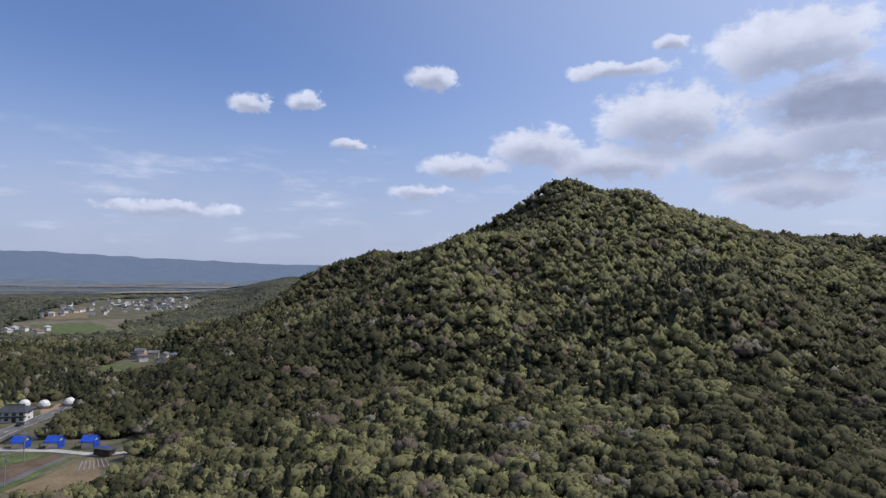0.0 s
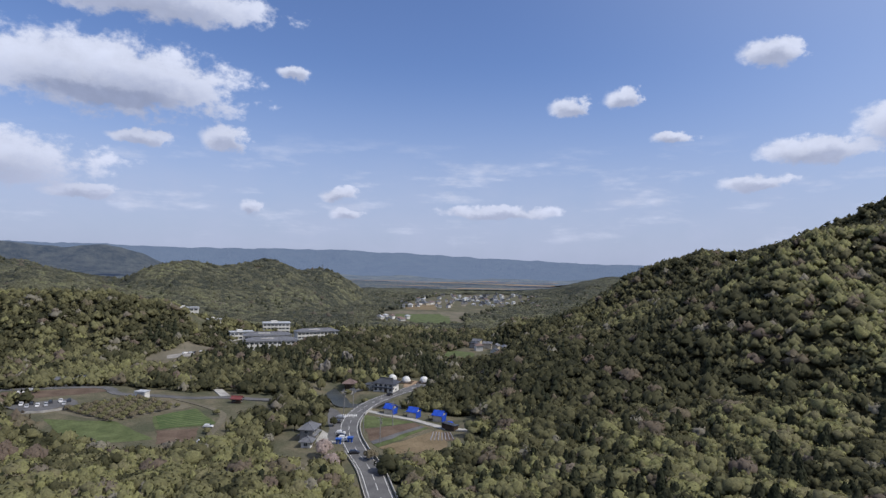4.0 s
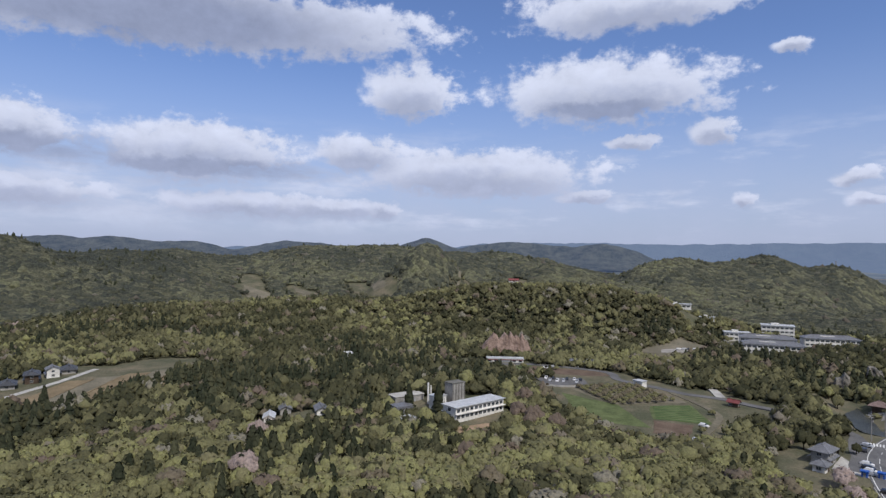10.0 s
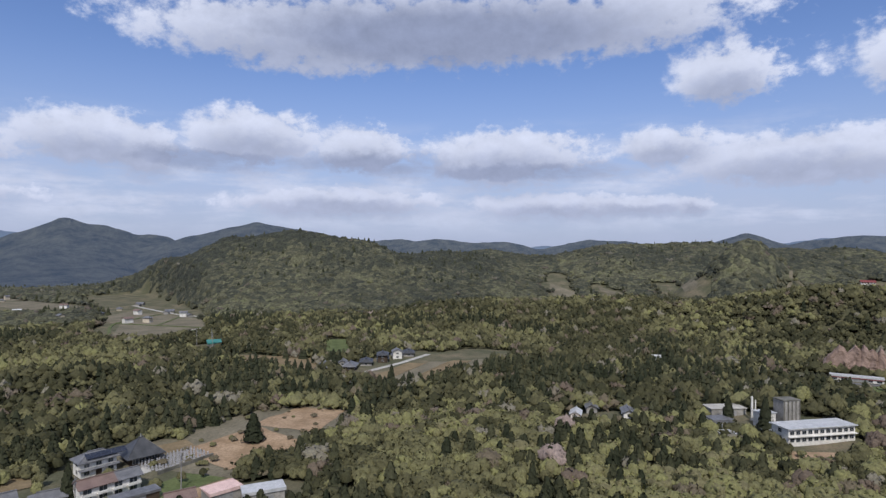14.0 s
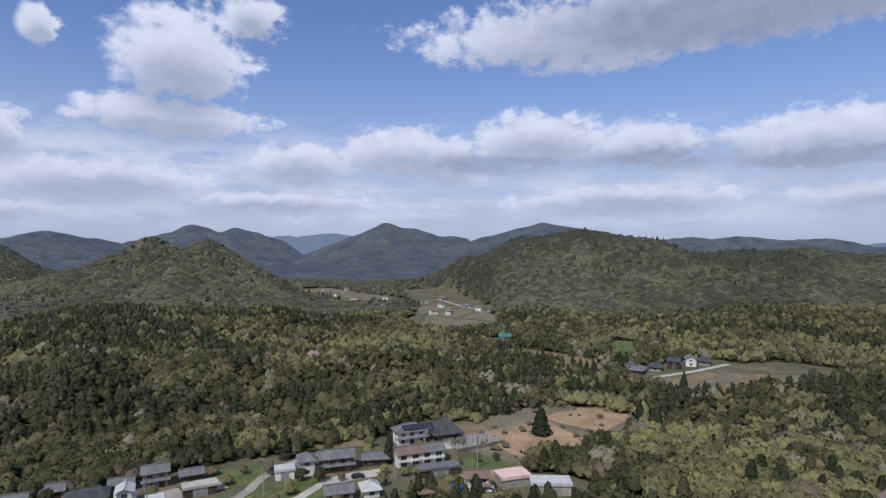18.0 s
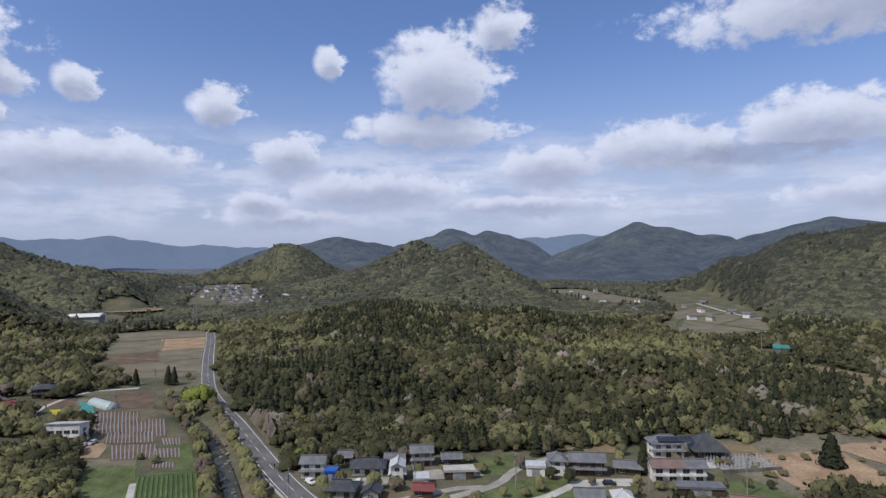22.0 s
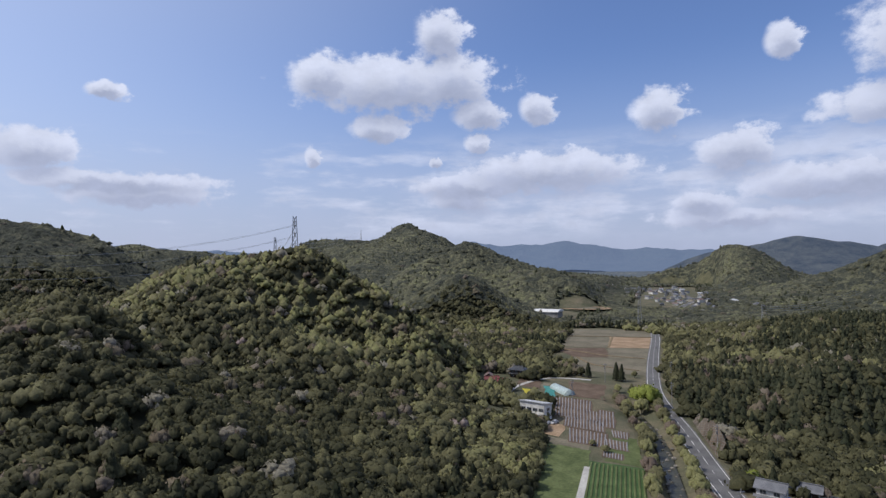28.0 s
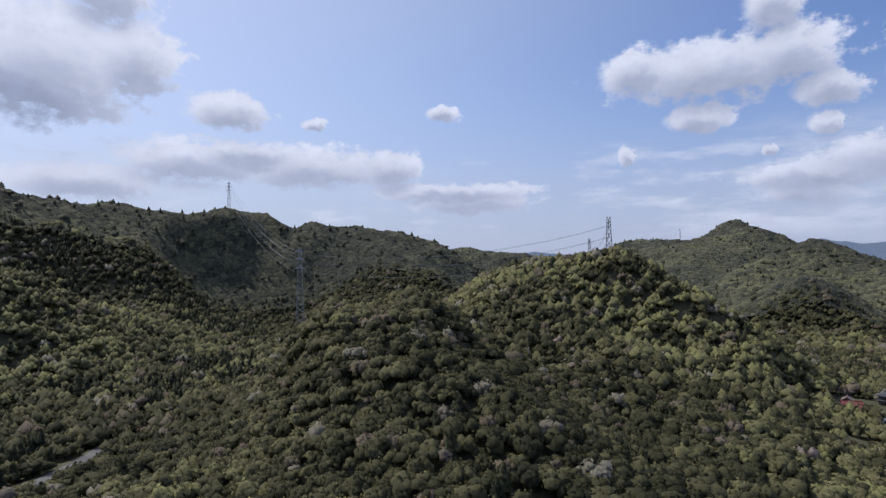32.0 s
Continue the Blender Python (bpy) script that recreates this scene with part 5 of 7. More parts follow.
# ---- the southern valley: road, river, fields, hamlet ----
def road(name, pts, width, label, centre=True):
    ob, dense = ribbon(name, pts, width, M["asphalt"], label, "road", 0.14)
    for s in (-1, 1):
        strips("edge_line", dense, s * (width / 2 - 0.75), 0.2, M["paint"], 0.165, ob)
    if centre:
        strips("centre_line", dense, 0.0, 0.18, M["paint"], 0.165, ob, 5.0)
    return ob, dense


road_south, line_south = road("road_south", ((-46, -118), (-37, -150), (-32, -169), (-28, -193), (-25, -220), (-21, -260), (-17, -289), (-14, -321), (-14, -353), (-17, -425), (-23, -522),
                              (-30, -640), (-60, -820), (-100, -1000)), 8.0, "two-lane grey asphalt road with white lines beside the river")
kerb = offset(line_south, 4.6)
ribbon("roadside_wall", kerb[2:40], 0.35, M["concrete"], "low pale concrete kerb wall along the road", "wall", 0.65)
ribbon("water_south", ((-14, -130), (-14, -176), (-14, -192), (-13, -216), (-12, -238), (-8, -264), (-3, -284), (4, -306)), 4.6, M["water"],
       "shallow dark river with stony riffles", "river", 0.0, z=-1.75)
for k in range(46):
    y = -172 - 2.7 * k
    x = -13.5 + (0.0 if y > -240 else (-240 - y) * 0.13) + rng.uniform(-2.2, 2.2)
    bm = bmesh.new()
    bmesh.ops.create_icosphere(bm, subdivisions=1, radius=rng.uniform(0.35, 1.0))
    for v in bm.verts:
        v.co *= rng.uniform(0.75, 1.2)
        v.co.z *= 0.6
    bm.transform(Matrix.Translation((x, y, -1.7)))
    me = bpy.data.meshes.new("river_stone")
    bm.to_mesh(me)
    bm.free()
    me.materials.append(M["rock_grey"])
    tagged(new("river_stone", me), "pale grey boulder lying in the shallow river", "stone", "river stones")

field("crop_field", ((13, -211), (-5, -207), (-5, -166), (13, -172)), M["crop"], "bright green striped crop field beside the river", 0.12, 13, M["grass"], 0.7, False, 0.25)
field("meadow", ((31, -228), (13, -222), (13, -166), (29, -172)), M["grass"], "mown grass plot with a worn brown patch")
field("meadow", ((6, -243), (-3, -240), (-5, -208), (8, -212)), M["grass"], "strip of fresh green grass by the vegetable plots")
ribbon("concrete_path", ((13.4, -204), (13.8, -186), (14.2, -168)), 2.2, M["concrete"], "pale concrete farm path between the fields", "path", 0.2)
for c, n in ((((37, -284), (16, -276), (17, -299), (40, -307)), 15), (((33, -268), (12, -260), (13, -278), (35, -286)), 15), (((26, -251), (9, -245), (10, -262), (27, -268)), 13),
             (((22, -230), (8, -225), (8, -244), (24, -250)), 11), (((12, -253), (5, -251), (6, -280), (13, -283)), 5), (((6, -240), (0, -238), (0, -248), (7, -250)), 6),
             (((8, -226), (0, -223), (0, -235), (9, -238)), 7), (((9, -216), (2, -213), (2, -220), (9, -222)), 7)):
    field("vegetable_plot", c, M["soil"], "brown vegetable plot with rows of grey mulch film", 0.12, n, M["mulch"], 0.5)
for c, m, t in ((((29, -308), (11, -302), (12, -337), (32, -344)), "soil", "bare reddish brown tilled plot"), (((58, -326), (45, -320), (48, -345), (62, -352)), "soil", "bare brown tilled plot by the farmhouses"),
                (((45, -320), (38, -317), (39, -333), (46, -338)), "stubble", "small dry plot beside the greenhouse"), (((51, -303), (46, -301), (48, -317), (54, -319)), "yellow", "small plot of yellow flowers"),
                (((52, -300), (18, -288), (17, -299), (50, -310)), "stubble", "dry grass bank above the plots"), (((44, -243), (26, -236), (25, -252), (42, -258)), "soil_pale", "bare earth yard below the white building"),
                (((30, -236), (14, -228), (14, -222), (30, -226)), "stubble", "dry verge between plots"),
                (((40, -234), (30, -228), (29, -190), (38, -196)), "grass", "grass edge under the trees")):
    field("field_plot", c, M[m], t)
# paddies farther down the valley
for c, m, t in ((((30, -380), (-11, -370), (-13, -430), (36, -430)), "stubble", "dry brown paddy with pale banks"), (((55, -470), (36, -430), (12, -432), (16, -478)), "soil", "dark wet paddy"),
                (((12, -432), (-14, -430), (-18, -480), (14, -478)), "stubble", "dry paddy next to the road"), (((58, -540), (50, -480), (14, -480), (14, -545)), "stubble", "broad dry paddy of stubble"),
                (((14, -480), (-18, -482), (-22, -545), (14, -545)), "soil_pale", "pale bare paddy next to the road"), (((52, -600), (56, -545), (-22, -548), (-26, -600)), "stubble", "wide dry paddy below the wood"),
                (((-30, -470), (-44, -470), (-46, -520), (-34, -520)), "grass", "small green plot across the road"), (((-28, -430), (-40, -428), (-42, -465), (-30, -465)), "stubble", "small dry plot across the road")):
    field("paddy", c, M[m], t)
for pts in (((52, -470), (30, -452), (14, -440), (-12, -432)), ((14, -478), (12, -545)), ((34, -430), (20, -400), (-8, -385)), ((56, -545), (-22, -548))):
    ribbon("field_bank", pts, 1.6, M["rust_grass"], "low dry grass bank between paddies", "bank", 0.35)

# greenhouse tunnel
gh = thing("greenhouse", 33, -316, 122, "arched plastic-covered greenhouse tunnel", "greenhouse")
bm = bmesh.new()
arcs = [[bm.verts.new((x, math.cos(a) * 3.0, max(0.0, math.sin(a)) * 2.8)) for a in np.linspace(0, math.pi, 11)] for x in np.linspace(-9, 9, 10)]
for r0, r1 in zip(arcs, arcs[1:]):
    for k in range(10):
        bm.faces.new((r0[k], r1[k], r1[k + 1], r0[k + 1]))
bm.faces.new(arcs[0])
bm.faces.new(arcs[-1][::-1])
part("cover", bm, M["film"], gh, "milky plastic film", True)
for x in np.linspace(-9, 9, 10):
    bm = bmesh.new()
    for a0, a1 in zip(np.linspace(0, math.pi, 9), np.linspace(0, math.pi, 9)[1:]):
        tube(bm, (x, math.cos(a0) * 3.04, math.sin(a0) * 2.84), (x, math.cos(a1) * 3.04, math.sin(a1) * 2.84), 0.05, 0.05, 4)
    part("hoop", bm, M["steel"], gh)
field("net_plot", ((44, -328), (38, -326), (35, -303), (40, -305)), M["teal"], "plot under teal netting", 0.35)

# white two-storey building above the plots
wb = thing("office_building", 39, -262, 340, "white two-storey building with a low sloping roof", "building")
part("wall", walls(12, 7, 6.2), M["plaster"], wb)
part("roof", solid([(-6.5, -4.0, 6.2), (6.5, -4.0, 6.2), (6.5, 4.0, 7.6), (-6.5, 4.0, 7.6), (-6.5, -4.0, 6.45), (6.5, -4.0, 6.45), (6.5, 4.0, 7.85), (-6.5, 4.0, 7.85)],
                   [(3, 2, 1, 0), (4, 5, 6, 7), (0, 1, 5, 4), (1, 2, 6, 5), (2, 3, 7, 6), (3, 0, 4, 7)]), M["metal_light"], wb)
part("gable_wall", solid([(-6, -3.5, 6.2), (6, -3.5, 6.2), (6, 3.5, 6.2), (-6, 3.5, 6.2), (6, 3.5, 7.45), (-6, 3.5, 7.45)], [(3, 2, 1, 0), (0, 1, 4, 5), (2, 3, 5, 4), (1, 2, 4), (3, 0, 5)]), M["plaster"], wb)
for s in (0, 1):
    for k in range(4):
        window(wb, -4.4 + 2.9 * k, 3.5, 0.8 + 3.0 * s, 2.2, 1.3, 2)
        window(wb, -4.4 + 2.9 * k, -3.5, 0.8 + 3.0 * s, 2.2, 1.3, 0)
    window(wb, -6, 0, 0.8 + 3.0 * s, 2.4, 1.3, 3)
    window(wb, 6, 0, 0.8 + 3.0 * s, 2.4, 1.3, 1)
part("awning", boxes((-5.4, 3.0, 3.5, 4.8, 2.7, 2.84)), M["concrete"], wb)
car(33, -252, 70, M["white_car"], "white car parked by the white building")
car(30, -254, 60, M["silver_car"], "silver car parked by the white building")
house(62, -350, 165, 12, 8, 2, "irimoya", "tile_black", "dark_wood", "dark two-storey farmhouse with a black tiled hip-and-gable roof")
house(74, -330, 20, 10, 6, 1, "gable", "tile_red", "dark_wood", "low farm building with a faded red metal roof")
house(67, -326, 15, 7, 5, 1, "gable", "tile_red", "dark_wood", "small outbuilding with a red metal roof")
house(78, -340, 100, 7, 5, 1, "gable", "tile_brown", "dark_wood", "small wooden outbuilding with a brown roof")
ribbon("farm_lane", ((60, -300), (58, -325), (44, -350), (20, -350)), 2.6, M["concrete"], "narrow concrete lane round the farm plots", "path", 0.2)
ribbon("farm_lane", ((40, -180), (34, -235), (46, -262), (58, -300)), 3.0, M["gravel"], "gravel lane at the foot of the hill", "path", 0.2)

# slope protection: a frame of concrete ribs on the cut bank
sw = thing("slope_frame", -31, -250, 0, "cut slope covered with a concrete lattice", "retaining wall", kind="structure", z=0.0)
bm = bmesh.new()


def cut(u, v):
    """The cut bank: u along the road, v up the slope."""
    base = Vector((-29.5 + 3.5 * u, -224 - 46 * u))
    out = Vector((-1, 0.05)) * (v * (2.6 + 0.8 * math.sin(3.1 * u)))
    p = base + out
    return (p.x + 31, p.y + 250, 0.3 + v * (7.0 * (0.55 + 0.45 * math.sin(math.pi * min(1, u + 0.15)))))


g = [[bm.verts.new(cut(i / 14, j / 6)) for j in range(7)] for i in range(15)]
for i in range(14):
    for j in range(6):
        bm.faces.new((g[i][j], g[i][j + 1], g[i + 1][j + 1], g[i + 1][j]))
part("slope", bm, M["soil"], sw)
for i in range(-6, 15):
    for d in (1, -1):
        bm = bmesh.new()
        a = [(min(14, max(0, i + k if d > 0 else i + 6 - k)) / 14, k / 6) for k in range(7)]
        a = [c for c, k in zip(a, range(7)) if 0 <= (i + k if d > 0 else i + 6 - k) <= 14]
        for p, q in zip(a, a[1:]):
            tube(bm, cut(*p), cut(*q), 0.12, 0.12, 4)
        if len(bm.verts):
            part("rib", bm, M["concrete_old"], sw)
        else:
            bm.free()

# the hamlet
H = [(-38.5, -187.5, 155, 9.5, 7, 2, "gable", "tile_grey", "plaster", "white two-storey house with a pale roof by the road"),
     (-50, -195, 160, 7, 6, 1, "gable", "tile_grey", "plaster_grey", "small grey house at the wood's edge"),
     (-55, -183, 157, 13, 9, 1, "irimoya", "tile_black", "plaster", "large farmhouse with a black hip-and-gable tiled roof"),
     (-65, -186, 157, 8, 5, 1, "gable", "tile_grey", "plaster_grey", "grey-roofed annex beside the farmhouse"),
     (-61.5, -173.5, 67, 7, 5, 2, "gable", "metal_light", "plaster", "white storehouse with a pale roof"),
     (-73, -182, 160, 9, 7, 2, "gable", "tile_grey", "plaster_grey", "two-storey grey-tiled house at the wood's edge"),
     (-82, -178, 160, 8, 5, 1, "gable", "tile_grey", "dark_wood", "low grey-tiled annex of a farmhouse"),
     (-43, -169, 150, 10, 8, 1, "irimoya", "tile_black", "plaster_grey", "black-roofed farmhouse near the road"),
     (-50, -163, 60, 6, 6, 1, "gable", "tile_black", "plaster_grey", "black-roofed wing of a farmhouse"),
     (-117, -152, 150, 14, 8, 2, "gable", "tile_grey", "dark_wood", "large two-storey grey-tiled farmhouse"),
     (-109, -156.5, 60, 8, 6, 2, "hip", "tile_grey", "plaster", "hip-roofed wing of a large farmhouse"),
     (-129, -146.5, 140, 10, 6, 1, "irimoya", "tile_grey", "dark_wood", "two-tier roofed gatehouse of a farm"),
     (-152, -154, 155, 14, 8.5, 2, "hip", "tile_grey", "plaster", "temple residence with a broad grey roof"),
     (-104, -134, 150, 10, 7, 1, "gable", "tile_grey", "plaster_grey", "house with a dark grey tiled roof"),
     (-111.5, -129, 60, 7, 6, 1, "hip", "metal_light", "plaster", "small house with a pale roof"),
     (-120, -116, 150, 9, 6, 1, "gable", "tile_brown", "dark_wood", "wooden house with a maroon roof"),
     (-134, -108, 140, 9, 6, 2, "gable", "tile_brown", "plaster", "white two-storey house with a brown roof"),
     (-64, -158, 150, 7, 5, 1, "gable", "tile_red", "dark_wood", "shed-like house with a red roof")]
for a in H:
    house(*a)
sp = thing("solar_array", -153.5, -151.5, 155, "dark solar panels on a roof frame", "solar panel", z=ground_z(-152, -154) + 4.6)
for k in range(8):
    part("panel", solid([(-6 + 1.5 * k, -2.0, 0.9), (-4.6 + 1.5 * k, -2.0, 0.9), (-4.6 + 1.5 * k, 0.2, 2.0), (-6 + 1.5 * k, 0.2, 2.0), (-6 + 1.5 * k, -2.0, 1.0), (-4.6 + 1.5 * k, -2.0, 1.0),
                         (-4.6 + 1.5 * k, 0.2, 2.1), (-6 + 1.5 * k, 0.2, 2.1)], [(3, 2, 1, 0), (4, 5, 6, 7), (0, 1, 5, 4), (1, 2, 6, 5), (2, 3, 7, 6), (3, 0, 4, 7)]), M["panel"], sp)
# temple hall with a steep pyramid roof
th = thing("temple_hall", -164, -147.5, 150, "temple hall with a steep black pyramidal tiled roof", "temple")
part("wall", walls(8.6, 8.6, 3.6), M["dark_wood"], th)
roof_part(lambda: hip_roof(8.6, 8.6, 3.6, 0.82, 1.7, 1.0), M["tile_black"], th, "sweeping black tiled roof")
part("finial", tube(bmesh.new(), (0, 0, 7.9), (0, 0, 9.2), 0.3, 0.08, 6), M["steel"], th)
for k in range(4):
    window(th, -3.0 + 2.0 * k, -4.3, 0.8, 1.6, 1.9, 0)
part("veranda", boxes((-5, 5, -5.5, -4.3, 0.3, 0.6)), M["dark_wood"], th)
# white terrace of flats
fl = thing("apartment_house", -139, -136.5, 153, "white two-storey terrace with balconies and a two-coloured roof", "apartment house")
part("wall", walls(16, 6, 4.4, 0.42), M["plaster"], fl)
roof_part(lambda: gable_roof(5.6, 6, 4.4, 0.42), M["tile_grey"], fl, "grey tiled half of the roof", (5.2, 0, 0))
roof_part(lambda: gable_roof(8.8, 6, 4.4, 0.42), M["tile_brown"], fl, "red-brown half of the roof", (-3.4, 0, 0.004))
for k in range(4):
    x = -6.0 + 4.0 * k
    for yy, s, sd in ((-3.0, -1, 0), (3.0, 1, 2)):
        part("balcony", boxes((x - 1.75, x + 1.75, min(yy, yy + s * 1.3), max(yy, yy + s * 1.3), 2.1, 2.28), (x - 1.75, x + 1.75, yy + s * 1.3 - 0.06, yy + s * 1.3 + 0.06, 2.28, 3.0)), M["plaster"], fl)
        for st in (0, 1):
            window(fl, x, yy, 0.25 + 2.2 * st, 2.0, 1.5, sd)
window(fl, 8.0, 0, 2.8, 1.2, 1.0, 1)
shed(-42.5, -181, 150, 3.2, 3.0, 3.2, "blue_box", "blue_box", "bright blue sheet-metal shed")
shed(-79, -166, 160, 9, 4, 2.7, "concrete", "dark_wood", "long low shed with a pale roof")
shed(-66, -165, 70, 5, 4, 2.8, "metal_light", "plaster", "small white metal shed")
shed(-102, -158, 150, 5.6, 4.2, 3.0, "metal_light", "plaster", "pale metal shed on the grass")
shed(-136, -125, 150, 13, 4, 2.4, "tile_grey", "dark_wood", "long grey-roofed open shed")
shed(-127, -112, 140, 6, 5, 2.6, "tarp", "dark_wood", "shed roofed with a blue tarpaulin")
shed(-129.5, -105, 140, 5, 4, 2.4, "metal_light", "plaster_grey", "small shed with a pale roof")
shed(-145, -103, 150, 9, 6, 3.0, "metal_pink", "plaster_grey", "workshop with a faded pink roof")
shed(-147, -91, 130, 11, 5.5, 3.4, "metal_light", "plaster_grey", "long barn with a pale metal roof")
ribbon("lane", ((-60, -152), (-85, -155), (-93, -160), (-104, -166), (-125, -168), (-140, -166)), 3.2, M["gravel"], "narrow grey lane behind the hamlet", "path", 0.2)
ribbon("driveway", ((-76, -140), (-97, -142), (-109, -146), (-118, -144), (-126, -140)), 3.0, M["concrete"], "pale concrete drive up to a farmhouse", "path", 0.2)
ribbon("lane", ((-32, -166), (-52, -158), (-75, -158), (-84, -154)), 2.8, M["gravel"], "gravel lane between the houses", "path", 0.22)
yard("temple_yard", ((-141, -150), (-160, -142), (-156, -137), (-137, -145)), M["concrete"], "pale paved temple yard")
yard("farm_yard", ((-108, -148), (-124, -143), (-122, -138), (-106, -143)), M["concrete"], "pale paved farm yard")
yard("farm_yard", ((-48, -180), (-60, -175), (-57, -169), (-45, -174)), M["gravel"], "gravel farm yard between houses")
yard("farm_yard", ((-68, -176), (-88, -172), (-86, -164), (-68, -168)), M["gravel"], "gravel yard before a farmhouse")
for c in (((-80, -160), (-112, -150), (-104, -132), (-76, -142)), ((-84, -182), (-106, -176), (-106, -160), (-84, -164)), ((-140, -132), (-172, -120), (-166, -108), (-136, -122)), ((-50, -152), (-72, -150), (-72, -132), (-50, -132))):
    field("garden", c, M["grass"], "rough green garden grass between the houses", 0.06)
field("field_plot", ((-138, -120), (-160, -110), (-156, -104), (-134, -113)), M["soil_pale"], "strip of bare pale earth")
for c in (((-176, -142), (-204, -128), (-192, -100), (-164, -114)), ((-206, -134), (-236, -128), (-236, -106), (-204, -104))):
    field("clearing", c, M["soil_pale"], "cleared hillside of bare pale earth and dry grass", 0.25)
field("clearing", ((-160, -164), (-242, -138), (-240, -92), (-158, -104)), M["stubble"], "cleared hillside of brown dry grass and low scrub", 0.12)
field("clearing", ((-168, -158), (-186, -148), (-180, -138), (-166, -148)), M["rust_grass"], "rust-brown dry bank behind the temple", 0.25)
field("clearing", ((-124, -176), (-142, -172), (-140, -160), (-126, -166)), M["rust_grass"], "rust-brown dry bank above the lane", 0.25)
ribbon("graveyard_wall", ((-155, -133), (-164, -130), (-174, -127)), 0.5, M["concrete_old"], "dark retaining wall under the graveyard", "wall", 1.2)
grave_plinth = boxes((-0.42, 0.42, -0.42, 0.42, 0, 0.3))
stone0 = thing("gravestone", -158, -136, 150, "upright grey gravestone on a stepped base", "gravestone", "graveyard")
part("base", grave_plinth, M["stone"], stone0)
part("stone", boxes((-0.2, 0.2, -0.2, 0.2, 0.3, 1.25)), M["stone"], stone0)
for i in range(16):
    for j in range(6):
        if i or j:
            x = -157.5 - 1.15 * i - 0.45 * j + rng.uniform(-0.2, 0.2)
            y = -136 + 0.42 * i - 1.7 * j + rng.uniform(-0.2, 0.2)
            copy_thing(stone0, pose(x, y, ground_z(x, y) + 0.05 * j, 0, 0, 150 + rng.uniform(-6, 6)))
for x, y, r, m, t in ((-49, -174, 60, "white_car", "small white van in a farm yard"), (-36, -181, 110, "white_car", "white car by the roadside house"), (-152, -143, 60, "silver_car", "silver car in the temple yard"),
                      (-147, -145, 65, "white_car", "white car in the temple yard"), (-117, -141, 150, "black_car", "black car in a farm yard"), (-136, -104, 40, "white_car", "white car beside a house")):
    car(x, y, r, M[m], t)
for x, y in ((-27, -166), (-30, -228), (-90, -150), (-124, -132), (-147, -118), (-62, -160), (26, -296), (-20, -300), (12, -345), (-24, -360), (-20, -430)):
    utility_pole(x, y, 20)
# ---- the junction, inn and blue-roofed huts ----
road_main, line_main = road("road_main", ((-88, 128), (-108, 148), (-124, 164), (-140, 177), (-156, 192), (-168, 207), (-178, 226), (-184, 246), (-186, 268), (-188, 300), (-200, 350)), 8.4,
                            "two-lane asphalt road curving over a small bridge")
ribbon("parapet", offset(line_main, -4.7)[4:26], 0.3, M["concrete"], "low pale bridge parapet", "wall", 0.9)
ribbon("parapet", offset(line_main, 4.7)[2:14], 0.3, M["concrete"], "low pale bridge parapet", "wall", 0.7)
ribbon("water_north", ((-262, 290), (-240, 270), (-222, 256), (-208, 246), (-196, 237), (-184, 243), (-166, 252), (-140, 260)), 9, M["water"], "still dark green river pool under the rocks", "river", 0.0, z=-1.75)
yard("car_park", ((-196, 224), (-176, 214), (-150, 183), (-158, 181)), M["asphalt"], "grey asphalt forecourt beside the junction", 0.15)
yard("car_park", ((-170, 190), (-158, 186), (-150, 180), (-160, 176)), M["concrete"], "pale concrete car park")
cw = thing("crosswalk", -176, 216, 40, "worn white crosswalk stripes at the junction", "road marking", kind="structure", z=ground_z(-176, 216) + 0.20)
for k in range(8):
    part("stripe", boxes((-4 + k, -3.5 + k, -2, 2, 0, 0.02)), M["paint"], cw)
house(-166, 179, 115, 11, 7, 2, "hip", "tile_grey", "plaster_grey", "two-storey grey-tiled house by the junction", "junction houses")
house(-159.5, 171, 115, 6, 5, 1, "hip", "tile_grey", "plaster", "small grey-roofed house by the junction", "junction houses")
for x, y, r, m, t in ((-157, 188, 30, "black_car", "black car in the junction car park"), (-154.5, 186, 30, "white_car", "white car in the junction car park"), (-152.5, 183.5, 30, "silver_car", "silver car in the junction car park"),
                      (-160, 191, 30, "white_car", "white car in the junction car park"), (-172, 204, 130, "black_car", "dark car on the road at the junction"), (-139, 174, 40, "black_car", "black car on the road"),
                      (-176, 210, 20, "silver_car", "silver car on the forecourt"), (-186, 262, 95, "black_car", "dark car by the inn")):
    car(x, y, r, M[m], t)
shed(-149.5, 184.5, 30, 1.7, 1.4, 1.8, "blue_box", "blue_box", "small blue storage box")
shed(-152, 180.5, 30, 1.7, 1.4, 1.8, "blue_box", "blue_box", "small blue storage box")
field("meadow", ((-172, 221), (-168, 214), (-157, 203), (-145, 224), (-165, 227)), M["grass"], "bright green corner of grass")
field("field_plot", ((-156, 202), (-143, 190), (-140, 221), (-144, 223)), M["soil"], "dark brown tilled field by the road", 0.12)
field("field_plot", ((-143.1, 189.9), (-139.7, 187.6), (-137.4, 220.1), (-139.9, 220.9)), M["asphalt"], "strip covered with dark sheeting", 0.16)
field("meadow", ((-139.7, 187.6), (-136.1, 185.6), (-134.6, 219.6), (-137.4, 220.1)), M["grass"], "narrow strip of green grass", 0.12)
field("field_plot", ((-136, 186), (-128, 181), (-110, 194), (-129, 221), (-135, 220)), M["rust_grass"], "field of rust-coloured dry grass", 0.12)
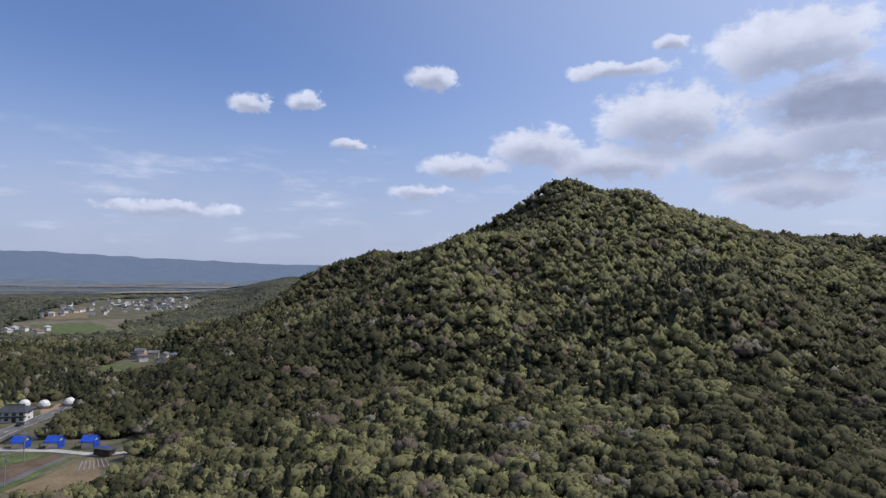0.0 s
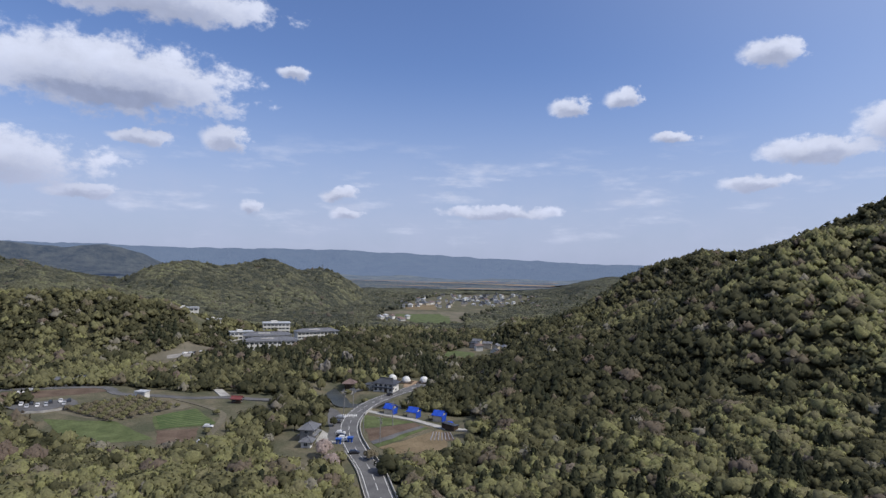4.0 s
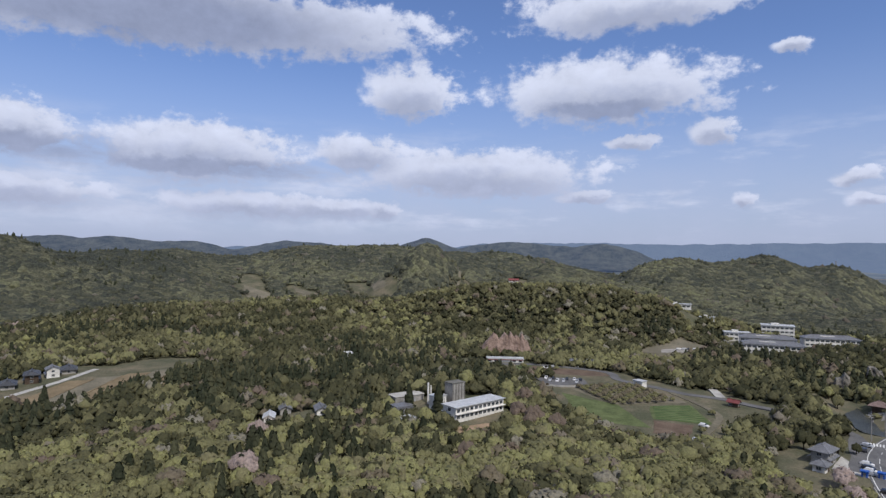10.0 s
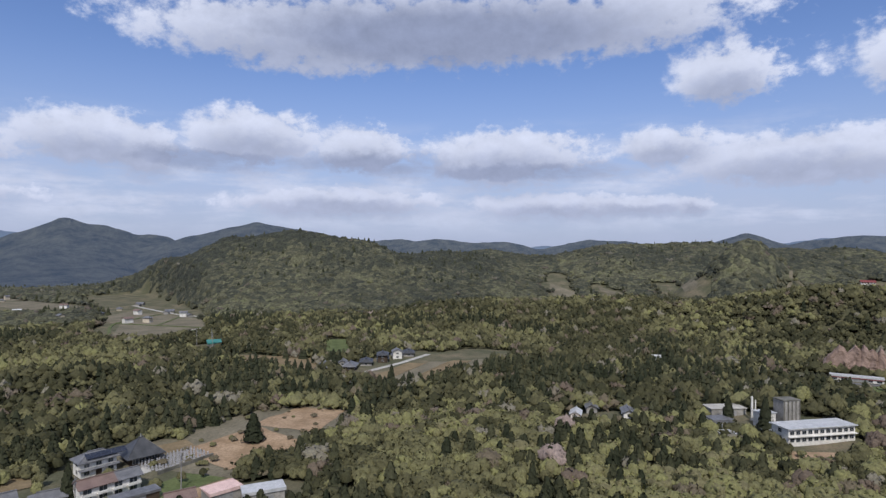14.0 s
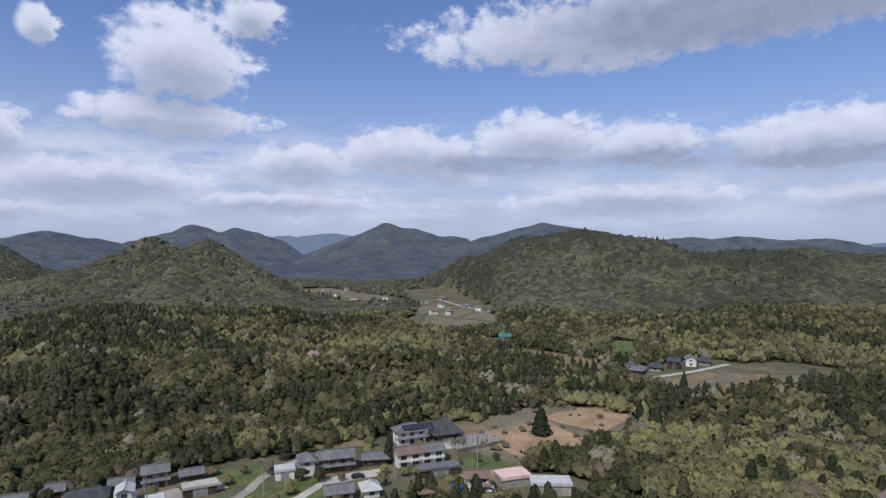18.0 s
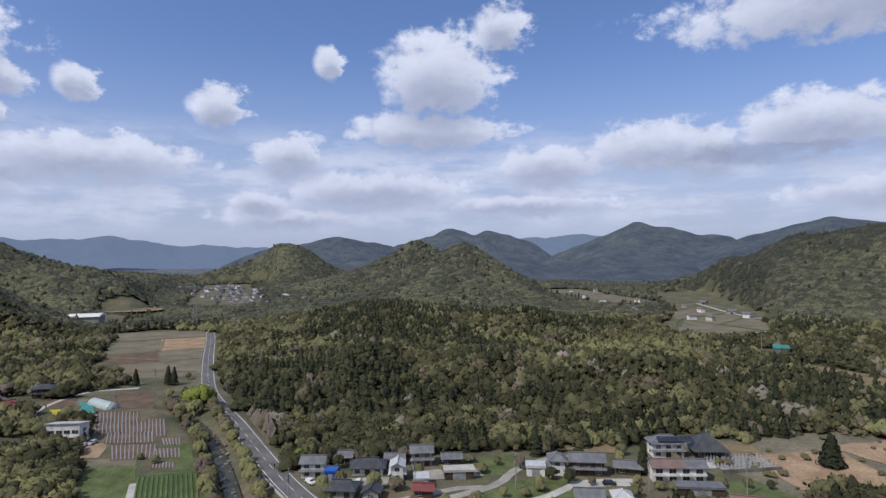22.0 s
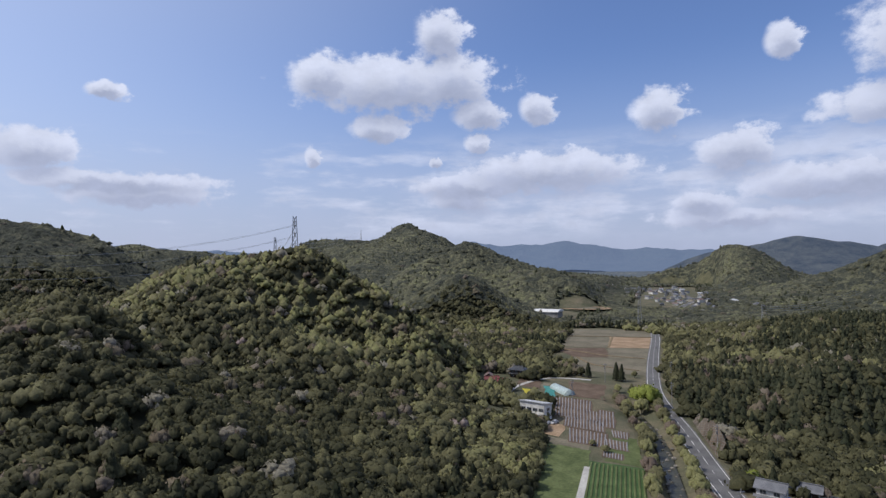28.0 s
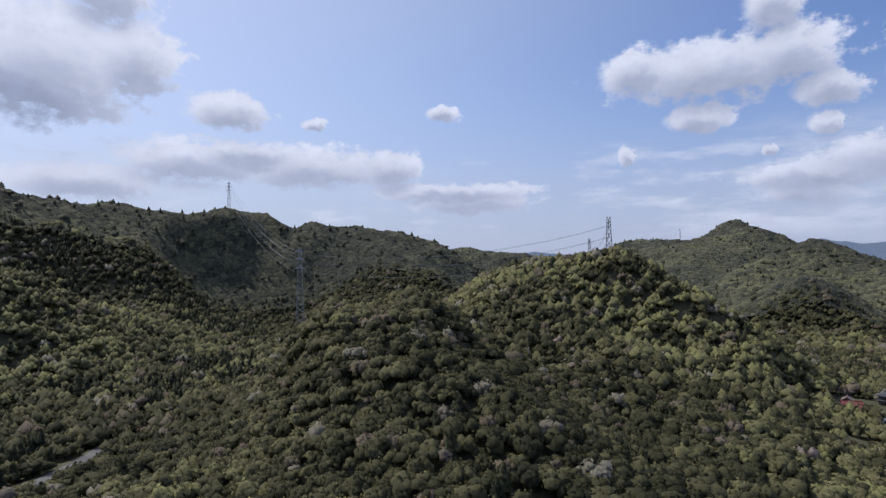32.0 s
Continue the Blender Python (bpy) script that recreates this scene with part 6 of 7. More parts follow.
field("vegetable_plot", ((-125.0, 203.5), (-115.5, 209.2), (-123.0, 218.9), (-130.6, 215.9)), M["soil"], "small plot with rows of grey mulch", 0.12, 7, M["mulch"], 0.5)
ribbon("path", ((-175, 228), (-162, 227), (-147, 227), (-133, 224), (-116, 222)), 3.4, M["concrete"], "pale concrete track past the blue-roofed huts", "path", 0.2)


def hut(x, y, rot):
    ob = thing("hut", x, y, rot, "small wooden hut with a bright blue sheeted roof and awning", "hut", "blue-roofed huts")
    part("wall", walls(4.4, 4.4, 2.9, 0.7), M["cream"], ob)
    part("roof", gable_roof(4.5, 4.6, 2.9, 0.72, 0.45), M["tarp"], ob, "bright blue roof sheet")
    part("side_wall", boxes((-2.45, -2.35, -2.4, 2.3, 0, 2.9)), M["tarp"], ob, "blue sheet wall")
    part("awning", solid([(2.2, -2.3, 2.5), (4.6, -2.3, 2.0), (4.6, 2.3, 2.0), (2.2, 2.3, 2.5), (2.2, -2.3, 2.6), (4.6, -2.3, 2.1), (4.6, 2.3, 2.1), (2.2, 2.3, 2.6)],
                         [(3, 2, 1, 0), (4, 5, 6, 7), (0, 1, 5, 4), (1, 2, 6, 5), (2, 3, 7, 6), (3, 0, 4, 7)]), M["tile_black"], ob)
    for px, py in ((4.4, -2.1), (4.4, 2.1)):
        part("post", tube(bmesh.new(), (px, py, -0.2), (px, py, 2.1), 0.08, 0.08, 6), M["dark_wood"], ob)
    part("door", boxes((-0.6, 0.6, -2.26, -2.2, 0, 1.95)), M["dark_wood"], ob)
    window(ob, 1.4, -2.2, 0.9, 1.0, 0.9, 0)


for x, y in ((-163.0, 230.5), (-150.4, 231.5), (-137.4, 232.8)):
    hut(x, y, 185)
bt = thing("covered_stack", -128.7, 226.8, 170, "rounded stack under a blue tarpaulin", "tarpaulin")
bm = bmesh.new()
bmesh.ops.create_icosphere(bm, subdivisions=3, radius=2.4)
for v in bm.verts:
    v.co.z = max(-0.2, v.co.z) * 0.95
    v.co *= 1 + 0.12 * math.sin(5 * v.co.x) * math.cos(4 * v.co.y)
part("cover", bm, M["tarp"], bt, "crumpled blue sheet", True)
shed(-125.8, 222.3, 165, 7.5, 2.4, 2.3, "tile_black", "dark_wood", "long black container-like shed")
# inn, white domes and pavilion
inn = house(-195, 271, 12, 16, 11, 2, "irimoya", "tile_black", "plaster", "two-storey riverside inn with a dark spreading roof", "junction houses")
part("annex", boxes((-12, -8, -4, 4, -1, 3.0)), M["plaster"], inn)
part("annex_roof", boxes((-12.4, -8, -4.4, 4.4, 3.0, 3.25)), M["tile_black"], inn)
for x, y in ((-209, 297), (-199, 297), (-190, 303)):
    dm = thing("dome_tent", x, y, 200, "white dome tent on a deck by the inn", "dome tent", "white domes")
    bm = bmesh.new()
    bmesh.ops.create_icosphere(bm, subdivisions=2, radius=2.7)
    for v in bm.verts:
        v.co.z = max(v.co.z, -0.8)
    bm.transform(Matrix.Translation((0, 0, 1.2)))
    part("shell", bm, M["dome"], dm)
    part("deck", boxes((-4, 4, -4, 4, -0.6, 0.4)), M["dark_wood"], dm)
    part("door", boxes((-0.8, 0.8, -2.75, -2.5, 0.4, 2.2)), M["glass"], dm)
pv = thing("pavilion", -217, 266, 30, "small brown-roofed garden pavilion by the pool", "pavilion")
roof_part(lambda: hip_roof(6, 5, 2.8, 0.6, 1.0), M["tile_brown"], pv)
part("wall", walls(5, 4, 2.6), M["dark_wood"], pv)
yard("inn_garden", ((-222, 262), (-208, 256), (-204, 272), (-220, 276)), M["gravel"], "gravelled inn garden with pale stones")
yard("inn_yard", ((-192, 284), (-180, 282), (-184, 306), (-206, 304)), M["soil_pale"], "pale earth yard behind the inn")


def crag(x, y, rot, w, h, d, mat, label, seed):
    """A weathered rock face: a steep rough sheet with buttresses, broken at the top."""
    ob = thing("rock_face", x, y, rot, label, "rock")
    n, m = 26, 16
    bm = bmesh.new()
    g = []
    for i in range(n + 1):
        col = []
        for j in range(m + 1):
            u, v = i / n, j / m
            px = (u - 0.5) * w
            top = h * (0.55 + 0.55 * vnoise(px + seed * 31, 3.0, 2.0)) * min(1.0, 0.35 + 6 * u, 0.35 + 6 * (1 - u))
            rough = 2.4 * vnoise(px + seed * 17, v * h * 0.22, 1.9) + 1.0 * vnoise(px, v * h * 0.5 + seed, 0.9)
            col.append(bm.verts.new((px, v * d - rough - (0 if j < m else -3.0), v * top - (1.0 if j == 0 else 0))))
        g.append(col)
    for i in range(n):
        for j in range(m):
            bm.faces.new((g[i][j], g[i + 1][j], g[i + 1][j + 1], g[i][j + 1]))
    part("face", bm, mat, ob)
    return ob


crag(-250, 282, 48, 8, 12, 2.0, M["rock_grey"], "pale grey rock pillars above the river pool", 1)
crag(-256, 311, 48, 8, 10, 2.0, M["rock_grey"], "weathered grey rock wall in the trees", 2)
crag(-384, 143, 72, 34, 17, 5, M["rock_pink"], "bare pinkish quarry face under the woods", 3)
for x, y in ((-190, 236), (-152, 196), (-139, 190), (-181, 218), (-150, 214)):
    utility_pole(x, y, 40)

# ---- farm basin with a car park and orchard ----
g_cars = np.random.RandomState(17)
ribbon("road_east", ((-392, 60), (-374, 104), (-361, 129), (-356, 150), (-340, 171), (-321, 186), (-303, 181), (-282, 190), (-263, 197), (-252, 207), (-237, 212), (-215, 220), (-196, 225)), 5.2, M["asphalt"],
       "narrow grey lane along the farm basin", "road", 0.16)
ribbon("road_school", ((-310, 236), (-280, 222), (-253, 209)), 4.6, M["concrete"], "pale concrete bridge road", "road", 0.18)
ribbon("road_school_drive", ((-310, 236), (-330, 262), (-345, 300), (-356, 330)), 4.0, M["asphalt"], "lane up to the school", "road", 0.18)
ribbon("farm_track", ((-268, 191), (-243, 189), (-224, 184), (-210, 170), (-196, 152)), 3.0, M["stubble"], "dry grass farm track round the field", "path", 0.2)
yard("car_park", ((-318, 134), (-310, 162), (-295, 158), (-294, 136)), M["asphalt"], "grey asphalt car park beside the orchard", 0.15)
for k in range(11):
    a, b = Vector((-313, 141)), Vector((-304, 158))
    p = a.lerp(b, k / 10) + Vector((g_cars.uniform(-0.4, 0.4) + 5.5 * (k % 2), g_cars.uniform(-0.6, 0.6) - 2.5 * (k % 2)))
    if k not in (4, 7):
        car(p.x, p.y, -28 + g_cars.uniform(-4, 4), M[("white_car", "silver_car", "black_car", "white_car")[k % 4]], "%s car in the orchard car park" % ("white", "silver", "black", "white")[k % 4])
ribbon("car_park_wall", ((-298, 132), (-291, 140), (-289, 152)), 0.4, M["concrete"], "low pale concrete wall of the car park", "wall", 0.9)
field("orchard_ground", ((-288, 143), (-291, 184), (-247, 186), (-253, 148)), M["stubble"], "dry grass floor of the orchard", 0.08)
field("meadow", ((-279, 134), (-250, 150), (-214, 143), (-232, 122)), M["grass"], "broad fresh green meadow", 0.09)
field("crop_field", ((-246, 164), (-243, 184), (-212, 172), (-226, 152)), M["grass"], "green field with mown stripes", 0.12, 9, M["crop"], 0.9, True, 0.1)
field("field_plot", ((-224, 151), (-213, 163), (-196, 147), (-208, 140)), M["soil"], "small dark brown plot", 0.13)
field("field_plot", ((-331, 133), (-350, 148), (-326, 182), (-311, 182)), M["soil"], "dry brown field between the lanes", 0.12)
field("field_plot", ((-350, 128), (-356, 146), (-348, 148), (-338, 132)), M["grass"], "green verge beside the lane", 0.1)
for x, y, r, m, t in ((-211, 166, 30, "white_car", "white farm truck on the track"), (-195, 151, 60, "white_car", "white truck at the field's edge"), (-341, 153, 60, "white_car", "white truck by the lane"), (-343, 159, 60, "silver_car", "silver car by the lane"),
                      (-213, 68, 20, "white_car", "white car before the lodge"), (-216, 73, 20, "silver_car", "silver car before the lodge"), (-211, 64, 20, "black_car", "dark car before the lodge"), (-264, 52, 20, "white_car", "white car beside the lodge annex"),
                      (-298, 235, 80, "white_car", "white truck by the bridge lane"), (-302, 238, 80, "white_car", "white van by the bridge lane"), (-294, 234, 80, "white_car", "white truck by the bridge lane")):
    car(x, y, r, M[m], t)
shed(-284, 183, 20, 5.5, 4, 3.2, "metal_light", "plaster", "white shed at the orchard")
house(-237, 203, 30, 6, 4, 1, "gable", "tile_red", "dark_wood", "tiny red-roofed house at the bridge", "farm houses")
house(-344, 186, 40, 11, 7, 1, "irimoya", "tile_grey", "plaster_grey", "grey-tiled farmhouse by the lane", "farm houses")
house(-351, 178, 40, 7, 5, 1, "gable", "tile_grey", "plaster", "small grey-roofed farm building", "farm houses")
shop = shed(-368, 136, 73, 24, 5, 2.4, "metal_light", "plaster", "long white roadside shop under the rock face")
part("fascia", boxes((-12, 12, -2.85, -2.7, 1.6, 2.1)), M["tile_red"], shop, "red painted fascia")
for k in range(6):
    window(shop, -10 + 4.0 * k, -2.5, 0.3, 2.2, 1.2, 0)

# ---- the long white lodge on its knoll ----
lg = thing("lodge", -243, 76, 116, "long white two-storey lodge with a flat roof and a stair tower", "building", z=ground_z(-243, 76) + 0.6)
part("wall", walls(28, 8, 5.2), M["plaster"], lg)
part("roof", boxes((-14.6, 14.6, -4.7, 4.7, 5.2, 5.55)), M["metal_light"], lg, "flat white roof slab")
part("ledge", boxes((-14.3, 14.3, 4.0, 5.0, 2.5, 2.72)), M["plaster"], lg)
part("ledge", boxes((-14.3, 14.3, -5.0, -4.0, 2.5, 2.72)), M["plaster"], lg)
for s in (0, 1):
    for k in range(11):
        window(lg, -12.5 + 2.5 * k, 4.0, 0.6 + 2.6 * s, 1.6, 1.3, 2)
        window(lg, -12.5 + 2.5 * k, -4.0, 0.6 + 2.6 * s, 1.6, 1.3, 0)
    window(lg, 14.0, 0, 0.7 + 2.6 * s, 1.6, 1.4, 1)
    window(lg, -14.0, 0, 0.7 + 2.6 * s, 1.6, 1.4, 3)
tw = thing("lodge_tower", -260, 72, 116, "weathered grey concrete block rising behind the lodge", "building")
part("wall", walls(7.5, 5.4, 9), M["plaster_grey"], tw)
part("roof", boxes((-4.0, 4.0, -2.9, 2.9, 9, 9.3)), M["concrete_old"], tw)
for k in range(5):
    part("pilaster", boxes((-3.6 + 1.75 * k, -3.3 + 1.75 * k, -2.9, -2.7, 0, 8.8), (-3.6 + 1.75 * k, -3.3 + 1.75 * k, 2.7, 2.9, 0, 8.8)), M["concrete_old"], tw)
ch = thing("chimney", -262, 60, 116, "slim white chimney pair behind the lodge", "chimney")
part("stack", tube(bmesh.new(), (0, 0, -1), (0, 0, 9.5), 0.5, 0.42, 10), M["plaster"], ch)
part("stack", tube(bmesh.new(), (1.6, 0, -1), (1.6, 0, 8), 0.3, 0.26, 10), M["plaster"], ch)
shed(-256, 63, 116, 6, 5, 5.5, "metal_light", "plaster", "white boiler house of the lodge", 0.02)
shed(-269, 51, 110, 15, 7, 3.2, "concrete", "plaster_grey", "low flat-roofed annex of the lodge", 0.02)
shed(-252, 46, 110, 8, 6, 3.4, "tile_grey", "plaster", "small grey-roofed annex of the lodge")
shed(-234, 45, 110, 6, 5, 3.0, "metal_light", "plaster", "small outbuilding with a white roof")
yard("lodge_yard", ((-226, 52), (-232, 92), (-220, 88), (-208, 60)), M["soil_pale"], "pale earth yard below the lodge")
house(-249, -9, 178, 9, 5, 1, "gable", "metal_light", "plaster", "small white cottage among the trees", "wood cottages")
house(-263, -3, 5, 9, 6, 1, "gable", "tile_grey", "plaster_grey", "grey-roofed cottage among the trees", "wood cottages")
house(-259, 12, 5, 11, 6, 1, "gable", "tile_grey", "plaster", "pale cottage with a grey roof among the trees", "wood cottages")
house(-400, 35, 90, 8, 6, 1, "gable", "metal_light", "plaster", "white cottage at the foot of the hill", "wood cottages")
yard("cottage_yard", ((-243, -18), (-252, 2), (-244, 6), (-236, -12)), M["soil_pale"], "pale earth yard of the cottages")

# ---- school and houses above the junction ----
def block(x, y, rot, w, d, storeys, roof, wall, label, flat=True):
    ob = thing("school_building", x, y, rot, label, "building", "school buildings")
    h = 3.4 * storeys
    part("wall", walls(w, d, h), M[wall], ob)
    if flat:
        part("roof", boxes((-w / 2 - 0.6, w / 2 + 0.6, -d / 2 - 0.6, d / 2 + 0.6, h, h + 0.5)), M[roof], ob)
    else:
        roof_part(lambda: hip_roof(w, d, h, 0.35), M[roof], ob)
    part("roof_unit", boxes((-w * 0.2, w * 0.05, -d * 0.25, d * 0.2, h + 0.5, h + 2.0)), M["plaster"], ob, "white roof unit")
    for s in range(storeys):
        for k in range(int(w / 3.6)):
            window(ob, -w / 2 + 1.9 + 3.6 * k, -d / 2, 0.9 + 3.4 * s, 2.6, 1.5, 0)
            window(ob, -w / 2 + 1.9 + 3.6 * k, d / 2, 0.9 + 3.4 * s, 2.6, 1.5, 2)
    return ob


block(-368, 348, 53, 42, 14, 2, "tile_grey", "plaster", "long white school block with a dark grey roof", False)
block(-398, 372, 53, 40, 13, 2, "tile_grey", "plaster", "school block with a grey roof and white roof units", False)
block(-388, 424, 60, 40, 13, 2, "tile_grey", "plaster", "white-trimmed school wing with a grey roof", False)
block(-446, 428, 50, 26, 14, 3, "metal_light", "plaster", "tall white school block with a pale flat roof")
block(-432, 372, 60, 20, 8, 2, "metal_light", "plaster", "small white two-storey school block")
house(-402, 334, 60, 12, 8, 1, "hip", "tile_grey", "plaster", "white house with a grey roof below the school", "school houses")
block(-480, 346, 60, 26, 6, 1, "metal_light", "plaster", "low white row building in the trees")
block(-470, 372, 60, 12, 6, 1, "metal_light", "plaster", "low white building in the trees")
field("field_plot", ((-383, 246), (-448, 304), (-402, 334), (-345, 282)), M["stubble"], "dry grassy slope below the school", 0.1)
yard("cinder_yard", ((-377, 260), (-389, 269), (-382, 311), (-364, 298)), M["gravel"], "pale gravel parking strip below the school")
field("meadow", ((-225, 383), (-207, 394), (-222, 433), (-248, 432)), M["grass"], "small green meadow by a wood clearing", 0.1)
yard("school_ground", ((-384, 320), (-420, 336), (-412, 352), (-376, 330)), M["gravel"], "gravel school forecourt")
for k in range(7):
    car(-384 + 1.4 * k, 280 + 3.6 * k, 80, M[("white_car", "silver_car", "black_car")[k % 3]], "car parked below the school")
house(-747, 287, 80, 18, 9, 1, "gable", "tile_red", "plaster", "white house with a bright red roof on the ridge", "ridge houses")
house(-730, 262, 80, 12, 7, 1, "gable", "tile_grey", "plaster", "white house on the ridge", "ridge houses")
house(-720, 215, 60, 12, 8, 1, "gable", "tile_grey", "plaster_grey", "grey house on the ridge among trees", "ridge houses")
ribbon("road_cut", ((-760, 215), (-700, 196), (-668, 178), (-640, 175)), 4, M["stubble"], "pale earth road cut through the woods", "road", 0.5)
for c in (((-893, -70), (-846, -22), (-658, -30), (-851, -68)), ((-900, -2), (-845, 33), (-837, 22), (-873, 2)), ((-907, 91), (-700, 109), (-711, 94), (-860, 94))):
    field("hill_field", c, M["stubble"], "pale dry field in a hollow of the hills", 0.4)

# ---- hamlet to the east ----
for a in ((-322, -158, 20, 13, 8, 1, "irimoya", "tile_grey", "plaster"), (-325, -143, 15, 15, 9, 1, "irimoya", "tile_grey", "dark_wood"), (-340, -139, 20, 14, 9, 1, "irimoya", "tile_black", "plaster_grey"),
          (-353, -133, 20, 14, 8, 2, "irimoya", "tile_black", "dark_wood"), (-366, -128, 25, 9, 8, 2, "gable", "tile_grey", "plaster"), (-378, -124, 20, 15, 9, 1, "irimoya", "tile_black", "plaster_grey"),
          (-334, -152, 20, 9, 6, 1, "gable", "tile_grey", "plaster_grey"), (-311, -151, 10, 9, 6, 1, "gable", "tile_grey", "dark_wood")):
    house(*a, "grey-tiled farmhouse in the eastern hamlet", "eastern hamlet")
ribbon("lane", ((-290, -128), (-318, -130), (-350, -120), (-385, -112)), 3.6, M["concrete"], "pale lane before the eastern hamlet", "path", 0.2)
for k in range(5):
    y0, y1 = -124 + 12.5 * k, -113 + 12.5 * k
    field("paddy", ((-300 - 4 * k, y0), (-352 - 8 * k, y0 + 8), (-354 - 8 * k, y1 + 8), (-300 - 4 * k, y1)), M["stubble" if k % 2 else "rust_grass"], "dry brown paddy with low banks", 0.1)
    ribbon("field_bank", ((-300 - 4 * k, y1 + 0.6), (-354 - 8 * k, y1 + 8.6)), 0.9, M["rust_grass"], "low grass bank between paddies", "bank", 0.3)
field("clearing", ((-346, -234), (-356, -179), (-310, -159), (-313, -209)), M["rust_grass"], "brown dry grass clearing below the wood", 0.2)
field("meadow", ((-426, -210), (-431, -192), (-366, -161), (-355, -177)), M["grass"], "green sloping meadow beside the hamlet", 0.2)
field("works_yard", ((-420, -310), (-426, -294), (-380, -264), (-373, -273)), M["teal"], "works yard spread with teal netting", 0.4)
gw = shed(-368, -268, 40, 15, 9, 4.5, "teal", "concrete_old", "works shed under teal netting")
for x, y in ((-358, -262), (-376, -276), (-362, -278)):
    utility_pole(x, y, 10, 13)
for c in (((-400, -388), (-410, -352), (-458, -346), (-462, -440)), ((-466, -350), (-520, -394), (-545, -462), (-468, -444)), ((-466, -452), (-545, -470), (-560, -520), (-490, -500)), ((-540, -640), (-600, -640), (-640, -760), (-580, -780)), ((-590, -790), (-650, -780), (-680, -900), (-610, -920))):
    field("paddy", c, M["stubble"], "wide dry paddies on the valley floor", 0.15)
for pts in (((-410, -350), (-462, -346), (-522, -392)), ((-462, -348), (-465, -446)), ((-400, -392), (-466, -448), (-546, -466)), ((-466, -400), (-535, -430))):
    ribbon("field_bank", pts, 2.4, M["grass"], "low green bank between paddies", "bank", 0.4)
for a in ((-551, -462, 30), (-563, -468, 120), (-617, -560, 20), (-628, -566, 100), (-534, -420, 60)):
    house(*a, 12, 7, 1, "gable", "tile_grey", "plaster_grey", "grey farmhouse at the edge of the side valley paddies", "side valley farms", False)
ribbon("valley_lane", ((-430, -345), (-480, -352), (-530, -392), (-556, -460), (-620, -570)), 3.6, M["concrete"], "pale lane along the side valley", "path", 0.25)

# ---- distant settlements ----
far_mats = [("tile_grey", "plaster"), ("tile_black", "plaster_grey"), ("tile_grey", "cream"), ("metal_light", "plaster"), ("tile_brown", "plaster"), ("tile_black", "plaster")]


def hamlet(n, x0, y0, x1, y1, r, seed, label):
    g = np.random.RandomState(seed)
    done = []
    while len(done) < n:
        t = g.uniform()
        x, y = x0 + (x1 - x0) * t + g.normal(0, r), y0 + (y1 - y0) * t + g.normal(0, r)
        if any((x - a) ** 2 + (y - b) ** 2 < 130 for a, b in done):
            n -= 0.02
            continue
        done.append((x, y))
        roof, wall = far_mats[g.randint(0, 6)]
        house(x, y, g.uniform(0, 180), g.uniform(7, 12), g.uniform(6, 8), int(g.randint(1, 3)), ("gable", "hip")[g.randint(0, 2)], roof, wall, label, "distant houses", False)


hamlet(75, -100, -830, -80, -1380, 34, 1, "small house of the distant southern town")
hamlet(14, -60, -1300, 10, -1330, 20, 5, "small house at the head of the southern valley")
hamlet(95, -520, 980, -640, 1330, 62, 2, "small house of the distant northern town")
hamlet(9, -440, 628, -462, 655, 9, 7, "small white house at the edge of the northern fields")
hamlet(14, -560, 860, -600, 960, 30, 3, "small house among the northern fields")
hamlet(14, -470, -400, -640, -860, 26, 4, "farmhouse of the side valley")
hamlet(7, -216, 452, -236, 470, 7, 6, "white building in a wood clearing")
ribbon("road_far", ((-100, -1000), (-104, -1150), (-80, -1300)), 8, M["asphalt"], "main street of the southern town", "road", 0.2)
for c, m in ((((-396, 612), (-365, 640), (-440, 770), (-500, 700)), "grass"), (((-360, 645), (-340, 655), (-436, 822), (-475, 790), (-442, 772)), "stubble"), (((-500, 705), (-445, 772), (-472, 795), (-555, 728)), "stubble"), (((-496, 824), (-540, 800), (-620, 920), (-571, 946)), "rust_grass"), (((-560, 760), (-640, 760), (-650, 860), (-570, 860)), "stubble")):
    field("paddy", c, M[m], "wide flat fields on the northern plain", 0.2)
for az, d, w, dp in ((17, 1900, 120, 60), (21, 2250, 170, 70), (25, 1750, 130, 50), (29, 2350, 200, 80), (33, 1900, 110, 50), (37, 2500, 180, 80), (23, 2700, 220, 70)):
    ca, sa = math.cos(radians(az)), math.sin(radians(az))
    bx, by = polar(az, d)
    field("far_field", tuple((bx + u * w * ca - v * dp * -sa, by + u * w * sa + v * dp * ca) for u, v in ((-1, -1), (1, -1), (0.9, 1), (-0.8, 1))), M["soil_pale"], "pale dry fields far out on the northern plain", 9.0)
gym = thing("gymnasium", 86, -688, 170, "gymnasium with a white curved roof", "building")
part("wall", walls(28, 20, 5), M["plaster_grey"], gym)
bm = bmesh.new()
arcs = [[bm.verts.new((x, math.cos(a) * 11, 5 + math.sin(a) * 2.6)) for a in np.linspace(0, math.pi, 9)] for x in (-15, 15)]
for k in range(8):
    bm.faces.new((arcs[0][k], arcs[1][k], arcs[1][k + 1], arcs[0][k + 1]))
bm.faces.new(arcs[0])
bm.faces.new(arcs[1][::-1])
part("roof", bm, M["dome"], gym, "white curved roof")
track = thing("sports_ground", 52, -800, 165, "pale oval sports ground", "sports ground", kind="structure")
bm = bmesh.new()
bm.faces.new([bm.verts.new((math.cos(a) * 34, math.sin(a) * 26, 0.8)) for a in np.linspace(0, math.tau, 40, endpoint=False)])
part("surface", bm, M["soil_pale"], track)
bm = bmesh.new()
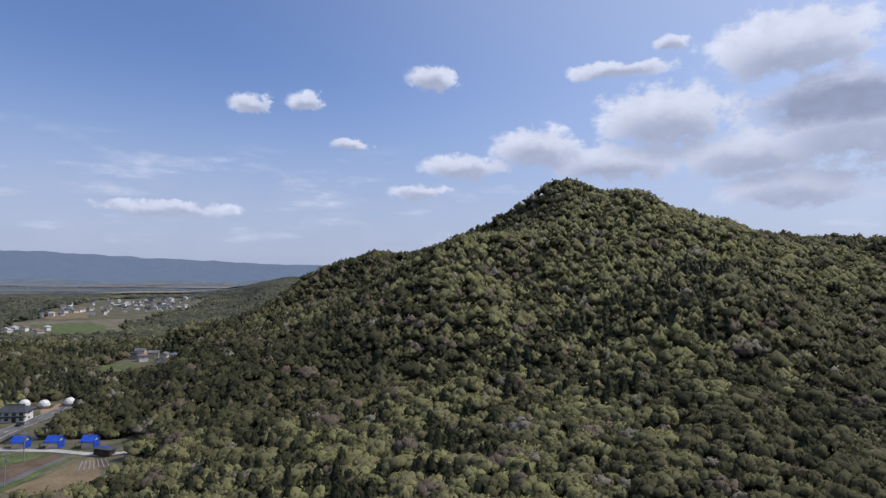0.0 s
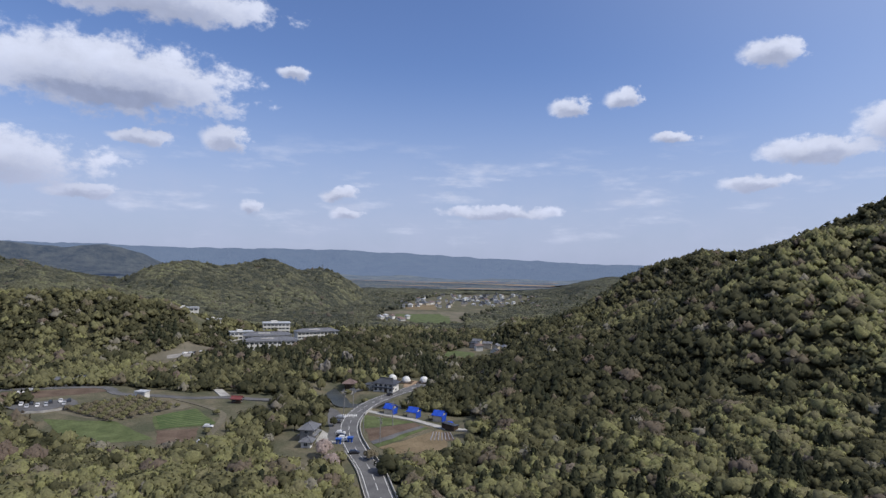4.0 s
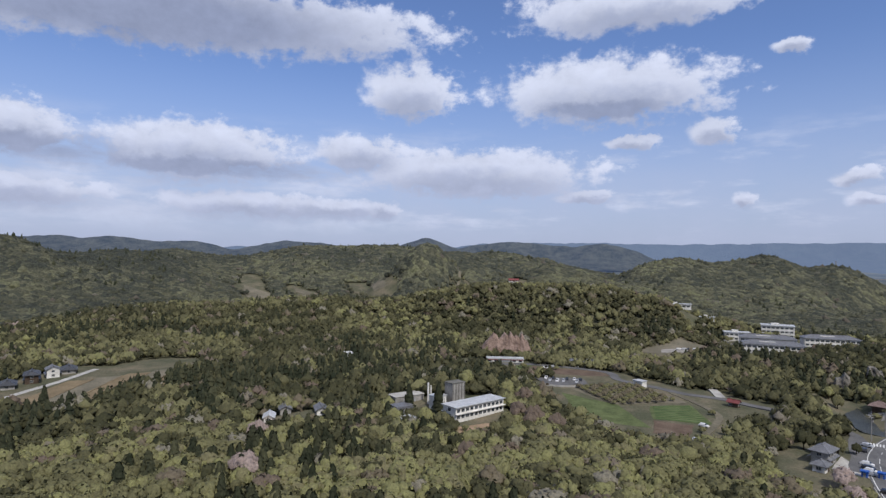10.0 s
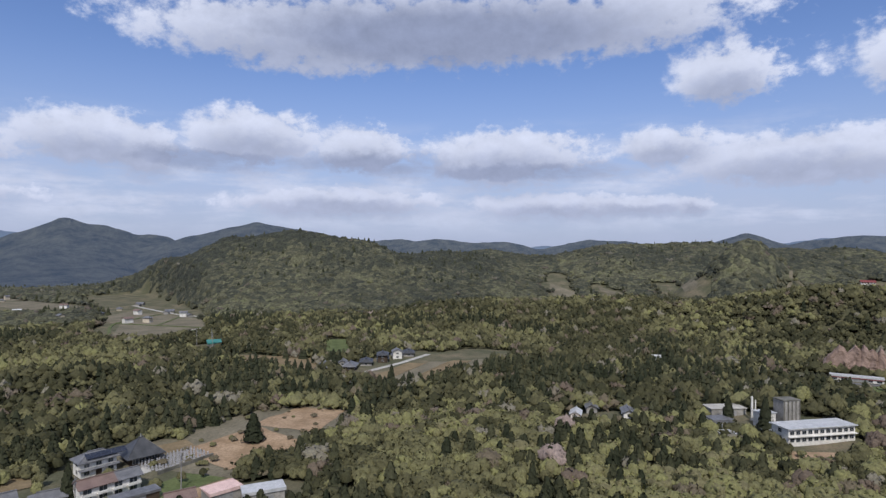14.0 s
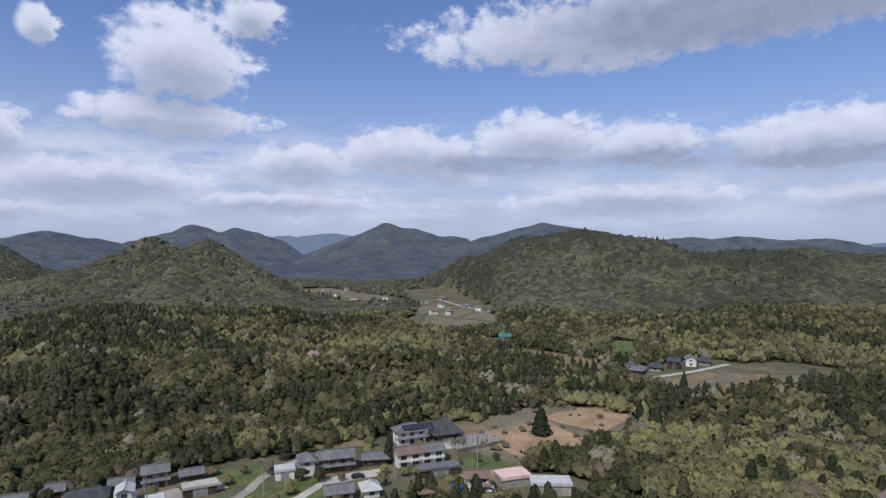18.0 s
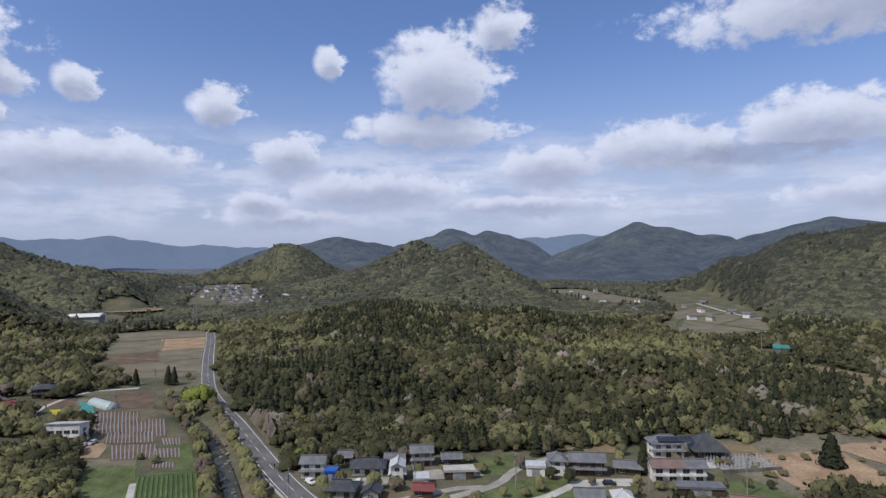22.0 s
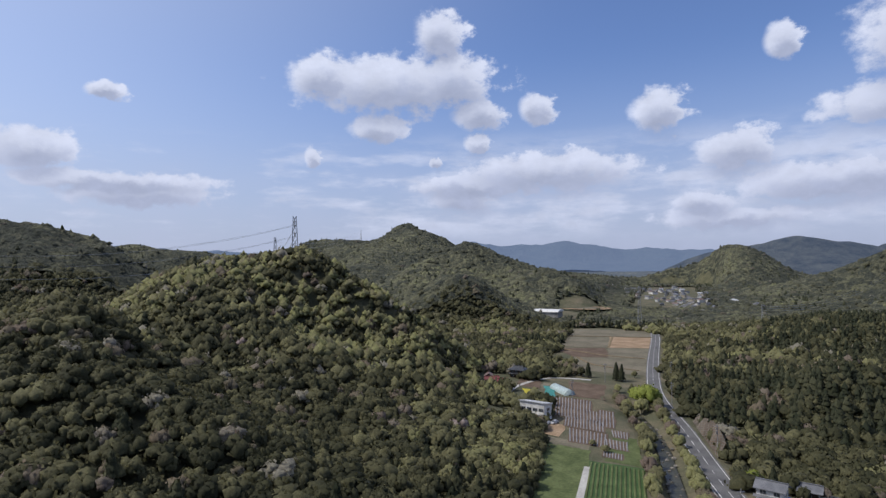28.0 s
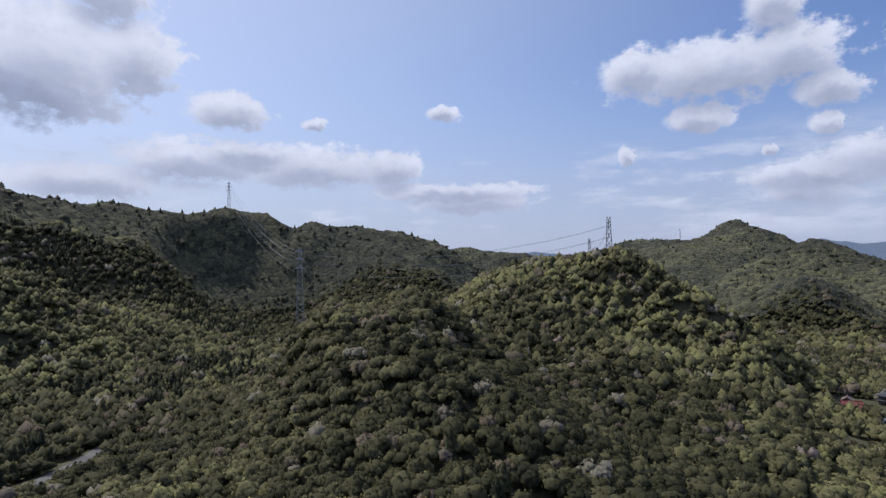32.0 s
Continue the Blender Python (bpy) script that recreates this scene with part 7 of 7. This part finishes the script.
bm.faces.new([bm.verts.new((math.cos(a) * 24, math.sin(a) * 16, 0.95)) for a in np.linspace(0, math.tau, 40, endpoint=False)])
part("infield", bm, M["stubble"], track)

# ---- pylons and power lines ----
P = []
for az, dist, el, rot in ((211.3, 560, 4.43, 120), (213.1, 1000, 2.46, 120), (205.1, 1640, 3.1, 120), (247.1, 750, 8.0, 60), (240.8, 560, 2.0, 60), (168.8, 620, -4.1, 70), (159.8, 900, -0.9, 70), (42.1, 1130, 0.0, 20), (178.8, 620, -2.6, 0)):
    x, y = polar(az, dist)
    h = max(14.0, at(dist, el) - ground_z(x, y))
    pylon(x, y, rot, h)
    P.append((x, y, ground_z(x, y), h, rot))
for a, b in ((0, 1), (1, 2), (3, 4), (4, 0), (5, 6)):
    for f, w in ((0.74, 0.07), (0.85, 0.065), (0.95, 0.055)):
        for s in (-1, 1):
            ends = []
            for x, y, z, h, rot in (P[a], P[b]):
                c, sn = math.cos(radians(rot)), math.sin(radians(rot))
                ends.append((x + s * h * w * c, y + s * h * w * sn, z + h * (f - 0.03)))
            cable(*ends, 14, 0.07)
ribbon("lane_west", ((227, -28), (238, -39), (250, -51), (264, -65), (268, -92)), 5.0, M["asphalt"], "dark lane in a wooded hollow", "path", 0.3)
# ---- single trees, hedges and shrubs that stand apart ----
def tree_proto(name, seed, tint, mat, label, tall, wide, conifer=False):
    """A trunk with limbs and a crown of its own."""
    ob = new(name)
    ob.empty_display_size = 0.5
    tagged(ob, label, "tree", "single trees")
    r = np.random.RandomState(seed)
    bm = bmesh.new()
    tube(bm, (0, 0, -0.6), (0.1, 0.05, tall * 0.55), 0.035 * tall, 0.018 * tall, 7)
    part("trunk", bm, M["bark"], ob, "tapered brown trunk")
    if not conifer:
        for k in range(4):
            a = 1.6 * k + r.uniform(-0.4, 0.4)
            part("limb", tube(bmesh.new(), (0.05, 0, tall * r.uniform(0.28, 0.42)), (math.cos(a) * wide * 0.6, math.sin(a) * wide * 0.6, tall * r.uniform(0.6, 0.72)), 0.014 * tall, 0.006 * tall, 5), M["bark"], ob)
        v, f, t, nn = broad_crown(seed, 14, 210, 0.075)
        z0 = tall * 0.16
    else:
        v, f, t, nn = cone_crown(seed, 8, 13, 220)
        z0 = tall * 0.02
    v = v * [wide, wide, tall - z0] + [0, 0, z0]
    me = mesh_from("crown", v, f, mat, True, {"tint": np.clip(tint + 0.6 * t, 0, 1) if tint < 0.82 else np.full(len(v), tint)}, nn)
    crown = new("crown", me)
    crown.parent = ob
    return ob


KINDS = {"olive": (0.42, "leaves", "broadleaf tree with olive spring leaves", 8.5, 3.6, False), "fresh": (0.70, "leaves", "young broadleaf tree in fresh yellow-green leaf", 8.0, 3.4, False),
         "dark": (0.12, "leaves", "dark evergreen broadleaf tree", 9.0, 3.6, False), "lime": (1.0, "leaves", "bright lime-green tree standing by itself", 7.5, 3.6, False),
         "cherry": (0.978, "leaves", "pale pink cherry tree in blossom", 7.5, 4.0, False), "bare": (0.93, "leaves", "brownish half-bare tree in bud", 8.0, 3.4, False),
         "cedar": (0.35, "needles", "tall dark conifer with a pointed crown", 13.0, 3.0, True), "shrub": (0.50, "leaves", "low rounded garden shrub", 2.6, 1.6, False),
         "evergreen": (0.15, "needles", "dark dense evergreen standing alone on bare earth", 10.5, 4.0, True), "scrub": (0.86, "leaves", "dry straw-coloured scrub bush", 3.0, 2.0, False)}
made, order = {}, 0


def tree(kind, x, y, size=1.0, turn=0.0):
    """Set a tree of that kind on the ground, a copy after the first."""
    global order
    tint, mat, label, tall, wide, conifer = KINDS[kind]
    order += 1
    variants = made.setdefault(kind, [])
    m = pose(x, y, ground_z(x, y), 0, 0, 47.0 * order + turn) @ Matrix.Diagonal((size, size, size, 1))
    if len(variants) < (3 if kind in ("olive", "fresh", "dark", "shrub", "scrub") else 1):
        name = "conifer_tree" if conifer else ("bush" if tall < 4 else "broadleaf_tree")
        ob = tree_proto(name, 200 + order, tint, M[mat], label, tall, wide, conifer)
        ob.matrix_world = m
        variants.append(ob)
    else:
        base = variants[order % len(variants)]
        s = base.scale[0]
        copy_thing(base, m @ Matrix.Diagonal((1 / s, 1 / s, 1 / s, 1)))


tree("evergreen", -189, -121, 1.0)
tree("cedar", -132.5, -143.5, 0.8)
tree("lime", -36, -199, 0.75)
tree("lime", -9.5, -293, 1.5)
tree("lime", -5.0, -298, 1.3)
tree("fresh", -6, -286, 1.0)
for x, y, s in ((-146, 165, 0.9), (-135, 157, 0.75), (-182, -13, 1.1), (-225, -12, 0.9)):
    tree("cherry", x, y, s)
for x, y, s in ((3, -350, 0.75), (6, -352, 0.8), (-256, 50, 0.9), (-300, -108, 0.7), (-250, 62, 1.0), (22, -358, 0.7)):
    tree("cedar", x, y, s)
g = np.random.RandomState(3)
# both banks of the southern river
for k in range(124):
    t = k / 124
    y = -158 - 165 * t
    mid = -14 + max(0.0, (-240 - y)) * 0.16
    side = -1 if k % 2 else 1
    x = mid + side * g.uniform(5.0, 8.6)
    if side < 0 and x < -28 + 0.085 * (-193 - y) + 6.5:
        x = max(x, -28 + 0.085 * (-193 - y) + 6.8)
    kind = ("scrub", "shrub", "olive", "bare", "fresh", "shrub")[g.randint(0, 6)]
    tree(kind, x, y, g.uniform(0.7, 1.2) if kind in ("scrub", "shrub") else g.uniform(0.4, 0.8))
# gardens of the hamlet
for x, y, kind, s in ((-47, -190, "dark", 0.55), (-44, -176, "olive", 0.55), (-38, -174, "fresh", 0.6), (-52, -168, "fresh", 0.7), (-58, -165, "scrub", 1.3), (-68, -172, "olive", 0.5), (-69, -188, "bare", 0.6), (-77, -172, "shrub", 1.0),
                      (-87, -166, "shrub", 1.3), (-88, -176, "scrub", 1.0), (-95, -170, "olive", 0.4), (-98, -150, "fresh", 0.4), (-104, -152, "dark", 0.5), (-107, -147, "dark", 0.55), (-112, -143, "olive", 0.35), (-96, -146, "shrub", 1.2),
                      (-90, -145, "shrub", 1.0), (-84, -147, "fresh", 0.4), (-124, -137, "fresh", 0.45), (-118, -131, "olive", 0.5), (-128, -132, "shrub", 1.1), (-131, -129, "shrub", 1.2), (-146, -126, "shrub", 1.2), (-152, -122, "olive", 0.4),
                      (-157, -118, "dark", 0.35), (-150, -147, "shrub", 1.0), (-160, -139, "shrub", 0.9), (-138, -160, "olive", 0.55), (-133, -155, "fresh", 0.5), (-120, -160, "dark", 0.6), (-100, -164, "bare", 0.6), (-76, -188, "olive", 0.6),
                      (-60, -191, "dark", 0.6), (-45, -196, "dark", 0.7), (-66, -148, "fresh", 0.5), (-58, -150, "olive", 0.5), (-75, -146, "shrub", 1.4), (-80, -138, "olive", 0.5), (-92, -134, "fresh", 0.45), (-99, -128, "olive", 0.5)):
    tree(kind, x, y, s)
# pale crowns round the lodge
for x, y, kind, k in ((-229, 91, "bare", 1.15), (-232, 98, "olive", 1.0), (-224, 96, "bare", 1.1), (-214, 101, "bare", 1.0), (-231, 52, "fresh", 1.0), (-227, 58, "olive", 0.9), (-268, 92, "olive", 1.1), (-262, 98, "fresh", 1.1),
                      (-275, 82, "fresh", 1.15), (-278, 70, "olive", 1.1), (-222, 84, "olive", 0.7), (-212, 75, "olive", 0.75), (-236, 40, "fresh", 0.9), (-246, 34, "olive", 0.9), (-255, 104, "bare", 1.1), (-246, 106, "olive", 1.0)):
    tree(kind, x, y, k)
# trees on the banks of the pool
for x, y, kind, k in ((-202, 216, "dark", 0.85), (-187, 206, "olive", 0.85), (-212, 221, "olive", 0.85), (-208, 225, "fresh", 0.85), (-188, 197, "dark", 0.85), (-172, 192, "olive", 0.85), (-179, 184, "dark", 0.85), (-244, 266, "fresh", 0.85), (-229, 255, "olive", 0.85), (-245, 284, "dark", 0.85), (-236, 282, "fresh", 0.85), (-214, 275, "fresh", 0.85), (-203, 279, "fresh", 0.85), (-191, 247, "shrub", 1.20), (-207, 209, "olive", 0.85), (-172, 186, "dark", 0.85)):
    tree(kind, x, y, k)
# field edges, junction and farm basin
for x, y, kind, s in ((31, -226, "shrub", 1.2), (32, -210, "dark", 0.6), (33, -200, "dark", 0.7), (30, -215, "olive", 0.5), (8, -221, "shrub", 1.1), (13, -228, "shrub", 0.9), (26, -360, "dark", 0.7), (34, -372, "olive", 0.7), (-4, -362, "olive", 0.5),
                      (44, -352, "dark", 0.7), (52, -356, "dark", 0.8), (-130, 172, "scrub", 1.3), (-126, 178, "shrub", 1.5), (-108, 196, "fresh", 0.6), (-106, 203, "olive", 0.6), 
                      (-205, 262, "olive", 0.6), (-212, 258, "shrub", 1.2), (-210, 280, "fresh", 0.9), (-222, 284, "fresh", 0.9), (-170, 198, "dark", 0.5), (-175, 195, "dark", 0.7), (-226, 182, "shrub", 1.0), (-204, 160, "shrub", 1.0),
                      (-222, 66, "shrub", 1.0), (-222, 78, "shrub", 1.1), (-229, 95, "bare", 0.7), (-220, 92, "bare", 0.8), (-232, 56, "olive", 0.6), (-346, 140, "shrub", 1.3), (-336, 158, "shrub", 1.1), (-246, 8, "scrub", 1.0),
                      (-238, -2, "scrub", 1.2), (-255, -16, "olive", 0.6), (-270, 4, "olive", 0.7)):
    tree(kind, x, y, s)
# orchard trees in rows
for i in range(11):
    for j in range(8):
        x, y = -287 + 3.5 * i, 148 + 4.4 * j + 0.1 * i
        tree("shrub" if (i + j) % 3 else "scrub", x + g.uniform(-0.6, 0.6), y + g.uniform(-0.6, 0.6), g.uniform(0.7, 1.0))
# scrub on the cleared slope
for k in range(60):
    tree(("scrub", "shrub", "scrub")[k % 3], -199 + 37 * (-1 if k % 2 else 1) * (1 - g.uniform() ** 2), -116 + 24 * (-1 if k % 3 else 1) * (1 - g.uniform() ** 2), g.uniform(0.3, 0.8))
